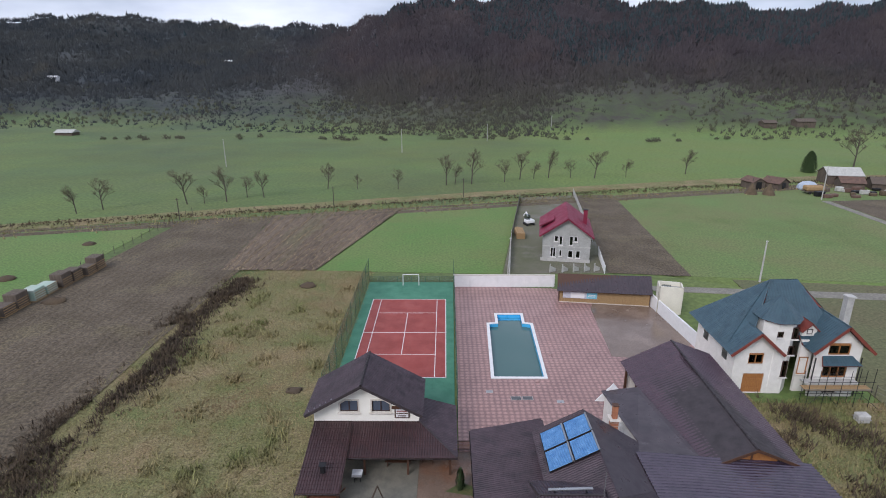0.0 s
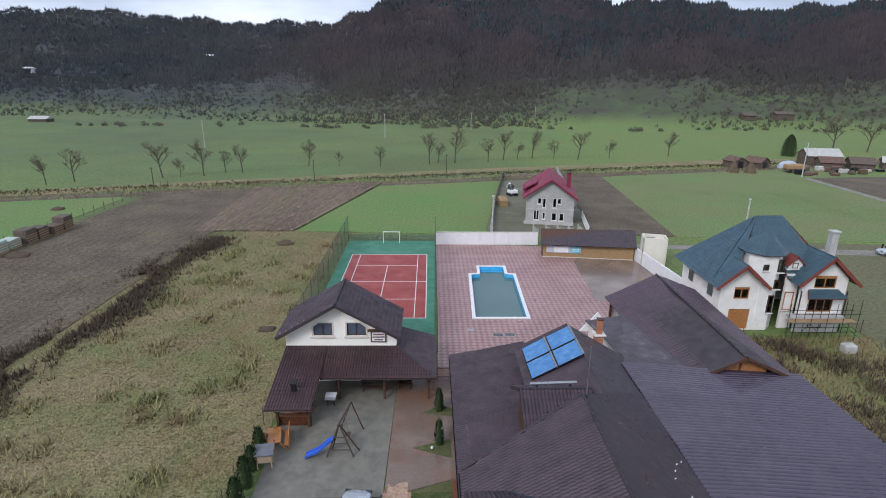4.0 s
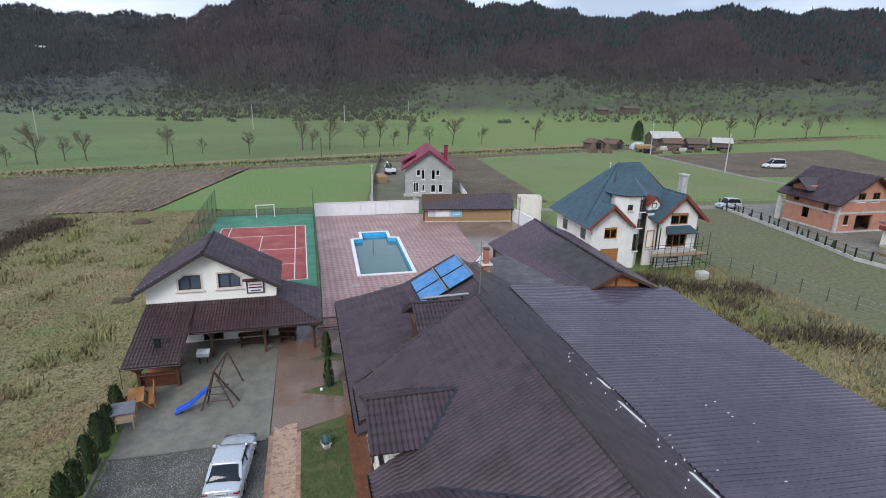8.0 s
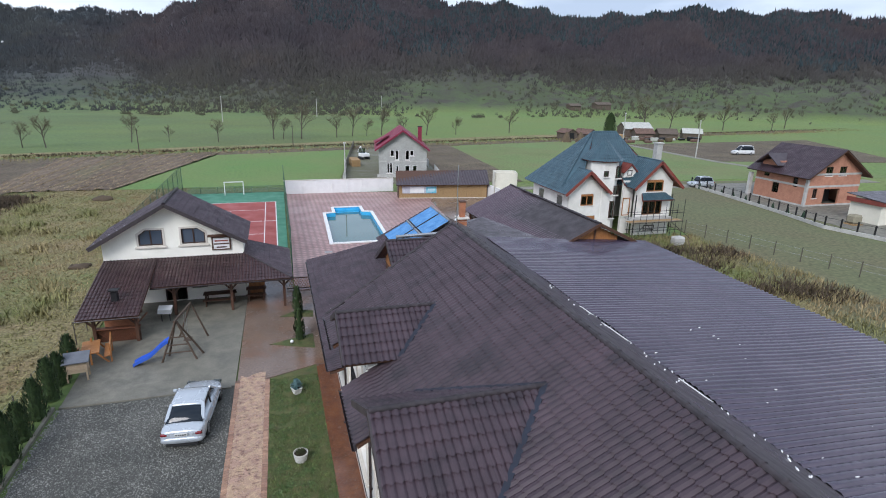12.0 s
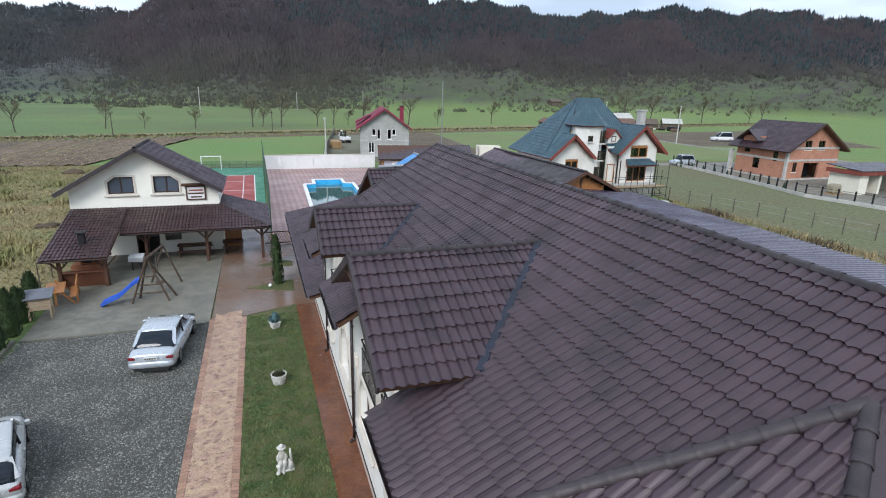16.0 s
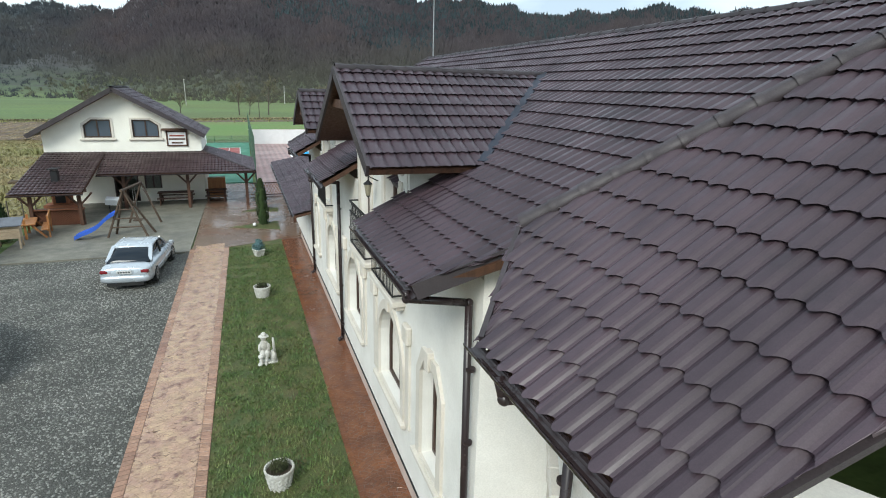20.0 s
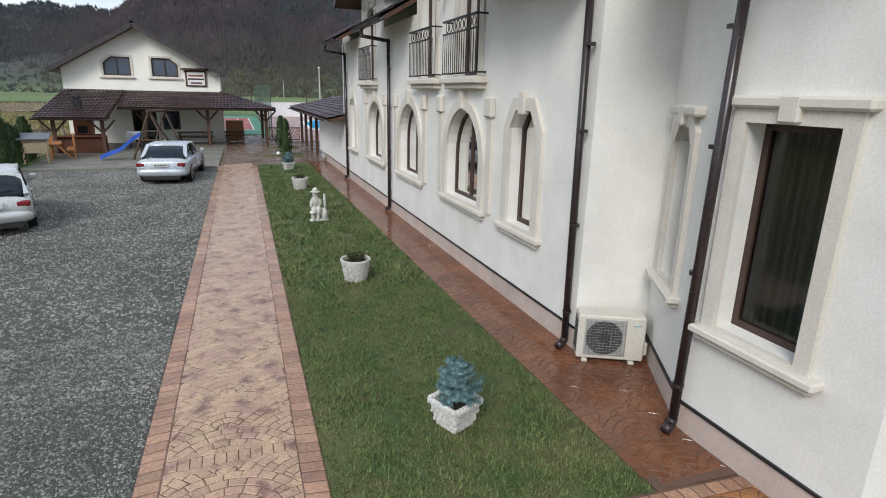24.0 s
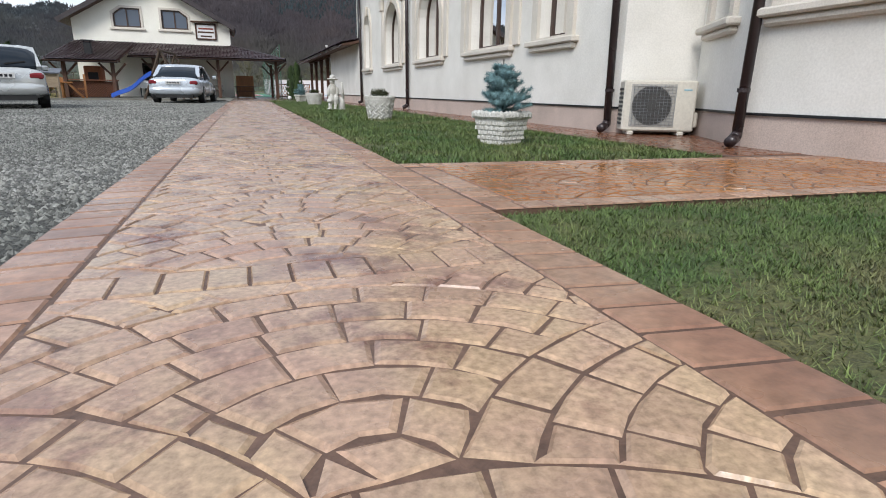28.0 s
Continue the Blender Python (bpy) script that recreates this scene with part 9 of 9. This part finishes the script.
# ---- poles, tracks and the farmyard ----
def pole(x, y, h, r=0.16, name="utility_pole", lean=0.0):
    p = thing(name, "pale concrete utility pole in the fields", "pole", "utility poles", at=pose(x, y, 0, lean, 0, 0))
    part("shaft", rod((0, 0, -0.1), (0, 0, h), r, r * 0.6, 8), CONC_POLE, p)
    part("bracket", box(-0.18, 0.18, -0.04, 0.04, h - 0.25, h - 0.17), CONC_POLE, p)
    for sx in (-0.15, 0.15):
        part("insulator", rod((sx, 0, h - 0.17), (sx, 0, h - 0.04), 0.04, n=6), WHITE, p)
    return p


for x, y, h in ((-77, 195, 9.5), (-17, 231, 9.5), (21.4, 270, 8), (59.3, 308, 9), (51.9, 83, 7.0), (100.6, 142.6, 9.0), (98.9, 110, 9.0)):
    pole(x, y, h)
lp = pole(11.6, 84.5, 7.0, 0.14)
for x, y in ((6, 146), (-27, 135), (-60, 122)):
    pl2 = thing("bank_post", "short dark wooden post by the bank", "post", "posts by the bank")
    part("shaft", rod((x, y, 0), (x, y, 5.0), 0.12, 0.09, 6), BARK, pl2)
    part("arm", box(x - 0.4, x + 0.4, y - 0.04, y + 0.04, 4.6, 4.7), BARK, pl2)
TRACK = mat("grey_track", (0.24, 0.225, 0.19), (0.19, 0.18, 0.15), rough=0.9, scale=0.3, fine=3, fine_amt=0.4)
field("road_side", [(33.5, 79.2), (69, 75.2), (110, 74), (110, 77), (69, 78.0), (33.5, 81.2)], 0.045, TRACK, "grey gravel side road", "road")
field("road_farm", [(99.5, 141), (98.6, 104), (101, 90), (112, 84), (112, 87), (103, 92), (100.6, 104), (101.6, 141)], 0.04, TRACK, "pale rutted farm track", "road")
field("ground_farm_soil", [(102, 141), (101, 104), (150, 96), (180, 150)], 0.03, SOIL, "bare brown farm ground", "field")
field("ground_strip", [(-260, 58), (-150, 92), (-55, 125), (10, 146), (90, 165), (260, 186), (260, 193), (90, 173), (10, 152), (-55, 132), (-150, 99), (-260, 64)], 0.015, DRYGRASS, "yellowed strip of dead grass along the bank", "field")
field("ground_left_pasture", [(-140, 40), (-63, 40), (-62, 118), (-140, 98)], 0.015, MEADOW, "damp green pasture", "field")
OLDWOOD = mat("old_grey_brown_boards", (0.13, 0.10, 0.075), (0.09, 0.07, 0.055), rough=0.9, scale=1, stretch=(3, 3, 0.5), fine=8)
TIN = mat("pale_tin_roof", (0.48, 0.48, 0.44), (0.4, 0.4, 0.36), rough=0.6, fine=4)
RUST = mat("rusty_roof", (0.15, 0.085, 0.06), (0.11, 0.07, 0.055), rough=0.8, fine=4)
def barn(x, y, w, d, h, rz, roof_mat, wall_mat, label):
    b = thing("barn", label, "barn", "farm sheds", at=pose(x, y, 0, 0, 0, rz))
    part("body", prism([(-w / 2, 0), (w / 2, 0), (w / 2, h), (0, h + w * 0.26), (-w / 2, h)], "y", -d / 2, d / 2), wall_mat, b)
    for s in (-1, 1):
        part("roof", slab([(s * (w / 2 + 0.4), -d / 2 - 0.3, h - 0.1), (s * (w / 2 + 0.4), d / 2 + 0.3, h - 0.1), (0, d / 2 + 0.3, h + w * 0.26 + 0.12), (0, -d / 2 - 0.3, h + w * 0.26 + 0.12)], 0.1), roof_mat, b)
    part("door", box(-0.9, 0.9, -d / 2 - 0.05, -d / 2, 0, min(2.2, h)), IRON, b)
barn(97, 158, 5, 5, 1.9, 30, RUST, OLDWOOD, "old board shed with a rusty roof")
barn(90.5, 158, 4, 5, 2.2, 10, RUST, OLDWOOD, "low board shed with a rusty roof")
barn(121, 166, 7, 9.5, 2.9, 80, TIN, OLDWOOD, "large barn with a pale tin roof")
barn(118.5, 158, 5, 6, 2.0, 75, RUST, OLDWOOD, "dark board shed with a rusty roof")
barn(127, 157, 5.5, 6, 1.9, 70, OLDWOOD, OLDWOOD, "collapsing dark shed of old boards")
barn(138, 158, 5, 6, 2.0, 60, TIN, OLDWOOD, "low lean-to shed with tin roof")
HAY = mat("dark_hay", (0.12, 0.085, 0.05), (0.09, 0.065, 0.04), rough=0.95, fine=3)
for x, y in ((85.9, 150), (90.2, 149)):
    hs = thing("haystack", "dark conical haystack beside the sheds", "haystack", "haystacks")
    part("hay_body", rod((x, y, 0), (x, y, 3.0), 1.7, 0.25, 12), HAY, hs)
    part("pole", rod((x, y, 3.4), (x, y, 4.3), 0.05, n=5), BARK, hs)
bal = thing("hay_trailer", "old trailer loaded with yellow straw", "trailer")
part("load", box(101, 106, 149.5, 152, 0.8, 2.2, bevel=0.3), REED, bal)
part("bed", box(100.8, 106.2, 149.4, 152.1, 0.6, 0.8), OLDWOOD, bal)
for x in (101.8, 105.2):
    part("wheel", rod((x, 149.3, 0.4), (x, 149.5, 0.4), 0.4, n=12), RUBBER, bal)
tarp = thing("tarpaulin_heap", "heap under a pale blue tarpaulin", "tarpaulin")
bm = bmesh.new()
bmesh.ops.create_icosphere(bm, subdivisions=2, radius=1, matrix=Matrix.Translation((105.5, 156.5, 0.4)) @ Matrix.Diagonal((3.0, 2.2, 2.0, 1)))
part("sheet", bm, mat("pale_blue_sheet", (0.35, 0.42, 0.5), (0.45, 0.5, 0.55), rough=0.5, scale=0.8), tarp)
con = thuja(123, 184, 7.0, 2.4, "round_conifer", "rounded dark green conifer behind the sheds", "farm trees")
for i in range(34):
    a, r = random.uniform(0, 6.28), random.uniform(0, 1)
    x, y = 112 + 32 * (random.random() - 0.3), 150 + 10 * (random.random() - 0.5)
    jk = thing("farm_junk", "odd heap of boards and scrap in the farmyard", "scrap", "farmyard clutter")
    part("scrap_pile", box(x - random.uniform(0.4, 1.4), x + random.uniform(0.4, 1.4), y - 0.6, y + 0.6, 0, random.uniform(0.5, 1.4), bevel=0.15), random.choice((OLDWOOD, RUST, TIN, HAY, IRON)), jk)
far_house = [(197, 308, 10, OLDWOOD, OLDWOOD), (-336, 493, 8, WHITE, WHITE), (-220, 590, 7, WHITE, OLDWOOD), (-196, 290, 9, TIN, OLDWOOD), (180, 312, 7, OLDWOOD, OLDWOOD)]
for x, y, w, rm, wm in far_house:
    fh = thing("far_farm", "small pale farm building on the far slope", "building", "farm buildings on the slope")
    zz = float(hill(np.array(x * 1.0), np.array(y * 1.0)))
    part("body", box(x - w / 2, x + w / 2, y - 3, y + 3, zz - 2, zz + 2.2), wm, fh)
    part("roof", prism([(y - 3.6, zz + 2.1), (y + 3.6, zz + 2.1), (y, zz + 3.5)], "x", x - w / 2 - 0.4, x + w / 2 + 0.4), rm, fh)
# stacked pallets along the far left strip
WRAP = mat("pale_green_wrap", (0.35, 0.48, 0.38), (0.45, 0.5, 0.45), rough=0.5, scale=0.7)
for k in range(11):
    t2 = k / 10
    x, y = -61.8 + 2.6 * t2 + 0.3 * (k % 2), 62 + 27 * t2
    ps = thing("pallet_stack", "crates of firewood stacked on pallets" if k % 3 else "wrapped load stacked on a pallet", "pallet", "stacks along the strip")
    hgt = 1.5 + 0.4 * ((k * 5) % 3)
    part("load", box(x - 1.0, x + 1.0, y - 1.15, y + 1.15, 0.15, hgt, bevel=0.08), WRAP if k in (5, 6) else (CREAMWALL if k < 4 and k % 2 == 0 else OLDWOOD), ps)
    part("pallet", box(x - 1.05, x + 1.05, y - 1.2, y + 1.2, 0, 0.15), REED, ps)
    for j in range(4):
        part("crate_slat", box(x + 1.0, x + 1.04, y - 1.1, y + 1.1, 0.3 + j * 0.35, 0.42 + j * 0.35), REED, ps)
lf = thing("field_fence", "thin mesh fence on posts beside the pasture", "fence")
for k in range(24):
    x, y = -62.5 + 0.14 * k, 58 + 3.0 * k
    part("post", rod((x, y, 0), (x, y, 1.6), 0.05, n=5), BARK, lf)
